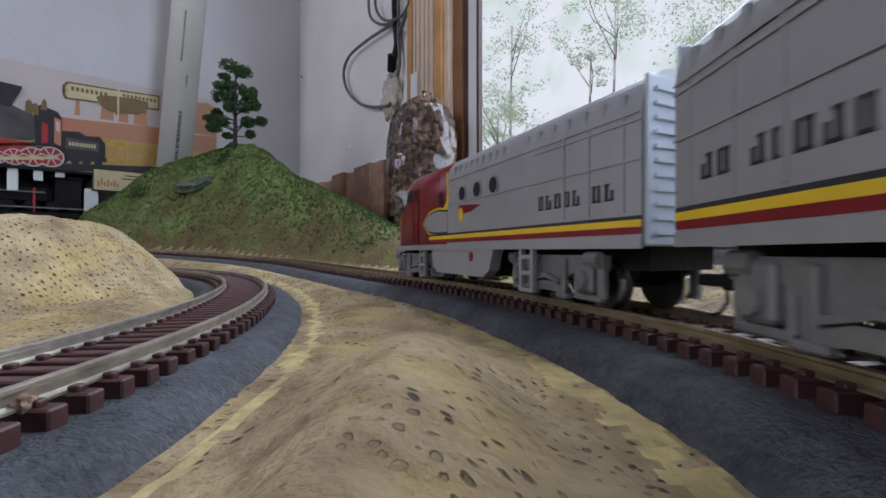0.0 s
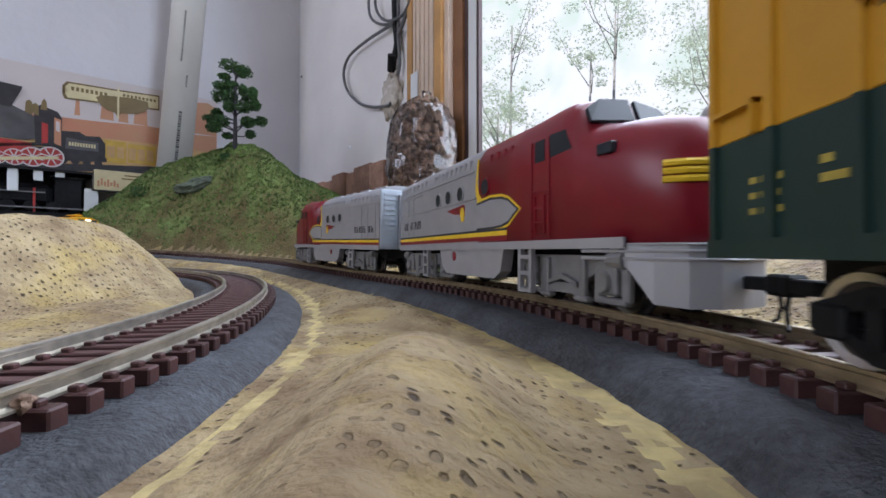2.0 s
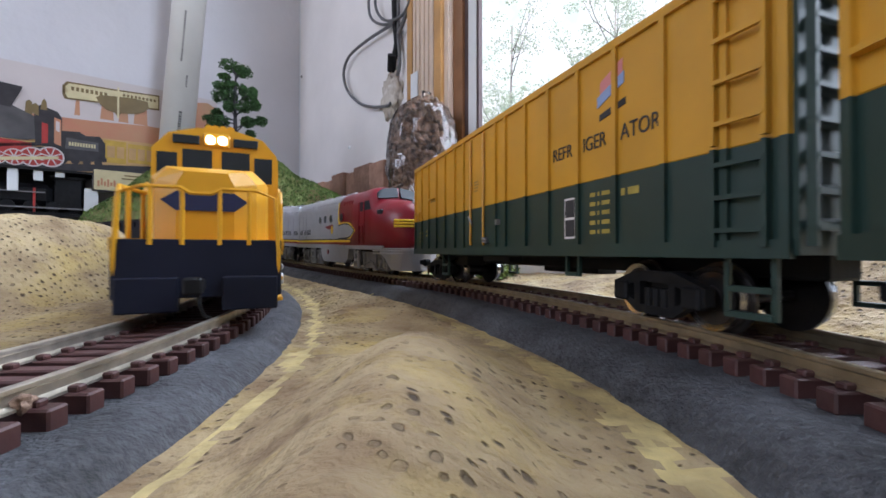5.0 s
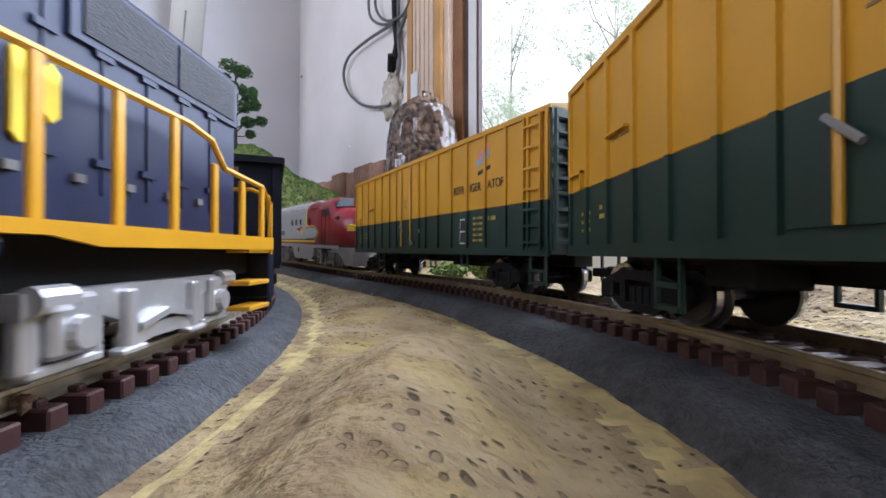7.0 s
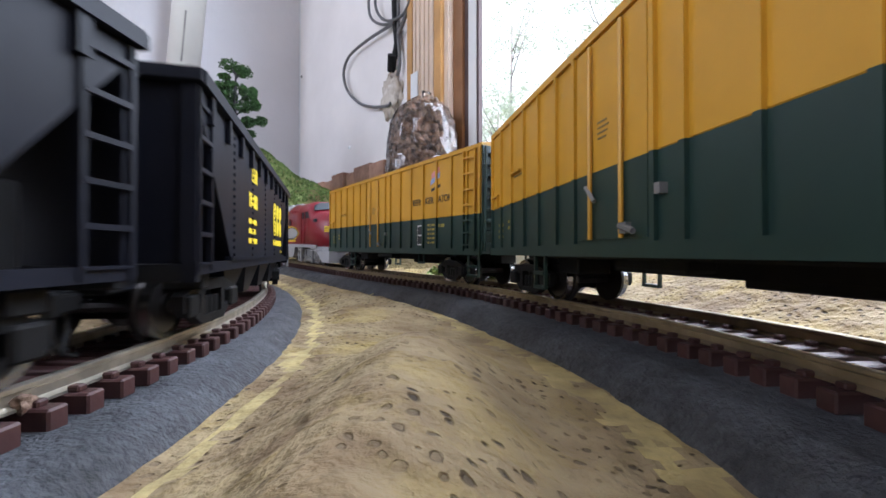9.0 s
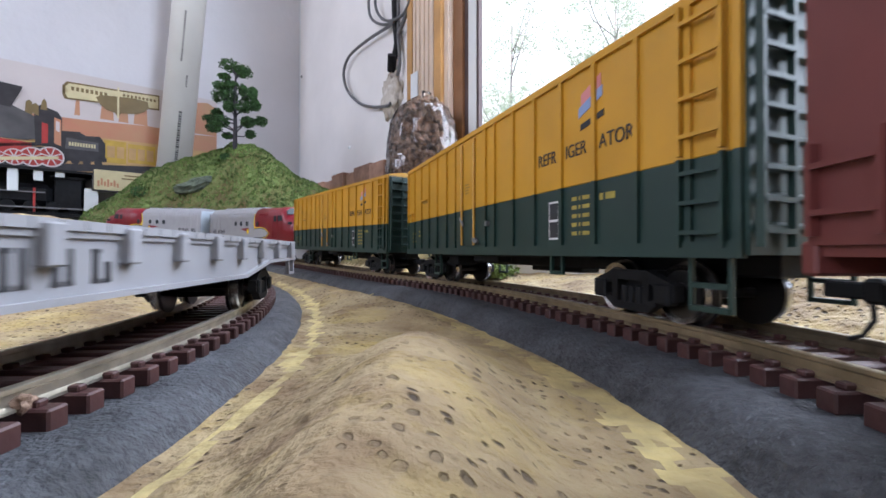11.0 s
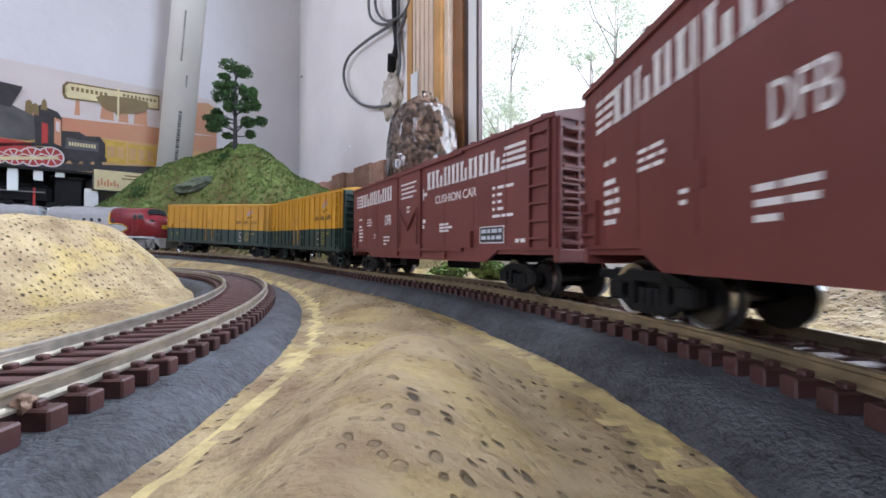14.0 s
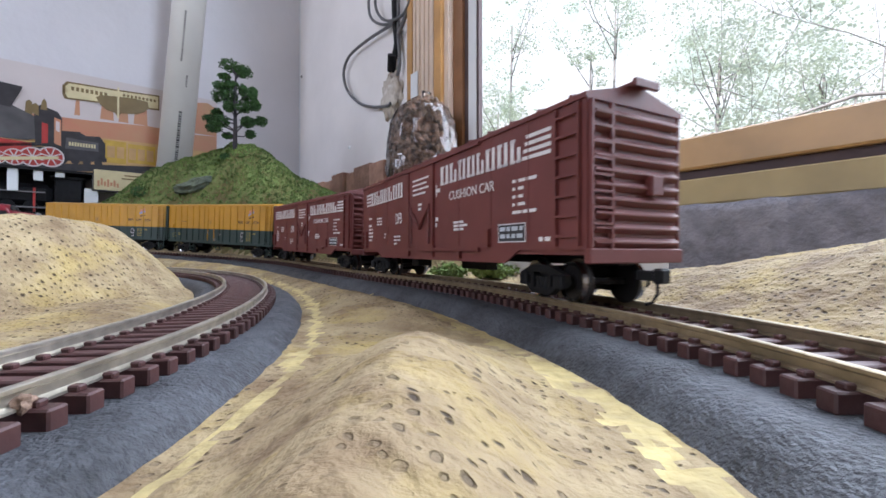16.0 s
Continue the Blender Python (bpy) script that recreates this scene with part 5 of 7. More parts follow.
def loco_truck(car, x, material, wb=15.5, wheel=5.8, tall=1.0):
    """A two-axle locomotive truck: bolster, side frames, journal boxes, springs, hangers and brake cylinders."""
    t = part("truck", box(bmesh.new(), -4, 4, -12, 12, 5, 10 * tall), material, car)
    t.location = (x * MM, 0, 0)

    def piece(name, build):
        bm = bmesh.new()
        build(bm)
        for v in bm.verts:
            v.co.z *= tall
        part(name, bm, material, t)

    for sg in (-1, 1):
        def b(bm, x0, x1, o0, o1, z0, z1, bev=0.3):
            box(bm, x0, x1, min(sg * o0, sg * o1), max(sg * o0, sg * o1), z0, z1, bev)

        def frame_side(bm):
            prism(bm, [(-wb - 5.5, 7.5), (-wb - 5.5, 10.2), (wb + 5.5, 10.2), (wb + 5.5, 7.5), (wb - 3, 7.5), (7, 5.2), (-7, 5.2), (-wb + 3, 7.5)], sg * 12.0, sg * 14.2)
        piece("side_frame", frame_side)
        for a in (-wb, wb):
            def journal(bm):
                b(bm, a - 3.0, a + 3.0, 11.8, 15.2, 3.2, 9.8, 0.5)
                cyl(bm, (a, sg * 15.0, 5.6), (a, sg * 16.2, 5.6), 2.1, 1.7, n=14)
            piece("journal_box", journal)
            for e in (-4.2, 4.2):
                piece("spring", lambda bm: cyl(bm, (a + e, sg * 13.2, 2.6), (a + e, sg * 13.2, 8.0), 1.15, n=8))
            piece("spring_plank", lambda bm: b(bm, a - 4.8, a + 4.8, 12.4, 14.4, 1.6, 2.8))
        for e in (-7.5, 7.5):
            def hanger(bm):
                b(bm, e - 1.0, e + 1.0, 13.8, 15.4, 1.6, 9.6, 0.3)
                b(bm, e - 2.4, e + 2.4, 13.6, 15.8, 1.4, 2.4, 0.3)
            piece("hanger", hanger)
        piece("equalizer", lambda bm: prism(bm, [(-7.5, 2.0), (-7.5, 3.4), (-3, 4.6), (3, 4.6), (7.5, 3.4), (7.5, 2.0), (3, 2.6), (-3, 2.6)], sg * 12.6, sg * 15.0))
        piece("leaf_spring", lambda bm: prism(bm, [(-6, 4.2), (-6, 5.0), (0, 6.4), (6, 5.0), (6, 4.2), (0, 5.4)], sg * 13.4, sg * 15.6))
        for a, e in ((-wb, -5), (wb, 5)):
            piece("brake_cylinder", lambda bm: cyl(bm, (a + e, sg * 14.4, 9.4), (a + e * 0.1, sg * 14.4, 9.4), 1.5, n=10))
            piece("brake_hanger", lambda bm: b(bm, a + e - 0.5, a + e + 0.5, 12.4, 14.0, 2.2, 9.0))
    for a in (-wb, wb):
        wheelset(t, a, wheel)
    return t


def coupler(car, x, d):
    bm = bmesh.new()
    box(bm, min(x, x + d * 6.0), max(x, x + d * 6.0), -1.2, 1.2, 6.2, 8.6, 0.3)
    box(bm, min(x + d * 4.6, x + d * 7.2), max(x + d * 4.6, x + d * 7.2), -2.2, 1.4, 5.6, 9.2, 0.5)
    sweep(bm, [(x + d * 5.5, 0.6, 6.4), (x + d * 5.8, 0.8, 3.4), (x + d * 4.8, 1.4, 1.2), (x + d * 3.6, 2.4, 0.6)], 0.35)
    return part("coupler", bm, M_CHAR, car)


def ladder(name, car, x0, x1, z0, z1, n, y, material, d=1.1, sides=(1, -1)):
    """Side ladder: two stiles and n rungs, standing off the side."""
    for sg in sides:
        lad = None
        for x in (x0, x1):
            bm = bmesh.new()
            box(bm, x - 0.35, x + 0.35, min(sg * y, sg * (y + d)), max(sg * y, sg * (y + d)), z0, z1)
            lad = part("stile" if lad else name, bm, material, lad or car)
        for k in range(n):
            z = z0 + (z1 - z0) * (k + 0.5) / n
            bm = bmesh.new()
            box(bm, x0, x1, min(sg * (y + d - 0.6), sg * (y + d + 0.1)), max(sg * (y + d - 0.6), sg * (y + d + 0.1)), z - 0.3, z + 0.3)
            part("rung", bm, material, lad)


def end_ladder(car, x, d, y0, y1, z0, z1, n, material):
    lad = None
    for y in (y0, y1):
        bm = bmesh.new()
        box(bm, min(x, x + d * 1.1), max(x, x + d * 1.1), y - 0.35, y + 0.35, z0, z1)
        lad = part("stile" if lad else "ladder", bm, material, lad or car)
    for k in range(n):
        z = z0 + (z1 - z0) * (k + 0.5) / n
        bm = bmesh.new()
        box(bm, min(x + d * 0.6, x + d * 1.2), max(x + d * 0.6, x + d * 1.2), y0, y1, z - 0.3, z + 0.3)
        part("rung", bm, material, lad)
    return lad


def restand(car, heights_from, heights_to, wide=1.0):
    """Sets a car's body to its true heights above the rail; trucks and couplers stay."""
    done = set()

    def parts_of(ob):
        for c in ob.children:
            if not c.name.startswith(("truck", "coupler")):
                yield c
                yield from parts_of(c)
    for ob in parts_of(car):
        if ob.type != "MESH" or ob.data.name in done:
            continue
        done.add(ob.data.name)
        co = np.zeros(len(ob.data.vertices) * 3)
        ob.data.vertices.foreach_get("co", co)
        co = co.reshape(-1, 3)
        co[:, 2] = np.interp(co[:, 2] / MM, heights_from, heights_to) * MM
        co[:, 1] *= wide
        ob.data.vertices.foreach_set("co", co.ravel())
        ob.data.update()
    return car


# ---- boxcar ----
def boxcar():
    car = empty("boxcar", Matrix(), "oxide-brown boxcar with white lettering and ribbed ends", "freight car", "brown boxcars")
    hl, hw, ze = 87.0, 17.0, 47.0
    bm = bmesh.new()
    box(bm, -hl + 0.5, hl - 0.5, -hw + 0.7, hw - 0.7, 10.5, ze)
    part("body", bm, M_OXIDE, car)
    for sg in (1, -1):
        bm = bmesh.new()
        prism(bm, [(-hl, 11.6), (-62, 11.6), (-55, 8.0), (55, 8.0), (62, 11.6), (hl, 11.6), (hl, ze), (-hl, ze)], sg * (hw - 0.8), sg * hw)
        part("side_panel", bm, M_OXIDE, car)
    bm = bmesh.new()
    prism(bm, [(-17.6, ze - 0.6), (17.6, ze - 0.6), (17.6, ze + 0.6), (3, ze + 4.2), (-3, ze + 4.2), (-17.6, ze + 0.6)], -hl - 0.2, hl + 0.2)
    bmesh.ops.rotate(bm, cent=(0, 0, 0), matrix=Matrix.Rotation(radians(90), 3, "Z"), verts=bm.verts)
    roof = part("roof", bm, M_OXIDE, car)
    bm = bmesh.new()
    for k in range(15):
        x = -hl + 5 + k * (2 * hl - 10) / 14
        for sg in (-1, 1):
            a = bmesh.ops.create_cube(bm, size=1)["verts"]
            for v in a:
                yy = sg * (3 + (v.co.y + 0.5) * 14.4)
                v.co = Vector((x + v.co.x * 1.0, yy, ze + 4.2 - (abs(yy) - 3) * 0.247 + 0.2 + v.co.z * 0.9))
    part("roof_rib", bm, M_OXIDE, roof)
    boxes("running_board", [(-hl - 3, hl + 3, -3.2, 3.2, ze + 4.4, ze + 5.0), (-hl - 3.2, -hl - 2, -4.2, 4.2, ze + 3.4, ze + 5.2), (hl + 2, hl + 3.2, -4.2, 4.2, ze + 3.4, ze + 5.2)], M_OXIDE, roof)
    # ribbed ends
    for d in (-1, 1):
        for k in range(10):
            z = 13.4 + k * 3.35
            bm = bmesh.new()
            prism(bm, [(d * hl, z - 1.2), (d * (hl + 1.1), z - 0.2), (d * (hl + 1.1), z + 0.2), (d * hl, z + 1.2)], -15.2, 15.2)
            part("end_rib", bm, M_OXIDE, car)
        boxes("end_sill", [(min(d * (hl - 1), d * (hl + 1)), max(d * (hl - 1), d * (hl + 1)), -17, 17, 8.6, 12.0)], M_OXIDE, car, bevel=0.3)
        end_ladder(car, d * hl, d, 9.6 if d < 0 else -16.2, 16.2 if d < 0 else -9.6, 12, 46, 9, M_OXIDE)
        boxes("brake_housing", [(min(d * hl, d * (hl + 2.2)), max(d * hl, d * (hl + 2.2)), -7.5, -3.0, 25, 30)], M_OXIDE, car, bevel=0.3)
        coupler(car, d * (hl + 0.5), d)
    y = hw
    ladder("ladder", car, -hl + 2.0, -hl + 9.6, 12.5, 46, 7, y, M_OXIDE)
    ladder("ladder", car, hl - 8.4, hl - 1.2, 12.5, 22, 2, y, M_OXIDE)
    # doors
    for x0, x1 in ((-7.5, 15.5),):
        side_boxes("door", [(x0, x1, 12.5, 45.6)], y, 0.55, M_OXIDE, car)
    side_boxes("door_post", [(15.8, 16.6, 9, 46.4), (-8.6, -7.8, 9, 46.4)], y, 1.0, M_OXIDE, car)
    side_boxes("door_rail", [(-42, 20, 11.2, 12.4), (-42, 20, 45.6, 46.6)], y, 1.1, M_OXIDE, car)
    side_boxes("door_bracket", [(-48, -45.4, 12.6, 18), (15.0, 17, 11.4, 13.4), (-9.4, -7.4, 11.4, 13.4), (-30, -28, 9, 11)], y, 1.3, M_OXIDE, car)
    side_boxes("rivet_strip", [(-28.2, -27.9, 13, 46), (-48.2, -47.9, 13, 46), (-66.2, -65.9, 13, 46), (46, 46.3, 13, 46), (62, 62.3, 13, 46), (76, 76.3, 13, 46)], y, 0.12, M_OXIDE, car)
    for sg in (1, -1):
        bm = bmesh.new()
        sweep(bm, [(12, sg * (y + 1.2), 27.5), (3.5, sg * (y + 1.4), 20.5), (-5, sg * (y + 1.2), 29)], 0.55)
        sweep(bm, [(13, sg * (y + 1.0), 14), (13, sg * (y + 1.0), 30)], 0.4)
        sweep(bm, [(-5, sg * (y + 1.0), 14), (-5, sg * (y + 1.0), 30)], 0.4)
        part("door_lever", bm, M_OXIDE, car)
    # lettering
    w1 = [7.0, 5.2, 5.0, 5.2, 5.2, 5.6, 5.8]
    letter_bars(71.5, 36.0, 7.0, w1, 1.2, y, M_WHITE, car)
    side_boxes("speed_stripe", [(72.5 - 0.4 * k, 80.0, 36.2 + 1.9 * k, 37.2 + 1.9 * k) for k in range(4)], y, 0.08, M_WHITE, car)
    w2 = [6.4, 5.2, 5.0, 5.0, 4.4, 5.2, 5.4, 5.0]
    letter_bars(-13.5, 36.0, 7.0, w2, 1.1, y, M_WHITE, car)
    side_boxes("speed_stripe", [(-75.0, -63.4 - 0.6 * k, 36.2 + 1.9 * k, 37.2 + 1.9 * k) for k in range(4)], y, 0.08, M_WHITE, car)
    words("CUSHION CAR", -20.5, 29.8, y, 3.3, M_WHITE, car, squeeze=0.98)
    words("DFB", 34, 24.0, y, 5.4, M_WHITE, car, squeeze=0.62)
    fine_print(76, 29.5, [(2.2, 2.2), (), (5.0,), (3.6, 2), (4, 2), (3, 3), (5.2,)], y, M_WHITE, car, 1.0, 2.0)
    fine_print(62, 28.5, [(3, 4), (2, 3, 2), (4, 3)], y, M_WHITE, car, 0.7, 1.5)
    fine_print(36, 18.4, [(3, 4.5), (4, 3.2), (3.4,)], y, M_WHITE, car, 0.8, 1.7)
    fine_print(50, 20, [(2,), (1.6,)], y, M_WHITE, car, 0.7, 1.6)
    fine_print(12, 41.5, [(16,), (14,), (16,), (13,)], y + 0.55, M_WHITE, car, 0.75, 2.0)
    fine_print(6, 31, [(3.6,), (3,)], y + 0.55, M_WHITE, car, 1.0, 1.8)
    fine_print(-9.6, 36.8, [(0.9,), (3.6,), (0.9,)], y, M_WHITE, car, 1.4, 1.6)
    fine_print(-9.4, 24.2, [(2.4,), (1.2,)], y, M_WHITE, car, 1.5, 2.2)
    fine_print(-24, 21.8, [(7,), (9.6,), (7,)], y, M_WHITE, car, 0.8, 1.25)
    fine_print(-59, 31.5, [(1.4, 0.001, 3, 4), (1.2, 0.001, 2.4), (1.4, 0.001, 2), (1.2, 0.001, 3), (4, 2, 3)], y, M_WHITE, car, 0.9, 2.2)
    fine_print(-70.5, 15.0, [(1.6, 2)], y, M_WHITE, car, 1.1)
    side_boxes("data_panel", [(-65.0, -52.0, 13.8, 19.2)], y, 0.06, M_WHITE, car, "black data panel with a pale border")
    side_boxes("data_panel", [(-64.7, -52.3, 14.1, 18.9)], y, 0.1, M_INK, car)
    fine_print(-53.0, 18.3, [(2.6, 1.6, 3.0, 1.6), (2.6, 1.6, 1.8, 2.6)], y + 0.05, M_PALEEND, car, 1.2, 2.1)
    side_boxes("repair_patch", [(44.6, 47.8, 19.6, 23.4)], y, 0.2, M_OXIDE, car)
    # underframe
    boxes("underframe", [(-hl + 3, hl - 3, -3, 3, 8.0, 11.0), (-12, 8, -11, -5, 4.4, 8.2), (20, 28, 4, 11, 5, 8.5), (-56, -54, -16, 16, 8.5, 10.6), (54, 56, -16, 16, 8.5, 10.6)], M_CHAR, car, bevel=0.3)
    for x in (-69, 69):
        freight_truck(car, x)
    return car


# ---- insulated refrigerator car ----
def reefer():
    car = empty("refrigerator_car", Matrix(), "yellow and dark green refrigerator car with ribbed sides", "freight car", "yellow and green refrigerator cars")
    hl, hw, zb, zm, ze = 83.0, 16.8, 9.4, 22.8, 46.6
    bm = bmesh.new()
    box(bm, -hl, hl, -hw, hw, zm, ze, 0.2)
    part("body_upper", bm, M_YEL, car, "yellow upper side")
    bm = bmesh.new()
    box(bm, -hl, hl, -hw, hw, zb, zm)
    part("body_lower", bm, M_GRN, car, "dark green lower side")
    bm = bmesh.new()
    prism(bm, [(-17.4, ze - 0.5), (17.4, ze - 0.5), (17.4, ze + 0.5), (9, ze + 2.0), (-9, ze + 2.0), (-17.4, ze + 0.5)], -hl - 0.6, hl + 0.6)
    bmesh.ops.rotate(bm, cent=(0, 0, 0), matrix=Matrix.Rotation(radians(90), 3, "Z"), verts=bm.verts)
    roof = part("roof", bm, M_YEL, car)
    ribs = [hl - 0.7, hl - 11, hl - 21.5, hl - 32, hl - 42.5, hl - 53, 21.2, -3.4, -9.5, -20.5, -31, -42, -53, -64, -74.5, -hl + 0.7]
    y = hw
    side_boxes("side_rib", [(x - 0.55, x + 0.55, zm, ze - 0.6) for x in ribs], y, 0.75, M_YEL, car)
    side_boxes("side_rib", [(x - 0.55, x + 0.55, zb + 1.6, zm) for x in ribs], y, 0.75, M_GRN, car)
    side_boxes("side_sill", [(-hl, hl, zb - 0.4, zb + 1.8)], y, 1.0, M_GRN, car)
    side_boxes("eave_strip", [(-hl, hl, ze - 1.1, ze - 0.2)], y, 0.7, M_YEL, car)
    # plug door with its rods and hardware
    side_boxes("door", [(-2.0, 20.0, zm, ze - 1.6)], y, 0.35, M_YEL, car)
    side_boxes("door", [(-2.0, 20.0, zb + 2.4, zm)], y, 0.35, M_GRN, car)
    for sg in (1, -1):
        bm = bmesh.new()
        for x in (4.0, 14.0):
            sweep(bm, [(x, sg * (y + 0.9), zb + 2.4), (x, sg * (y + 0.9), ze - 2)], 0.45)
        part("door_rod", bm, M_YEL, car)
        bm = bmesh.new()
        sweep(bm, [(15, sg * (y + 1.2), 20.5), (11.5, sg * (y + 1.4), 17.8)], 0.4)
        sweep(bm, [(4, sg * (y + 1.2), 13.5), (0, sg * (y + 1.4), 12.6)], 0.5)
        box(bm, 2, 4, min(sg * y, sg * (y + 1.3)), max(sg * y, sg * (y + 1.3)), 12.4, 14)
        box(bm, -6, -4.8, min(sg * y, sg * (y + 1.3)), max(sg * y, sg * (y + 1.3)), 17, 18.4)
        part("door_handle", bm, M_GREYTRUCK, car)
    ladder("ladder", car, -hl + 2.6, -hl + 9.6, zm + 0.5, ze - 1, 4, y + 0.5, M_YEL)
    ladder("ladder", car, -hl + 2.6, -hl + 9.6, zb + 1, zm, 3, y + 0.5, M_GRN)
    side_boxes("grab_iron", [(hl - 9, hl - 1.5, 26.2, 26.8), (hl - 9, hl - 8.4, zm, 26.8), (hl - 30, hl - 22, 30.4, 30.9)], y, 1.2, M_YEL, car)
    # ends
    for d in (-1, 1):
        boxes("end_panel", [(min(d * hl, d * (hl + 0.6)), max(d * hl, d * (hl + 0.6)), -hw, hw, zb, ze)], M_GRN, car)
        for k in range(9):
            z = zb + 3.5 + k * 3.8
            bm = bmesh.new()
            prism(bm, [(d * hl, z - 1.0), (d * (hl + 1.5), z - 0.2), (d * (hl + 1.5), z + 0.2), (d * hl, z + 1.0)], -15.5, 15.5)
            part("end_rib", bm, M_GRN, car)
        end_ladder(car, d * (hl + 1.2), d, 9.4 if d < 0 else -16.2, 16.2 if d < 0 else -9.4, zb + 1, ze - 1, 9, M_GRN)
        coupler(car, d * (hl + 1), d)
    # steps and underframe
    for x in (-hl + 6, 43, -38.5):
        for sg in (1, -1):
            bm = bmesh.new()
            lo, hs = (3.0, 3.2) if abs(x) > 40 else (5.8, 2.1)
            for e in (-hs, hs):
                box(bm, x + e - 0.35, x + e + 0.35, sg * 15.6 - 0.4, sg * 15.6 + 0.4, lo, zb)
            box(bm, x - hs, x + hs, sg * 15.6 - 0.7, sg * 15.6 + 0.7, lo, lo + 0.6)
            if abs(x) > 40:
                box(bm, x - hs, x + hs, sg * 15.6 - 0.7, sg * 15.6 + 0.7, lo + 2.6, lo + 3.2)
            part("step", bm, M_GRN, car)
    boxes("underframe", [(-hl + 3, hl - 3, -4, 4, 6.6, 9.6), (-52, 52, -15.5, 15.5, 8.6, 9.5), (-22, 4, -12, -5, 5.2, 9), (-6, 12, 9, 14, 7.4, 9.4), (30, 40, 4, 12, 6, 9)], M_CHAR, car, bevel=0.3)
    # lettering
    for text, x in (("REFR", -32.6), ("IGER", -43.4), ("ATOR", -54.2)):
        words(text, x, 28.8, y + 0.1, 2.9, M_INK, car, squeeze=0.86)
    side_shape("emblem", [(-48.7, 38.0), (-54.7, 40.4), (-54.7, 43.2), (-48.7, 40.8)], y, 0.12, M_PINK, car)
    side_shape("emblem", [(-47.9, 36.2), (-55.1, 38.8), (-55.1, 40.8), (-47.9, 38.2)], y, 0.16, M_LBLUE, car)
    side_shape("emblem", [(-48.5, 33.6), (-55.5, 34.9), (-55.5, 36.1), (-48.5, 34.8)], y, 0.16, M_INK, car)
    fine_print(12.0, 31, [(3,), (3.6,), (3.2,), (2.8,)], y + 0.4, M_OLIVE, car, 0.3, 0.9)
    fine_print(60, 30, [(3, 5)], y, M_OLIVE, car, 0.5)
    fine_print(76.0, 18, [(1.2, 0.2, 2.4), (1.2, 0.2, 2.0), (1.2, 0.2, 2.4)], y, M_DIM, car, 0.7, 1.7)
    fine_print(66, 18.6, [(1.4,), (3.0,)], y, M_DIM, car, 0.8, 1.7)
    for i in range(5):
        fine_print(-45.5, 20.6 - i * 1.7, [(1.6, 0.5, 2.2)], y, M_DIM, car, 0.75)
    fine_print(-54.2, 20.4, [(1, 2.6)], y, M_DIM, car, 1.2)
    side_boxes("data_panel", [(-40.8, -37.0, 12.4, 20.4)], y, 0.08, M_WHITE, car, "dark data panel with a pale frame")
    side_boxes("data_panel", [(-40.5, -37.3, 12.8, 16.1), (-40.5, -37.3, 16.6, 20.0)], y, 0.14, M_INK, car)
    for x in (-60, 60):
        freight_truck(car, x)
    return car


# ---- streamlined cab diesel ----
def section(x, w, top, bot, curve=9.0, n=7):
    pts = [(x, -w, bot)]
    for k in range(n + 1):
        a = math.pi / 2 * k / n
        pts.append((x, -w * (1 - 0.0) * (math.cos(a) ** 0.55) if k < n else 0.0, top - curve + curve * math.sin(a) ** 1.1))
    left = [(px, -py, pz) for px, py, pz in pts[:-1]][::-1]
    return pts + left


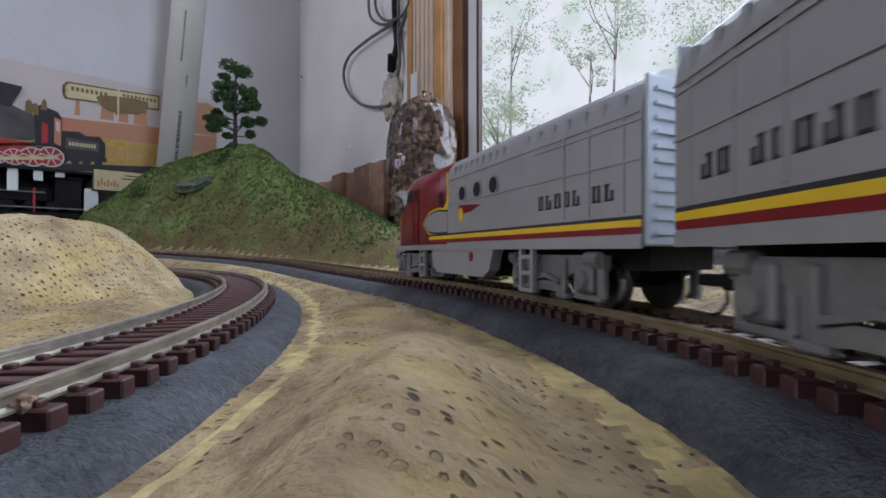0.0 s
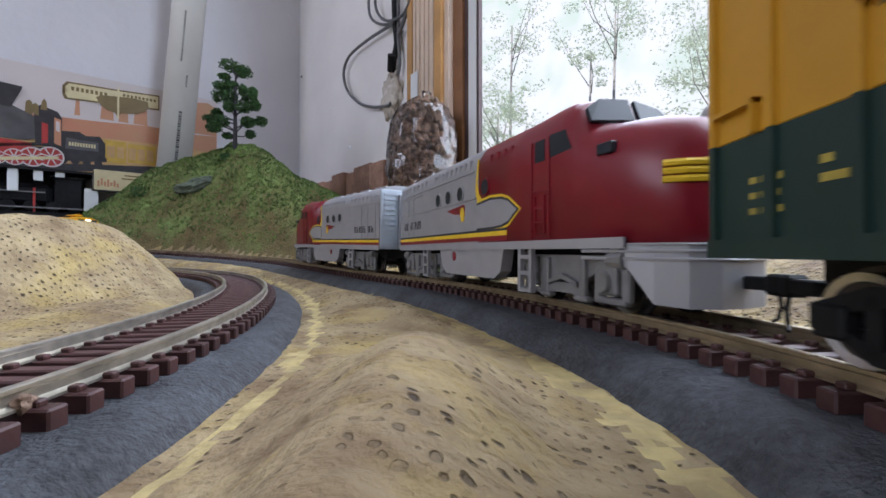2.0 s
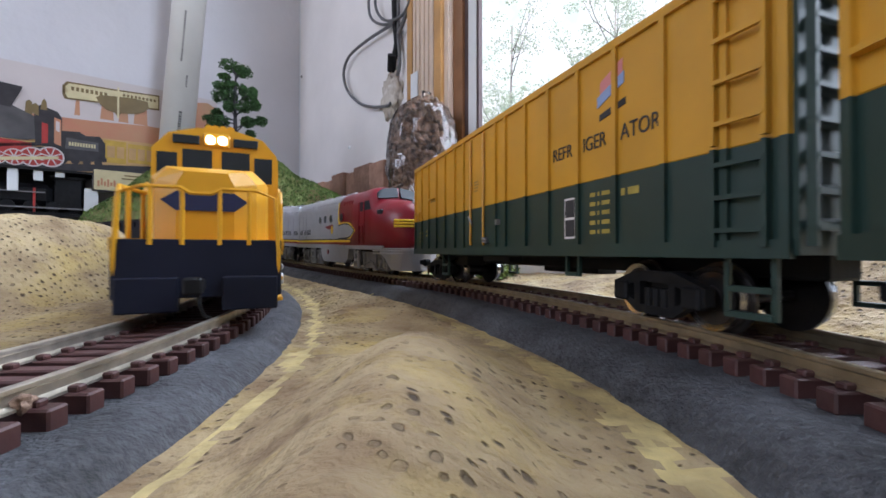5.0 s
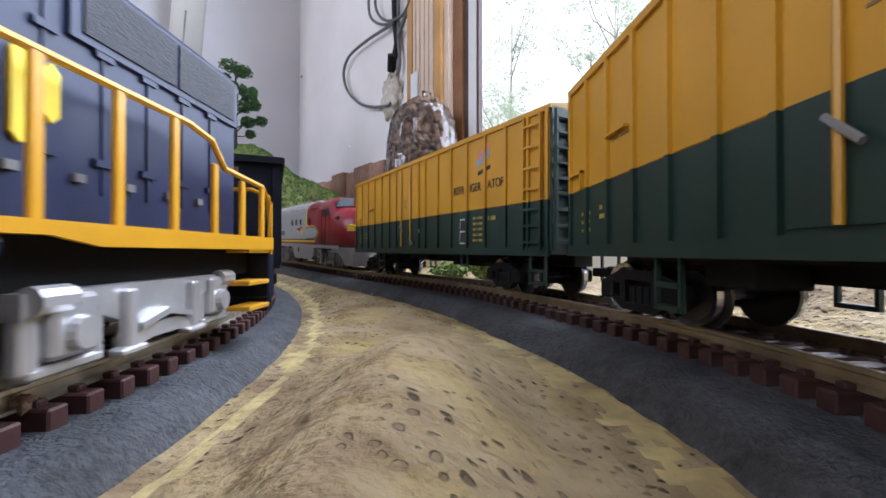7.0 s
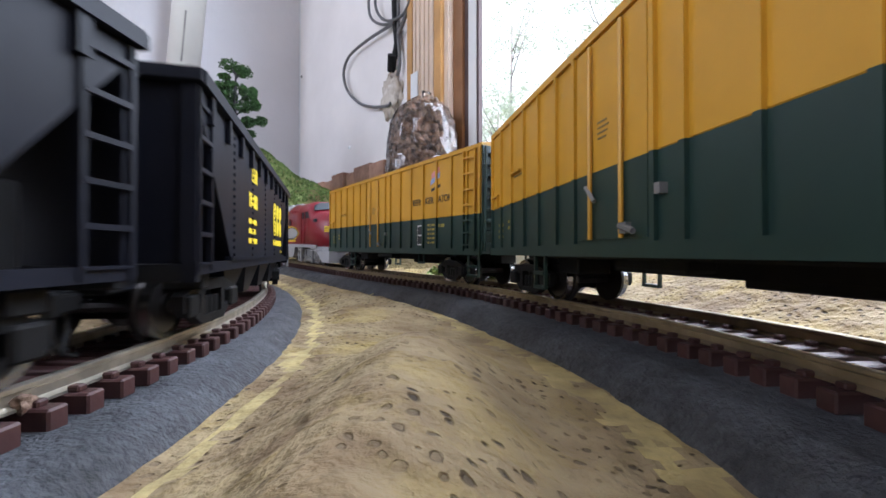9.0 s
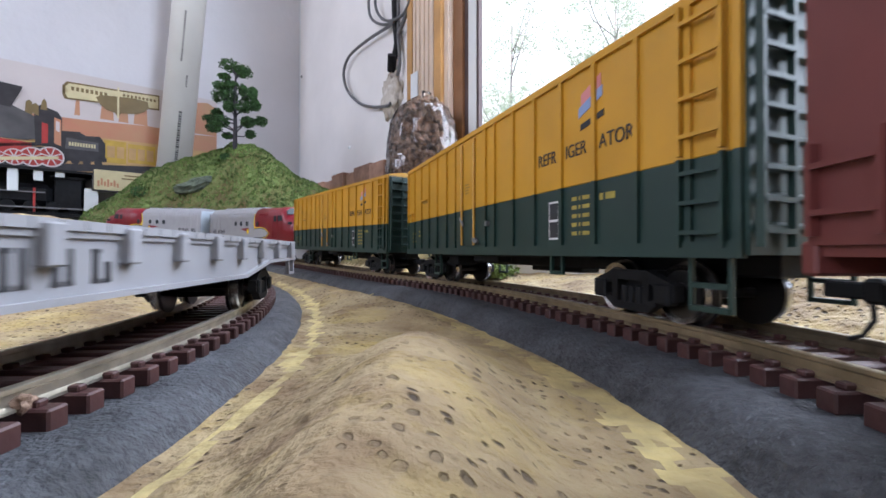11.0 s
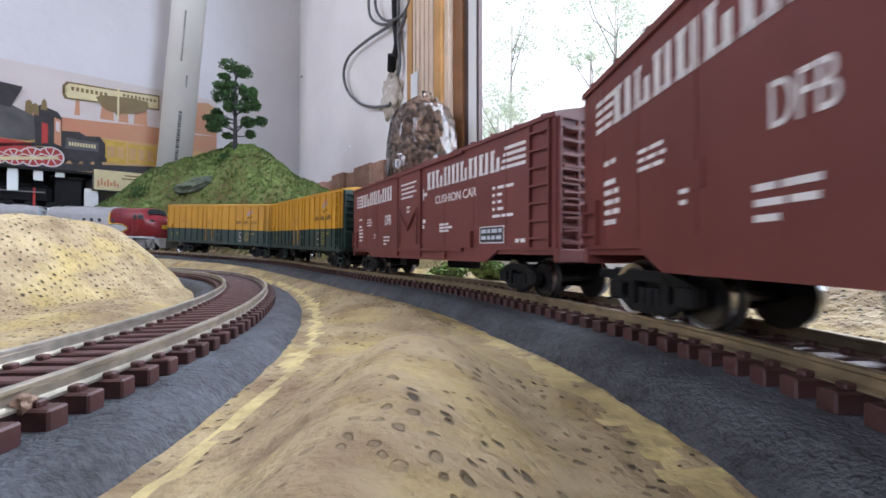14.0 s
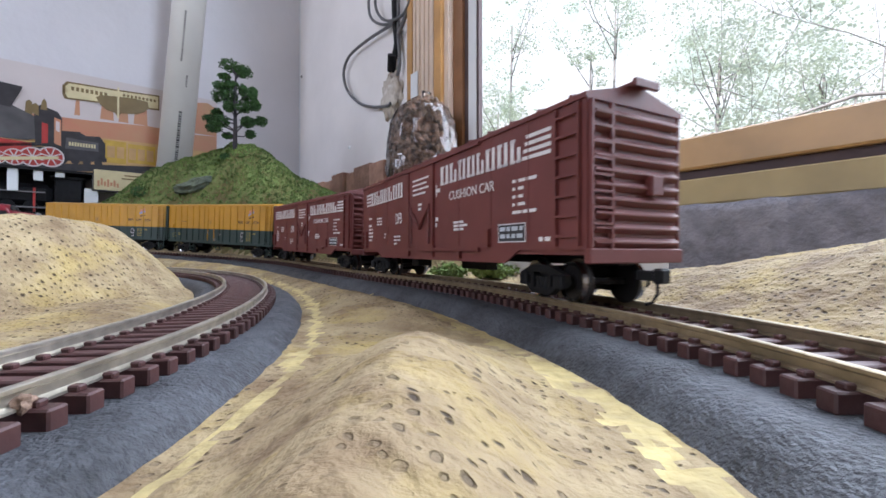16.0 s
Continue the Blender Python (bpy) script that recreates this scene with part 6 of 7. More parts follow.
def cab_diesel():
    car = empty("cab_diesel", Matrix(), "silver streamlined diesel locomotive with a red nose", "locomotive", "silver and red diesel locomotives")
    hl, hw, zb, zt = 82.0, 17.2, 11.0, 44.0
    xb = 8.0
    bm = bmesh.new()
    loft(bm, [section(x, hw, zt, zb) for x in (-hl, -40, 0, xb)])
    part("body", bm, M_SILVER, car, smooth=False)
    bm = bmesh.new()
    nose = [(xb, hw, zt, 9), (34, hw, zt, 9), (47, hw, zt + 0.6, 9), (50.5, hw, zt + 0.3, 8.5), (54, 17.1, zt - 0.8, 8), (56.4, 17.0, 37.6, 8), (60, 16.9, 36.8, 9), (67, 16.3, 36.2, 10), (73, 14.7, 35.2, 12), (77.5, 12.0, 33.8, 14), (80, 9.0, 31.0, 14), (81.6, 5.0, 27.5, 12), (82.1, 1.5, 25.0, 10)]
    loft(bm, [section(x, w, top, zb, c) for x, w, top, c in nose])
    part("nose", bm, M_RED, car, "glossy red nose and cab", smooth=True)
    y = hw
    # warbonnet edge: yellow and black lines round a silver bullet
    def bullet(g):
        return [(xb - 1, 24.0 + g), (16, 24.8 + g), (23, 24.4 + g), (27, 23.4 + g), (31.5 + g * 1.6, 20.9), (27, 18.2 - g), (23, 17.3 - g), (16, 17.0 - g), (xb - 1, 17.0 - g)]
    side_shape("yellow_edge", bullet(1.4), y, 0.10, M_STRIPE, car)
    side_shape("black_edge", bullet(0.7), y, 0.16, M_INK, car)
    side_shape("silver_panel", bullet(0.0), y, 0.22, M_SILVER, car)
    side_shape("yellow_edge", [(xb - 0.4, 38), (xb + 0.5, 38), (xb - 0.6, 31), (xb + 0.2, 27.6), (xb + 2.6, 25.6), (xb + 2.6, 24.0), (xb - 0.6, 25.0), (xb - 2.0, 28), (xb - 1.8, 32)], y, 0.12, M_STRIPE, car)
    side_boxes("stripe", [(-hl, 26, 15.7, 16.4)], y, 0.12, M_INK, car)
    side_boxes("stripe", [(-hl, 26, 14.4, 15.7)], y, 0.14, M_STRIPE, car)
    side_boxes("stripe", [(-hl, 26, 13.1, 14.4)], y, 0.12, M_RED, car)
    side_boxes("sill_band", [(-hl, 70, 10.6, 12.6)], y - 0.2, 0.5, M_SILVER, car)
    # portholes
    for sg in (1, -1):
        for x in (-27.5, -17.0, -6.0, 13.0):
            bm = bmesh.new()
            cyl(bm, (x, sg * (y - 0.5), 29), (x, sg * (y + 0.45), 29), 3.0, 2.8, n=24)
            p = part("porthole", bm, M_SILVER if x < 8 else M_RED, car)
            bm = bmesh.new()
            cyl(bm, (x, sg * (y - 0.5), 29), (x, sg * (y + 0.55), 29), 2.3, n=24)
            part("pane", bm, M_GLASS, p, "dark round pane")
    # emblem and name marks
    side_shape("emblem", [(-19, 24.2), (-12, 24.8), (-4, 25.4), (-2.6, 25.0), (-2.6, 21.6), (-6, 21.6), (-7, 22.4), (-12, 22.6), (-15, 23.4)], y, 0.1, M_RED, car)
    side_shape("emblem", [(-6.4, 22.4), (-5.4, 24.4), (-3.6, 24.4), (-2.6, 22.4), (-3.6, 19.8), (-5.4, 19.8)], y, 0.16, M_STRIPE, car)
    letter_bars(-50, 19.6, 3.4, [2.0, 2.4, 2.6, 2.2, 2.4], 0.9, y, M_INK, car, stem=0.34)
    letter_bars(-69, 19.6, 3.4, [2.6, 2.6], 1.0, y, M_INK, car, stem=0.34)
    # panel seams, grilles along the eaves, grab irons
    side_boxes("batten", [(-hl, xb - 2, 26.2, 26.7), (-hl, -48, 33.2, 33.6), (-hl, xb - 3, 34.6, 35.0)], y, 0.35, M_SILVER, car)
    side_boxes("door_seam", [(-68.4, -67.8, 17, 35), (-60.2, -59.6, 17, 35), (-68.4, -59.8, 34.6, 35.2), (-78, -77.6, 17, 35)], y, 0.3, M_SILVER, car)
    side_boxes("louver", [(-33 + k * 4.2, -31.8 + k * 4.2, 35.2, 38.8) for k in range(9)] + [(-78 + k * 5.5, -76.6 + k * 5.5, 35.2, 38.8) for k in range(7)], y - 1.2, 1.1, M_SILVER, car)
    side_boxes("louver", [(16, 17, 34.6, 37.8), (20, 21, 34.6, 37.8), (24, 25, 34.6, 37.8), (28, 29, 34.6, 37.8)], y - 1.2, 1.1, M_RED, car)
    side_boxes("cab_door", [(38.6, 39.1, 13, 36), (46.0, 46.5, 13, 36), (38.6, 46.5, 24.0, 24.5), (40, 40.5, 14, 23), (44, 44.5, 14, 23), (40, 44.4, 16.6, 17.1), (40, 44.4, 20, 20.5)], y, 0.3, M_RED, car)
    side_boxes("cab_window", [(40.4, 44.4, 31.0, 36.0)], y - 0.3, 0.45, M_GLASS, car, "dark cab side window")
    side_shape("cab_window", [(46.6, 31.2), (54.6, 31.8), (52.4, 36.2), (46.6, 36.4)], y - 0.3, 0.4, M_GLASS, car, "dark cab side window")
    # windscreen
    for sg in (1, -1):
        bm = bmesh.new()
        v = [bm.verts.new(p) for p in ((53.9, sg * 0.9, 42.9), (53.8, sg * 9.6, 42.0), (54.2, sg * 13.4, 39.6), (56.0, sg * 13.8, 36.4), (56.2, sg * 0.9, 37.7))]
        bm.faces.new(v)
        bmesh.ops.recalc_face_normals(bm, faces=bm.faces[:])
        bmesh.ops.solidify(bm, geom=bm.faces[:], thickness=1.0)
        bmesh.ops.translate(bm, vec=(0.5, 0, 0.5), verts=bm.verts)
        part("windscreen", bm, M_GLASS, car, "dark raked windscreen")
        boxes("number_board", [(62.2, 66.6, min(sg * 15.4, sg * 17.1), max(sg * 15.4, sg * 17.1), 28.6, 30.8)], M_GLASS, car, bevel=0.2)
        for z in (22.2, 23.6, 25.0):
            bm = bmesh.new()
            sweep(bm, [(75.6, sg * 13.6, z), (78.6, sg * 11.2, z), (80.9, sg * 7.6, z), (82.0, sg * 4.0, z), (82.5, sg * 0.5, z)], 0.62)
            part("nose_bar", bm, M_STRIPE, car)
    bm = bmesh.new()
    cyl(bm, (75, 0, 34.2), (79.2, 0, 33.0), 2.6, n=20)
    part("headlight", bm, M_SILVER, car)
    # pilot and skirts
    bm = bmesh.new()
    prof = [(-82, 17), (0, 17)]
    secs = []
    for x, w, lo in ((66, 16.9, 9.4), (70, 16.3, 7.4), (74.5, 14.6, 2.4), (79, 11.0, 2.0), (81.6, 6.0, 2.0), (82.2, 1.0, 2.0)):
        secs.append([(x, -w, lo), (x, -w, 11.4), (x, w, 11.4), (x, w, lo)])
    loft(bm, secs)
    part("pilot", bm, M_SILVER, car, "silver pilot skirt with ribs")
    bm = bmesh.new()
    for z in (9.0, 10.2, 11.2):
        for sg in (1, -1):
            sweep(bm, [(58, sg * 17.2, z), (68, sg * 16.8, z), (74, sg * 15.0, z), (79, sg * 11.2, z), (82, sg * 5.5, z), (82.6, 0, z)], 0.3)
    part("pilot_ribs", bm, M_SILVER, car)
    for sg in (1, -1):
        bm = bmesh.new()
        prism(bm, [(-27, 11.4), (-24, 5.5), (-20, 3.6), (18, 3.6), (22, 5.5), (24, 11.4)], sg * 13.2, sg * 17.0)
        part("tank_skirt", bm, M_SILVER, car, "silver fuel tank skirt")
        bm = bmesh.new()
        cyl(bm, (-12, sg * 16.6, 8.8), (-12, sg * 17.4, 8.8), 1.3, n=12)
        part("filler_cap", bm, M_RED, car)
        for x in (35, -44):
            bm = bmesh.new()
            for e in (-2.6, 2.6):
                box(bm, x + e - 0.6, x + e + 0.6, sg * 16.4 - 0.7, sg * 16.4 + 0.7, 1.6, 12)
            for z in (1.6, 5.2, 8.6):
                box(bm, x - 2.6, x + 2.6, sg * 16.4 - 0.8, sg * 16.4 + 0.8, z, z + 0.8)
            part("step", bm, M_SILVER, car)
    boxes("underframe", [(-78, 74, -10, 10, 7, 11.2), (-24, 22, -13.4, 13.4, 4, 11)], M_CHAR, car)
    # rear end with its door and slats
    boxes("rear_end", [(-hl - 0.8, -hl, -16.6, 16.6, 11, 41.5)], M_PALEEND, car, "silver rear end with slats, blue light put into its colour", bevel=0.3)
    boxes("slat", [(-hl - 1.3, -hl - 0.7, 6.8, 14.6, 13 + 2.55 * k, 13.7 + 2.55 * k) for k in range(11)] + [(-hl - 1.3, -hl - 0.7, -14.6, -6.8, 13 + 2.55 * k, 13.7 + 2.55 * k) for k in range(11)], M_PALEEND, car)
    boxes("diaphragm", [(-hl - 2.6, -hl - 0.8, -5.6, -4.2, 12, 38), (-hl - 2.6, -hl - 0.8, 4.2, 5.6, 12, 38), (-hl - 2.6, -hl - 0.8, -5.6, 5.6, 37, 39)], M_SILVER, car)
    boxes("roof_hatch", [(-70 + 22 * k, -56 + 22 * k, -7, 7, zt - 0.3, zt + 1.0) for k in range(4)], M_SILVER, car, bevel=0.4)
    coupler(car, -hl, -1)
    coupler(car, 81.5, 1)
    for x in (-52, 50):
        loco_truck(car, x, M_GREYTRUCK, tall=1.2)
    return car


# ---- road switcher ----
def road_switcher():
    car = empty("road_switcher", Matrix(), "blue and yellow road diesel locomotive with lit headlights", "locomotive")
    hl = 92.0
    boxes("walkway", [(-hl + 4, hl - 4, -16.6, 16.6, 15.2, 17.4)], M_GYEL, car, "yellow walkway sill")
    for sg in (1, -1):
        bm = bmesh.new()
        prism(bm, [(-hl + 4, 12.6), (-44, 12.6), (-38, 15.0), (44, 15.0), (50, 12.6), (hl - 4, 12.6), (hl - 4, 17.6), (-hl + 4, 17.6)], sg * 16.2, sg * 17.0)
        part("side_sill", bm, M_GYEL, car)
    bm = bmesh.new()
    loft(bm, [[(x, -12.4, 17), (x, -12.4, 43.4), (x, -10.4, 46.0), (x, -5.5, 47.0), (x, 5.5, 47.0), (x, 10.4, 46.0), (x, 12.4, 43.4), (x, 12.4, 17)] for x in (-80, 38)])
    hood = part("long_hood", bm, M_BLUE, car, "dark blue long hood")
    y = 12.4
    side_boxes("door_seam", [(-72 + 7.6 * k, -71.6 + 7.6 * k, 21.5, 42) for k in range(14)], y, 0.25, M_BLUE, car)
    side_boxes("hinge", [(-73.2 + 7.6 * k, -70.4 + 7.6 * k, z, z + 0.9) for k in range(14) for z in (25.0, 38.6)], y, 0.5, M_BLUE, car)
    side_boxes("latch", [(-69 + 7.6 * k, -67.6 + 7.6 * k, 22.6, 23.6) for k in range(14)], y, 0.6, M_GREYTRUCK, car)
    side_boxes("sill_step", [(-74, 36, 17.4, 21.0)], y - 0.2, 0.7, M_BLUE, car)
    # radiator housing and grilles
    bm = bmesh.new()
    loft(bm, [[(x, -13.0, 39.4), (x, -13.0, 47.8), (x, -11.4, 49.4), (x, 11.4, 49.4), (x, 13.0, 47.8), (x, 13.0, 39.4)] for x in (-80, -44)])
    rad = part("radiator_housing", bm, M_BLUE, car)
    side_boxes("grille", [(-78.6, -62.4, 40.4, 47.4), (-61.6, -45.6, 40.4, 47.4)], 13.0, 0.25, M_GRILLE, car, "dark radiator screen")
    for x in (-66, -48):
        bm = bmesh.new()
        cyl(bm, (x, 0, 49.2), (x, 0, 50.6), 7.0, n=24)
        part("fan", bm, M_BLUE, car)
    bm = bmesh.new()
    for sg in (1, -1):
        prism(bm, [(-24, 44.2), (-22, 50.6), (22, 50.6), (24, 44.2)], sg * 7.6, sg * 13.0)
    part("blower_duct", bm, M_GRILLE, car, "dark roof duct")
    # name marks: plain upright shapes in yellow
    def blob(x, z, w, h):
        c = 0.9
        return [(x, z + c), (x - c, z), (x - w + c, z), (x - w, z + c), (x - w, z + h - c), (x - w + c, z + h), (x - c, z + h), (x, z + h - c)]
    side_shape("yellow_band", [(38, 18), (30, 18), (24, 20), (19.5, 25), (18, 30), (19.5, 35), (24, 39), (30, 40), (38, 40)], y, 0.35, M_GYEL, car)
    x = 10.0
    for w, h in ((9.0, 13.5), (6.0, 9.5), (6.8, 9.5), (4.6, 12.5), (6.0, 9.5)):
        side_shape("name_marking", blob(x, 25.6, w * 0.42, h * 1.08), y, 0.55, M_LYEL, car)
        side_shape("name_marking", blob(x - w * 0.58, 25.6, w * 0.40, h * 0.86), y, 0.55, M_LYEL, car)
        x -= w + 0.8
    x -= 3.4
    for w, h in ((7.0, 13.5), (6.0, 9.5)):
        side_shape("name_marking", blob(x, 25.6, w * 0.34, h * 1.08), y, 0.55, M_LYEL, car)
        side_shape("name_marking", blob(x - w * 0.55, 25.6 + h * 0.3, w * 0.30, h * 0.7), y, 0.55, M_LYEL, car)
        x -= w + 1.0
    # cab
    bm = bmesh.new()
    loft(bm, [[(x, -15.6, 17), (x, -15.6, 43.0), (x, -11.8, 47.4), (x, -5, 49.2), (x, 5, 49.2), (x, 11.8, 47.4), (x, 15.6, 43.0), (x, 15.6, 17)] for x in (38, 61)])
    cab = part("cab", bm, M_GYEL, car, "yellow cab with a rounded roof")
    side_boxes("cab_window", [(41, 47.6, 33.6, 41.6), (51, 57.6, 33.6, 41.6)], 15.6, 0.15, M_GLASS, car, "dark cab side window")
    side_boxes("window_frame", [(40.2, 48.4, 32.8, 33.6), (40.2, 48.4, 41.6, 42.4), (40.2, 41, 33.6, 41.6), (47.6, 48.4, 33.6, 41.6), (50.2, 58.4, 32.8, 33.6), (50.2, 58.4, 41.6, 42.4), (50.2, 51, 33.6, 41.6), (57.6, 58.4, 33.6, 41.6)], 15.6, 0.5, M_GYEL, car)
    for y0, y1, z0, z1 in ((-14.4, -9.6, 34.6, 42), (-8.4, -1.2, 37.0, 43.2), (1.2, 8.4, 37.0, 43.2), (9.6, 14.4, 34.6, 42)):
        boxes("cab_front_window", [(60.8, 61.2, y0, y1, z0, z1)], M_GLASS, car, "dark cab front window")
    boxes("number_board", [(61, 62, -10.6, -4.2, 44.6, 47.0), (61, 62, 4.2, 10.6, 44.6, 47.0)], M_GLASS, car, bevel=0.2)
    bm = bmesh.new()
    for sg in (-1.5, 1.5):
        cyl(bm, (60.6, sg, 46.0), (62.4, sg, 46.0), 1.25, n=14)
    part("headlight", bm, M_LAMP, car, "lit warm headlights")
    bm = bmesh.new()
    box(bm, 60.4, 62.0, -3.4, 3.4, 44.2, 48.0, 0.5)
    part("headlight_housing", bm, M_GYEL, car)
    # short hood
    bm = bmesh.new()
    loft(bm, [[(x, -w, 17), (x, -w, z - 3), (x, -w * 0.75, z), (x, w * 0.75, z), (x, w, z - 3), (x, w, 17)] for x, w, z in ((60.5, 13.4, 36.6), (74, 12.8, 35.8), (80, 10.8, 34.4), (82.5, 6, 33.4))])
    part("short_hood", bm, M_GYEL, car, "yellow short hood")
    bm = bmesh.new()
    prism(bm, [(-9, 26.5), (-6, 28.6), (6, 28.6), (9, 26.5), (6, 24.2), (-6, 24.2)], 0, 1.0)
    bmesh.ops.rotate(bm, cent=(0, 0, 0), matrix=Matrix.Rotation(radians(-90), 3, "Z"), verts=bm.verts)
    bmesh.ops.translate(bm, vec=(82.0, 0, 0), verts=bm.verts)
    part("nose_emblem", bm, M_BLUE, car)
    # pilots, end platforms and steps
    for d in (1, -1):
        bm = bmesh.new()
        def b(x0, x1, y0, y1, z0, z1, bev=0.3):
            box(bm, min(d * x0, d * x1), max(d * x0, d * x1), y0, y1, z0, z1, bev)
        b(hl - 5, hl - 2.4, -16.4, 16.4, 4.2, 17.2)
        b(hl - 4, hl - 1.4, -15.6, -4.2, 1.4, 8.6)
        b(hl - 4, hl - 1.4, 4.2, 15.6, 1.4, 8.6)
        part("pilot", bm, M_NAVY, car, "dark navy pilot plate")
        for sg in (1, -1):
            bm = bmesh.new()
            for z in (2.6, 7.4, 12.2):
                x0, x1 = d * (hl - 14), d * (hl - 5.4)
                box(bm, min(x0, x1), max(x0, x1), sg * 14.4 - 2.4, sg * 14.4 + 2.4, z, z + 0.9, 0.2)
            part("steps", bm, M_GYEL, car, "yellow end steps")
        # end rail
        bm = bmesh.new()
        pts = [(d * (hl - 3), -15.8, 8), (d * (hl - 2.4), -15.8, 12), (d * (hl - 2.4), -15, 27), (d * (hl - 2.4), -11, 28.6), (d * (hl - 2.4), -4, 28.6), (d * (hl - 2), -2, 27.4), (d * (hl - 2), 2, 27.4), (d * (hl - 2.4), 4, 28.6), (d * (hl - 2.4), 11, 28.6), (d * (hl - 2.4), 15, 27), (d * (hl - 2.4), 15.8, 12), (d * (hl - 3), 15.8, 8)]
        sweep(bm, pts, 0.48)
        for yy in (-9.5, -3.6, 3.6, 9.5):
            sweep(bm, [(d * (hl - 2.4), yy, 15), (d * (hl - 2.4), yy, 28.4)], 0.45)
        part("end_rail", bm, M_GYEL, car, "yellow end handrail")
        coupler(car, d * (hl - 1), d)
    for sg in (1, -1):
        bm = bmesh.new()
        yy = sg * 16.2
        sweep(bm, [(-hl + 4, yy, 12), (-hl + 4, yy, 25), (-84, yy, 28.2), (-70, yy, 29.2), (-66, yy, 33.2), (-60, yy, 34.2), (10, yy, 34.2), (36, yy, 34.2), (38, yy, 32)], 0.55)
        sweep(bm, [(62, yy, 33), (64, yy, 30), (84, yy, 29), (hl - 6, yy, 26), (hl - 5, yy, 12)], 0.55)
        part("handrail", bm, M_GYEL, car, "yellow handrail along the walkway")
        for x in (-84, -76, -67, -57, -47, -37, -27, -17, -7, 3, 13, 24, 66, 78):
            bm = bmesh.new()
            top = 28.0 if x < -70 else (29.4 if x in (-67, 66, 78) else 34.2)
            box(bm, x - 0.75, x + 0.75, yy - 0.4, yy + 0.4, 15.2, top, 0.2)
            part("stanchion", bm, M_GYEL, car)
    # tank and air reservoirs
    bm = bmesh.new()
    loft(bm, [[(x, -15.2, 4.6), (x, -15.2, 10.0), (x, -14, 11.6), (x, 14, 11.6), (x, 15.2, 10.0), (x, 15.2, 4.6), (x, 11.5, 2.4), (x, -11.5, 2.4)] for x in (-31, 29)])
    part("fuel_tank", bm, M_BLACK, car, "black fuel tank")
    for sg in (1, -1):
        bm = bmesh.new()
        cyl(bm, (-34, sg * 14.2, 13.2), (6, sg * 14.2, 13.2), 2.2, n=16)
        sweep(bm, [(6, sg * 14.2, 13.2), (12, sg * 14.6, 13.6), (18, sg * 14.6, 13.0), (21, sg * 14.2, 11)], 1.6, 10)
        part("air_reservoir", bm, M_BLUE, car, "dark blue air reservoir")
    boxes("underframe", [(-hl + 6, hl - 6, -12, 12, 9.5, 15.4)], M_CHAR, car)
    bm = bmesh.new()
    for k, yy in enumerate((-3, -1.2, 0.8, 2.8)):
        cyl(bm, (46 - (k % 2) * 5, yy, 51.2), (53, yy, 51.4), 0.5, 1.1, n=10)
    box(bm, 47, 48, -3.4, 3.2, 48.8, 51.0)
    part("horn", bm, M_GYEL, car)
    for x in (-56, 58):
        loco_truck(car, x, M_BRIGHT, wb=16.0)
    return car


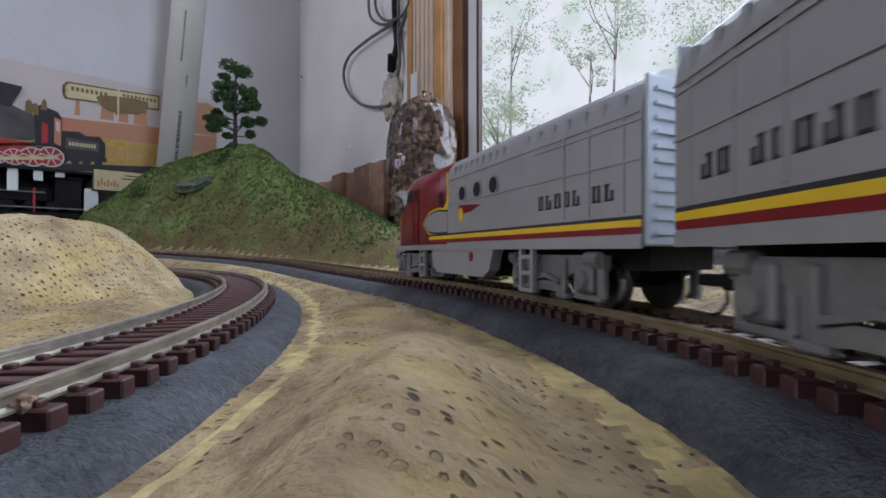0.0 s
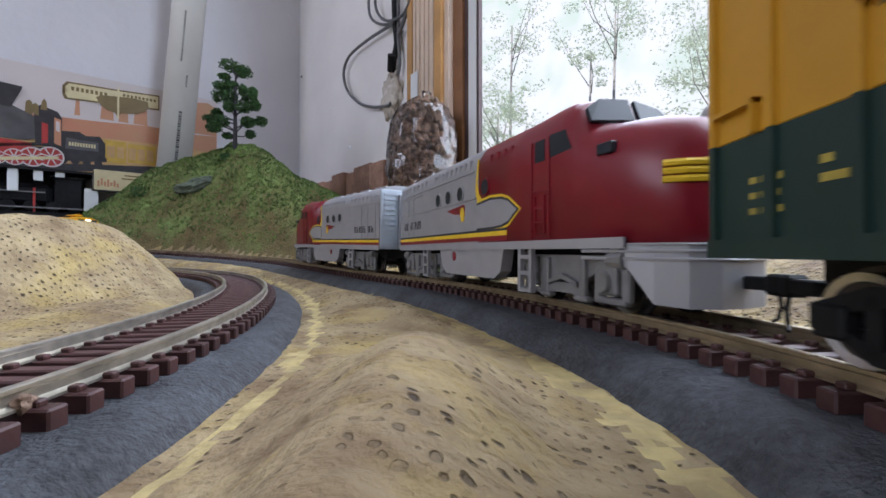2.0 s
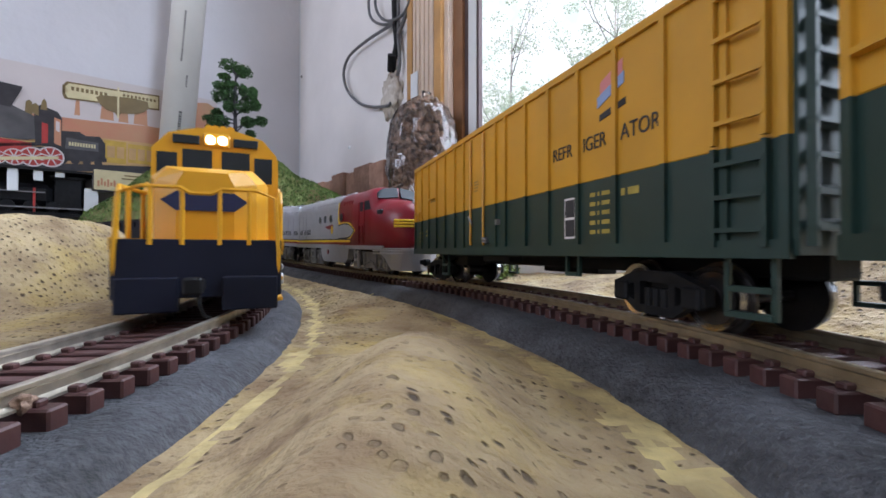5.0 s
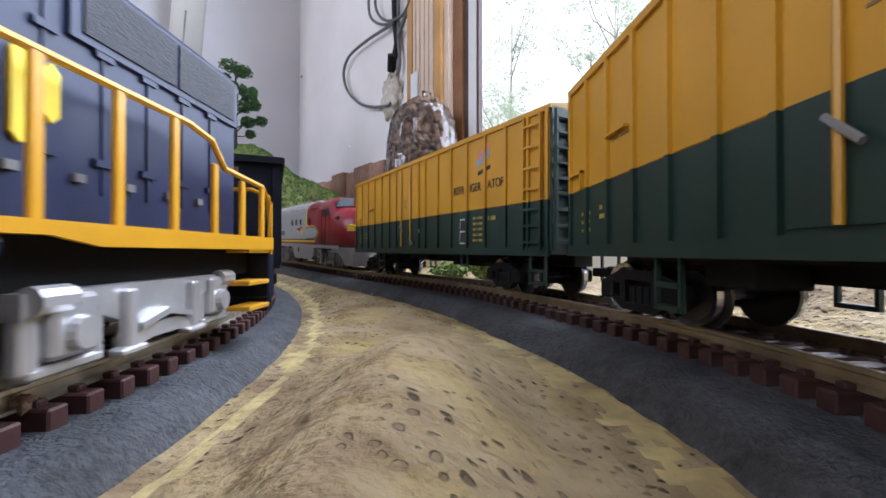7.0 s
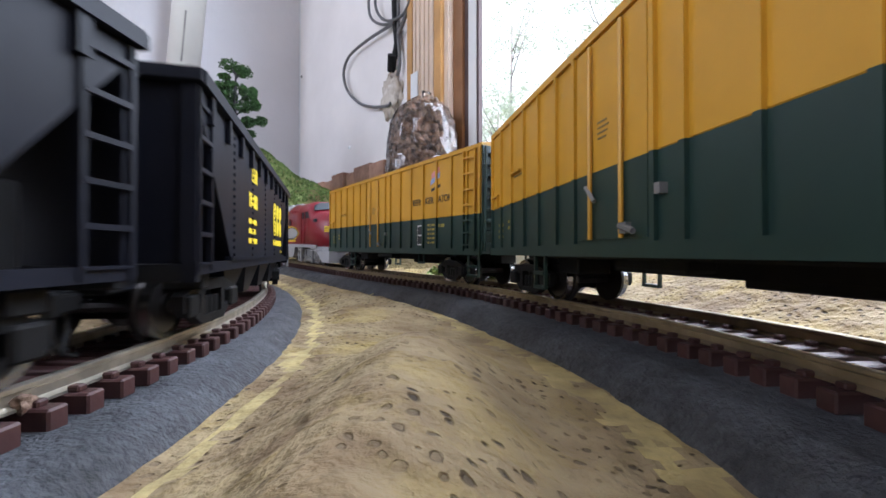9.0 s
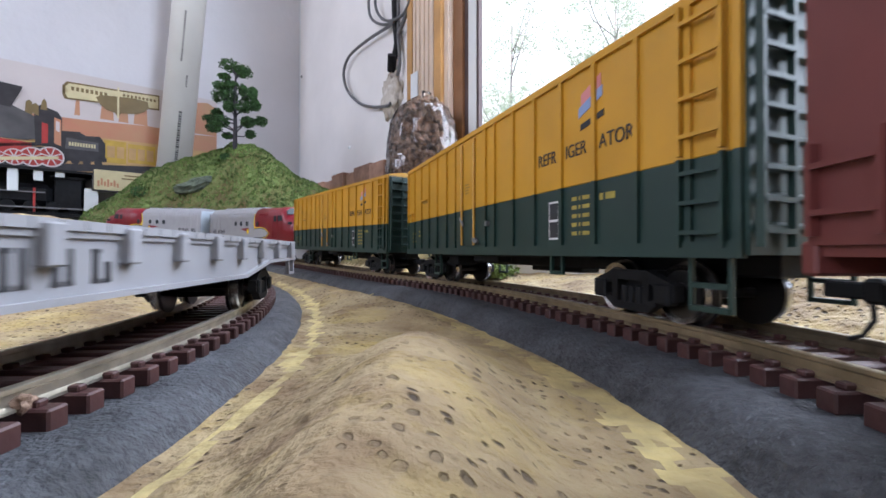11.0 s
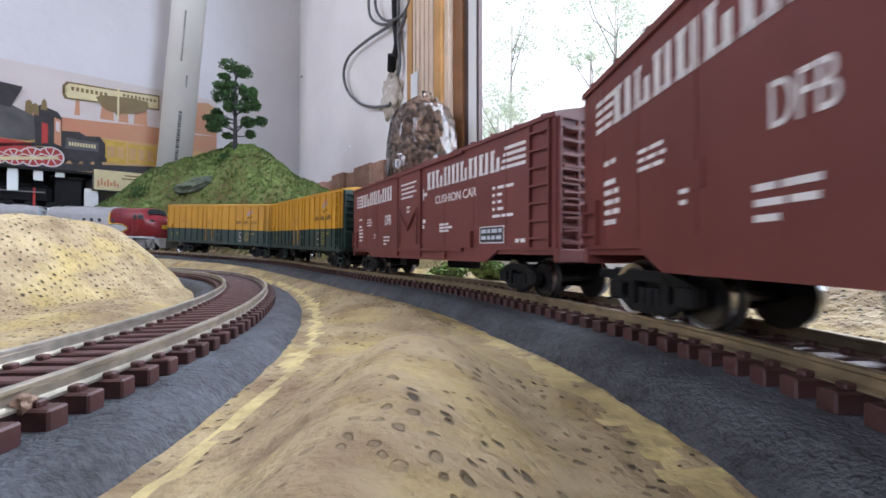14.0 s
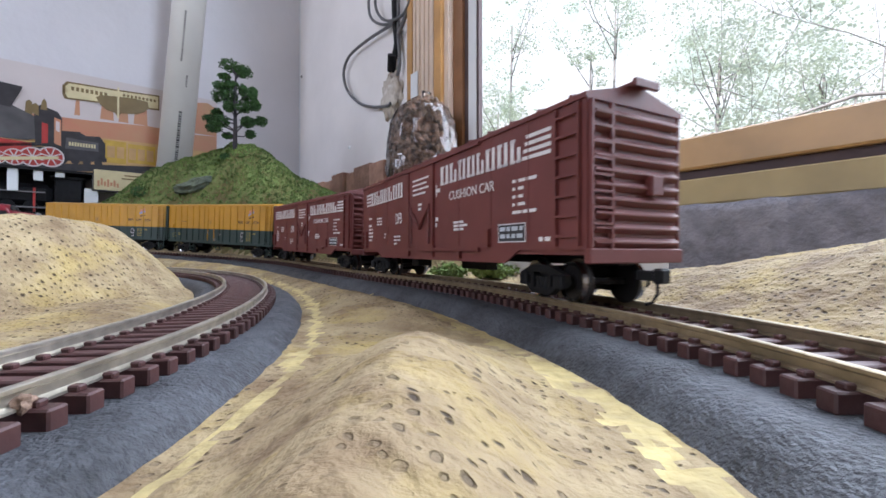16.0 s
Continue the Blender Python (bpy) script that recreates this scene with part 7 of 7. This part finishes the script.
# ---- open hopper ----
def hopper():
    car = empty("hopper_car", Matrix(), "black open-top coal hopper with yellow markings", "freight car", "black coal hoppers")
    hl, hw, zb, zt = 67.0, 16.6, 16.0, 40.4
    for sg in (1, -1):
        bm = bmesh.new()
        prism(bm, [(-hl + 1, zt), (hl - 1, zt), (hl - 1, 38.0), (44.5, zb), (-44.5, zb), (-hl + 1, 38.0)], sg * (hw - 1.0), sg * hw)
        part("side_sheet", bm, M_HOP, car)
    for d in (1, -1):
        bm = bmesh.new()
        a = [bm.verts.new((d * x, yy, z)) for x, yy, z in ((hl - 1, -hw + 0.5, 38), (hl - 1, hw - 0.5, 38), (40, hw - 0.5, 12), (40, -hw + 0.5, 12))]
        f = bm.faces.new(a)
        bmesh.ops.solidify(bm, geom=bm.faces[:], thickness=0.8)
        part("slope_sheet", bm, M_HOP, car)
    for d in (1, -1):
        boxes("end_sheet", [(min(d * (hl - 1.6), d * (hl - 0.6)), max(d * (hl - 1.6), d * (hl - 0.6)), -hw, hw, 14, zt)], M_HOP, car)
        boxes("end_post", [(min(d * (hl - 2), d * hl), max(d * (hl - 2), d * hl), yy - 1.1, yy + 1.1, 11, zt) for yy in (-hw + 1.1, hw - 1.1)] + [(min(d * (hl - 9), d * (hl - 8)), max(d * (hl - 9), d * (hl - 8)), -5, 5, 12, 33)], M_HOP, car)
        coupler(car, d * hl, d)
        fine = bmesh.new()
        for z, ws in ((40.5, (2, 1.2, 2)), (37.4, (1.6, 1.6, 1.6, 1.6, 1.6))):
            yy = -sum(ws) / 2 - 1.5
            for w in ws:
                box(fine, min(d * (hl - 0.7), d * (hl - 0.5)), max(d * (hl - 0.7), d * (hl - 0.5)), yy, yy + w, z, z + 1.3)
                yy += w + 0.6
        part("small_print", fine, M_OLIVE, car)
    side_boxes("top_chord", [(-hl, hl, zt - 0.6, zt + 1.4)], hw - 0.2, 1.6, M_HOP, car)
    boxes("top_chord", [(hl - 1.2, hl + 1.0, -hw - 1, hw + 1, zt - 0.4, zt + 1.4), (-hl - 1.0, -hl + 1.2, -hw - 1, hw + 1, zt - 0.4, zt + 1.4)], M_HOP, car)
    side_boxes("gusset", [(-60 + 12 * k, -58.4 + 12 * k, zt - 4.6, zt - 0.4) for k in range(11)], hw, 1.0, M_HOP, car)
    for x in (-42, -21, 0, 21, 42):
        side_boxes("rivet_seam", [(x - 0.3, x + 0.3, zb + 0.4 + 1.35 * k, zb + 1.0 + 1.35 * k) for k in range(17)], hw, 0.3, M_HOP, car)
    side_boxes("side_sill", [(-hl, hl, 12.2, 15.6)], hw - 1.0, 1.2, M_HOP, car)
    side_boxes("sill_lip", [(-46, 46, 15.6, 16.4)], hw - 0.6, 1.2, M_HOP, car)
    boxes("underframe", [(-hl + 1, hl - 1, -4, 4, 9.0, 13), (-hl, -hl + 3, -16.6, 16.6, 11, 15.5), (hl - 3, hl, -16.6, 16.6, 11, 15.5), (-58, -54, -15, 15, 9, 12), (54, 58, -15, 15, 9, 12), (-60, -57, 3, 9, 15, 24), (57, 60, -9, -3, 15, 24)], M_CHAR, car, bevel=0.3)
    for x in (-33, -11, 11, 33):
        bm = bmesh.new()
        loft(bm, [[(x - 10, -15, 13), (x + 10, -15, 13), (x + 10, 15, 13), (x - 10, 15, 13)], [(x - 3.4, -13, 4.2), (x + 3.4, -13, 4.2), (x + 3.4, 13, 4.2), (x - 3.4, 13, 4.2)]])
        part("discharge_bay", bm, M_HOP, car)
    ladder("ladder", car, hl - 7.4, hl - 0.8, 13, 39.6, 6, hw - 0.6, M_HOP)
    ladder("ladder", car, -hl + 0.8, -hl + 7.4, 13, 39.6, 6, hw - 0.6, M_HOP)
    # markings
    for x0, x1 in ((-25.4, -19.0), (-33.0, -27.4), (-41.0, -35.2)):
        side_shape("emblem", [(x0, 23.6), (x0 + 1.2, 22.6), (x1 - 1.2, 22.6), (x1, 23.6), (x1, 31.6), (x1 - 1.2, 32.8), (x0 + 1.2, 32.8), (x0, 31.6)], hw, 0.12, M_LYEL, car)
        side_shape("emblem_slot", [(x0 - 0.2, 27.2), (x0 + 3.0, 27.2), (x0 + 3.0, 28.6), (x0 - 0.2, 28.6)], hw, 0.18, M_HOP, car)
    side_boxes("emblem_bar", [(-41.4, -18.6, 19.4, 21.2)], hw, 0.12, M_LYEL, car)
    letter_bars(22, 33.4, 3.4, [2.4, 1.6, 2.6], 0.6, hw, M_LYEL, car, "small_marking", 0.36)
    fine_print(25.4, 30.6, [(1.2, 1.6, 1, 1, 1.6, 1.6)], hw, M_LYEL, car, 3.2)
    fine_print(26, 24.8, [(3.6, 0.4, 5.6), (4.4, 0.4, 3.6), (3.8, 0.4, 6.4)], hw, M_LYEL, car, 1.2, 2.2)
    fine_print(-38, 18.0, [(3, 2.4)], hw, M_LYEL, car, 0.9)
    for x in (-47, 47):
        freight_truck(car, x)
    return car


# ---- flat car ----
def flat_car():
    car = empty("flat_car", Matrix(), "light grey empty flat car with stake pockets", "freight car")
    hl, hw = 75.0, 16.6
    bm = bmesh.new()
    n = 42
    for k in range(n):
        x = -hl + 2 * hl * k / n
        box(bm, x + 0.12, x + 2 * hl / n - 0.12, -hw, hw, 16.6, 17.8)
    part("deck", bm, M_GREY, car, "light grey planked deck")
    boxes("deck_core", [(-hl, hl, -hw + 0.4, hw - 0.4, 15.8, 16.7)], M_GREY, car)
    for sg in (1, -1):
        bm = bmesh.new()
        prism(bm, [(-hl, 12.8), (-50, 12.2), (-34, 9.2), (34, 9.2), (50, 12.2), (hl, 12.8), (hl, 16.6), (-hl, 16.6)], sg * 14.6, sg * 15.8)
        prism(bm, [(-hl, 12.0), (-50, 11.4), (-34, 8.4), (34, 8.4), (50, 11.4), (hl, 12.0), (hl, 12.8), (50, 12.2), (34, 9.2), (-34, 9.2), (-50, 12.2), (-hl, 12.8)], sg * 14.6, sg * 16.8)
        part("side_sill", bm, M_GREY, car)
        for k in range(12):
            x = -70 + k * 12.73
            bm = bmesh.new()
            box(bm, x - 1.3, x + 1.3, min(sg * 15.6, sg * 17.3), max(sg * 15.6, sg * 17.3), 12.6, 17.4, 0.25)
            part("stake_pocket", bm, M_GREY, car)
    letter_bars(36, 10.4, 4.2, [3.2, 3.4, 3.2, 3.2, 3.4], 2.6, 15.8, M_INK, car)
    for d in (1, -1):
        boxes("end_sill", [(min(d * (hl - 2), d * hl), max(d * (hl - 2), d * hl), -hw, hw, 11.4, 17.6)], M_GREY, car, bevel=0.3)
        for sg in (1, -1):
            boxes("step", [(min(d * (hl - 7), d * (hl - 1)), max(d * (hl - 7), d * (hl - 1)), sg * 16 - 0.6, sg * 16 + 0.6, 7.4, 8.2), (min(d * (hl - 7), d * (hl - 6)), max(d * (hl - 7), d * (hl - 6)), sg * 16 - 0.5, sg * 16 + 0.5, 7.6, 13), (min(d * (hl - 2), d * (hl - 1)), max(d * (hl - 2), d * (hl - 1)), sg * 16 - 0.5, sg * 16 + 0.5, 7.6, 13)], M_GREY, car)
        coupler(car, d * hl, d)
    boxes("underframe", [(-hl + 2, hl - 2, -4, 4, 8.4, 15.9), (-55, -51, -14, 14, 9.4, 15.9), (51, 55, -14, 14, 9.4, 15.9), (-8, 10, 5, 12, 8, 15.9)], M_CHAR, car)
    for x in (-53, 53):
        freight_truck(car, x)
    return car


def trucks_of(car, flip):
    return [(c, (-1 if flip else 1) * c.location.x / MM) for c in car.children if c.name.startswith("truck")]


def enlist(train, car, mid, half, flip=False):
    train.append((car, mid, half, flip, trucks_of(car, flip)))


lead = restand(cab_diesel(), (0, 11, 44, 50), (0, 14.2, 50.2, 56))
enlist(RIGHT_TRAIN, lead, 459, 51)
enlist(RIGHT_TRAIN, copy_thing(lead, Matrix()), 278, 51, True)
rf = restand(reefer(), (0, 3, 9, 22.8, 46.6, 56), (0, 3.6, 12.0, 27.6, 53.2, 62.6))
enlist(RIGHT_TRAIN, rf, 97, 60)
enlist(RIGHT_TRAIN, copy_thing(rf, Matrix()), -85, 60)
bx = restand(boxcar(), (0, 8, 11.6, 47, 57), (0, 9.6, 13.5, 49.3, 59.6))
enlist(RIGHT_TRAIN, bx, -274, 69)
enlist(RIGHT_TRAIN, copy_thing(bx, Matrix()), -467, 69)
enlist(LEFT_TRAIN, restand(road_switcher(), (0, 10, 12.6, 15.0, 17.4, 47, 49.4, 60), (0, 10.4, 14.8, 15.9, 17.2, 46.6, 49.2, 60)), 95, 57)
hp = restand(hopper(), (0, 12.2, 15.6, 16.4, 40.4, 50), (0, 10.8, 12.6, 13.4, 40.0, 49.6), 0.92)
enlist(LEFT_TRAIN, hp, -82, 47)
enlist(LEFT_TRAIN, copy_thing(hp, Matrix()), -221, 47)
enlist(LEFT_TRAIN, flat_car(), -378, 53)
motions()
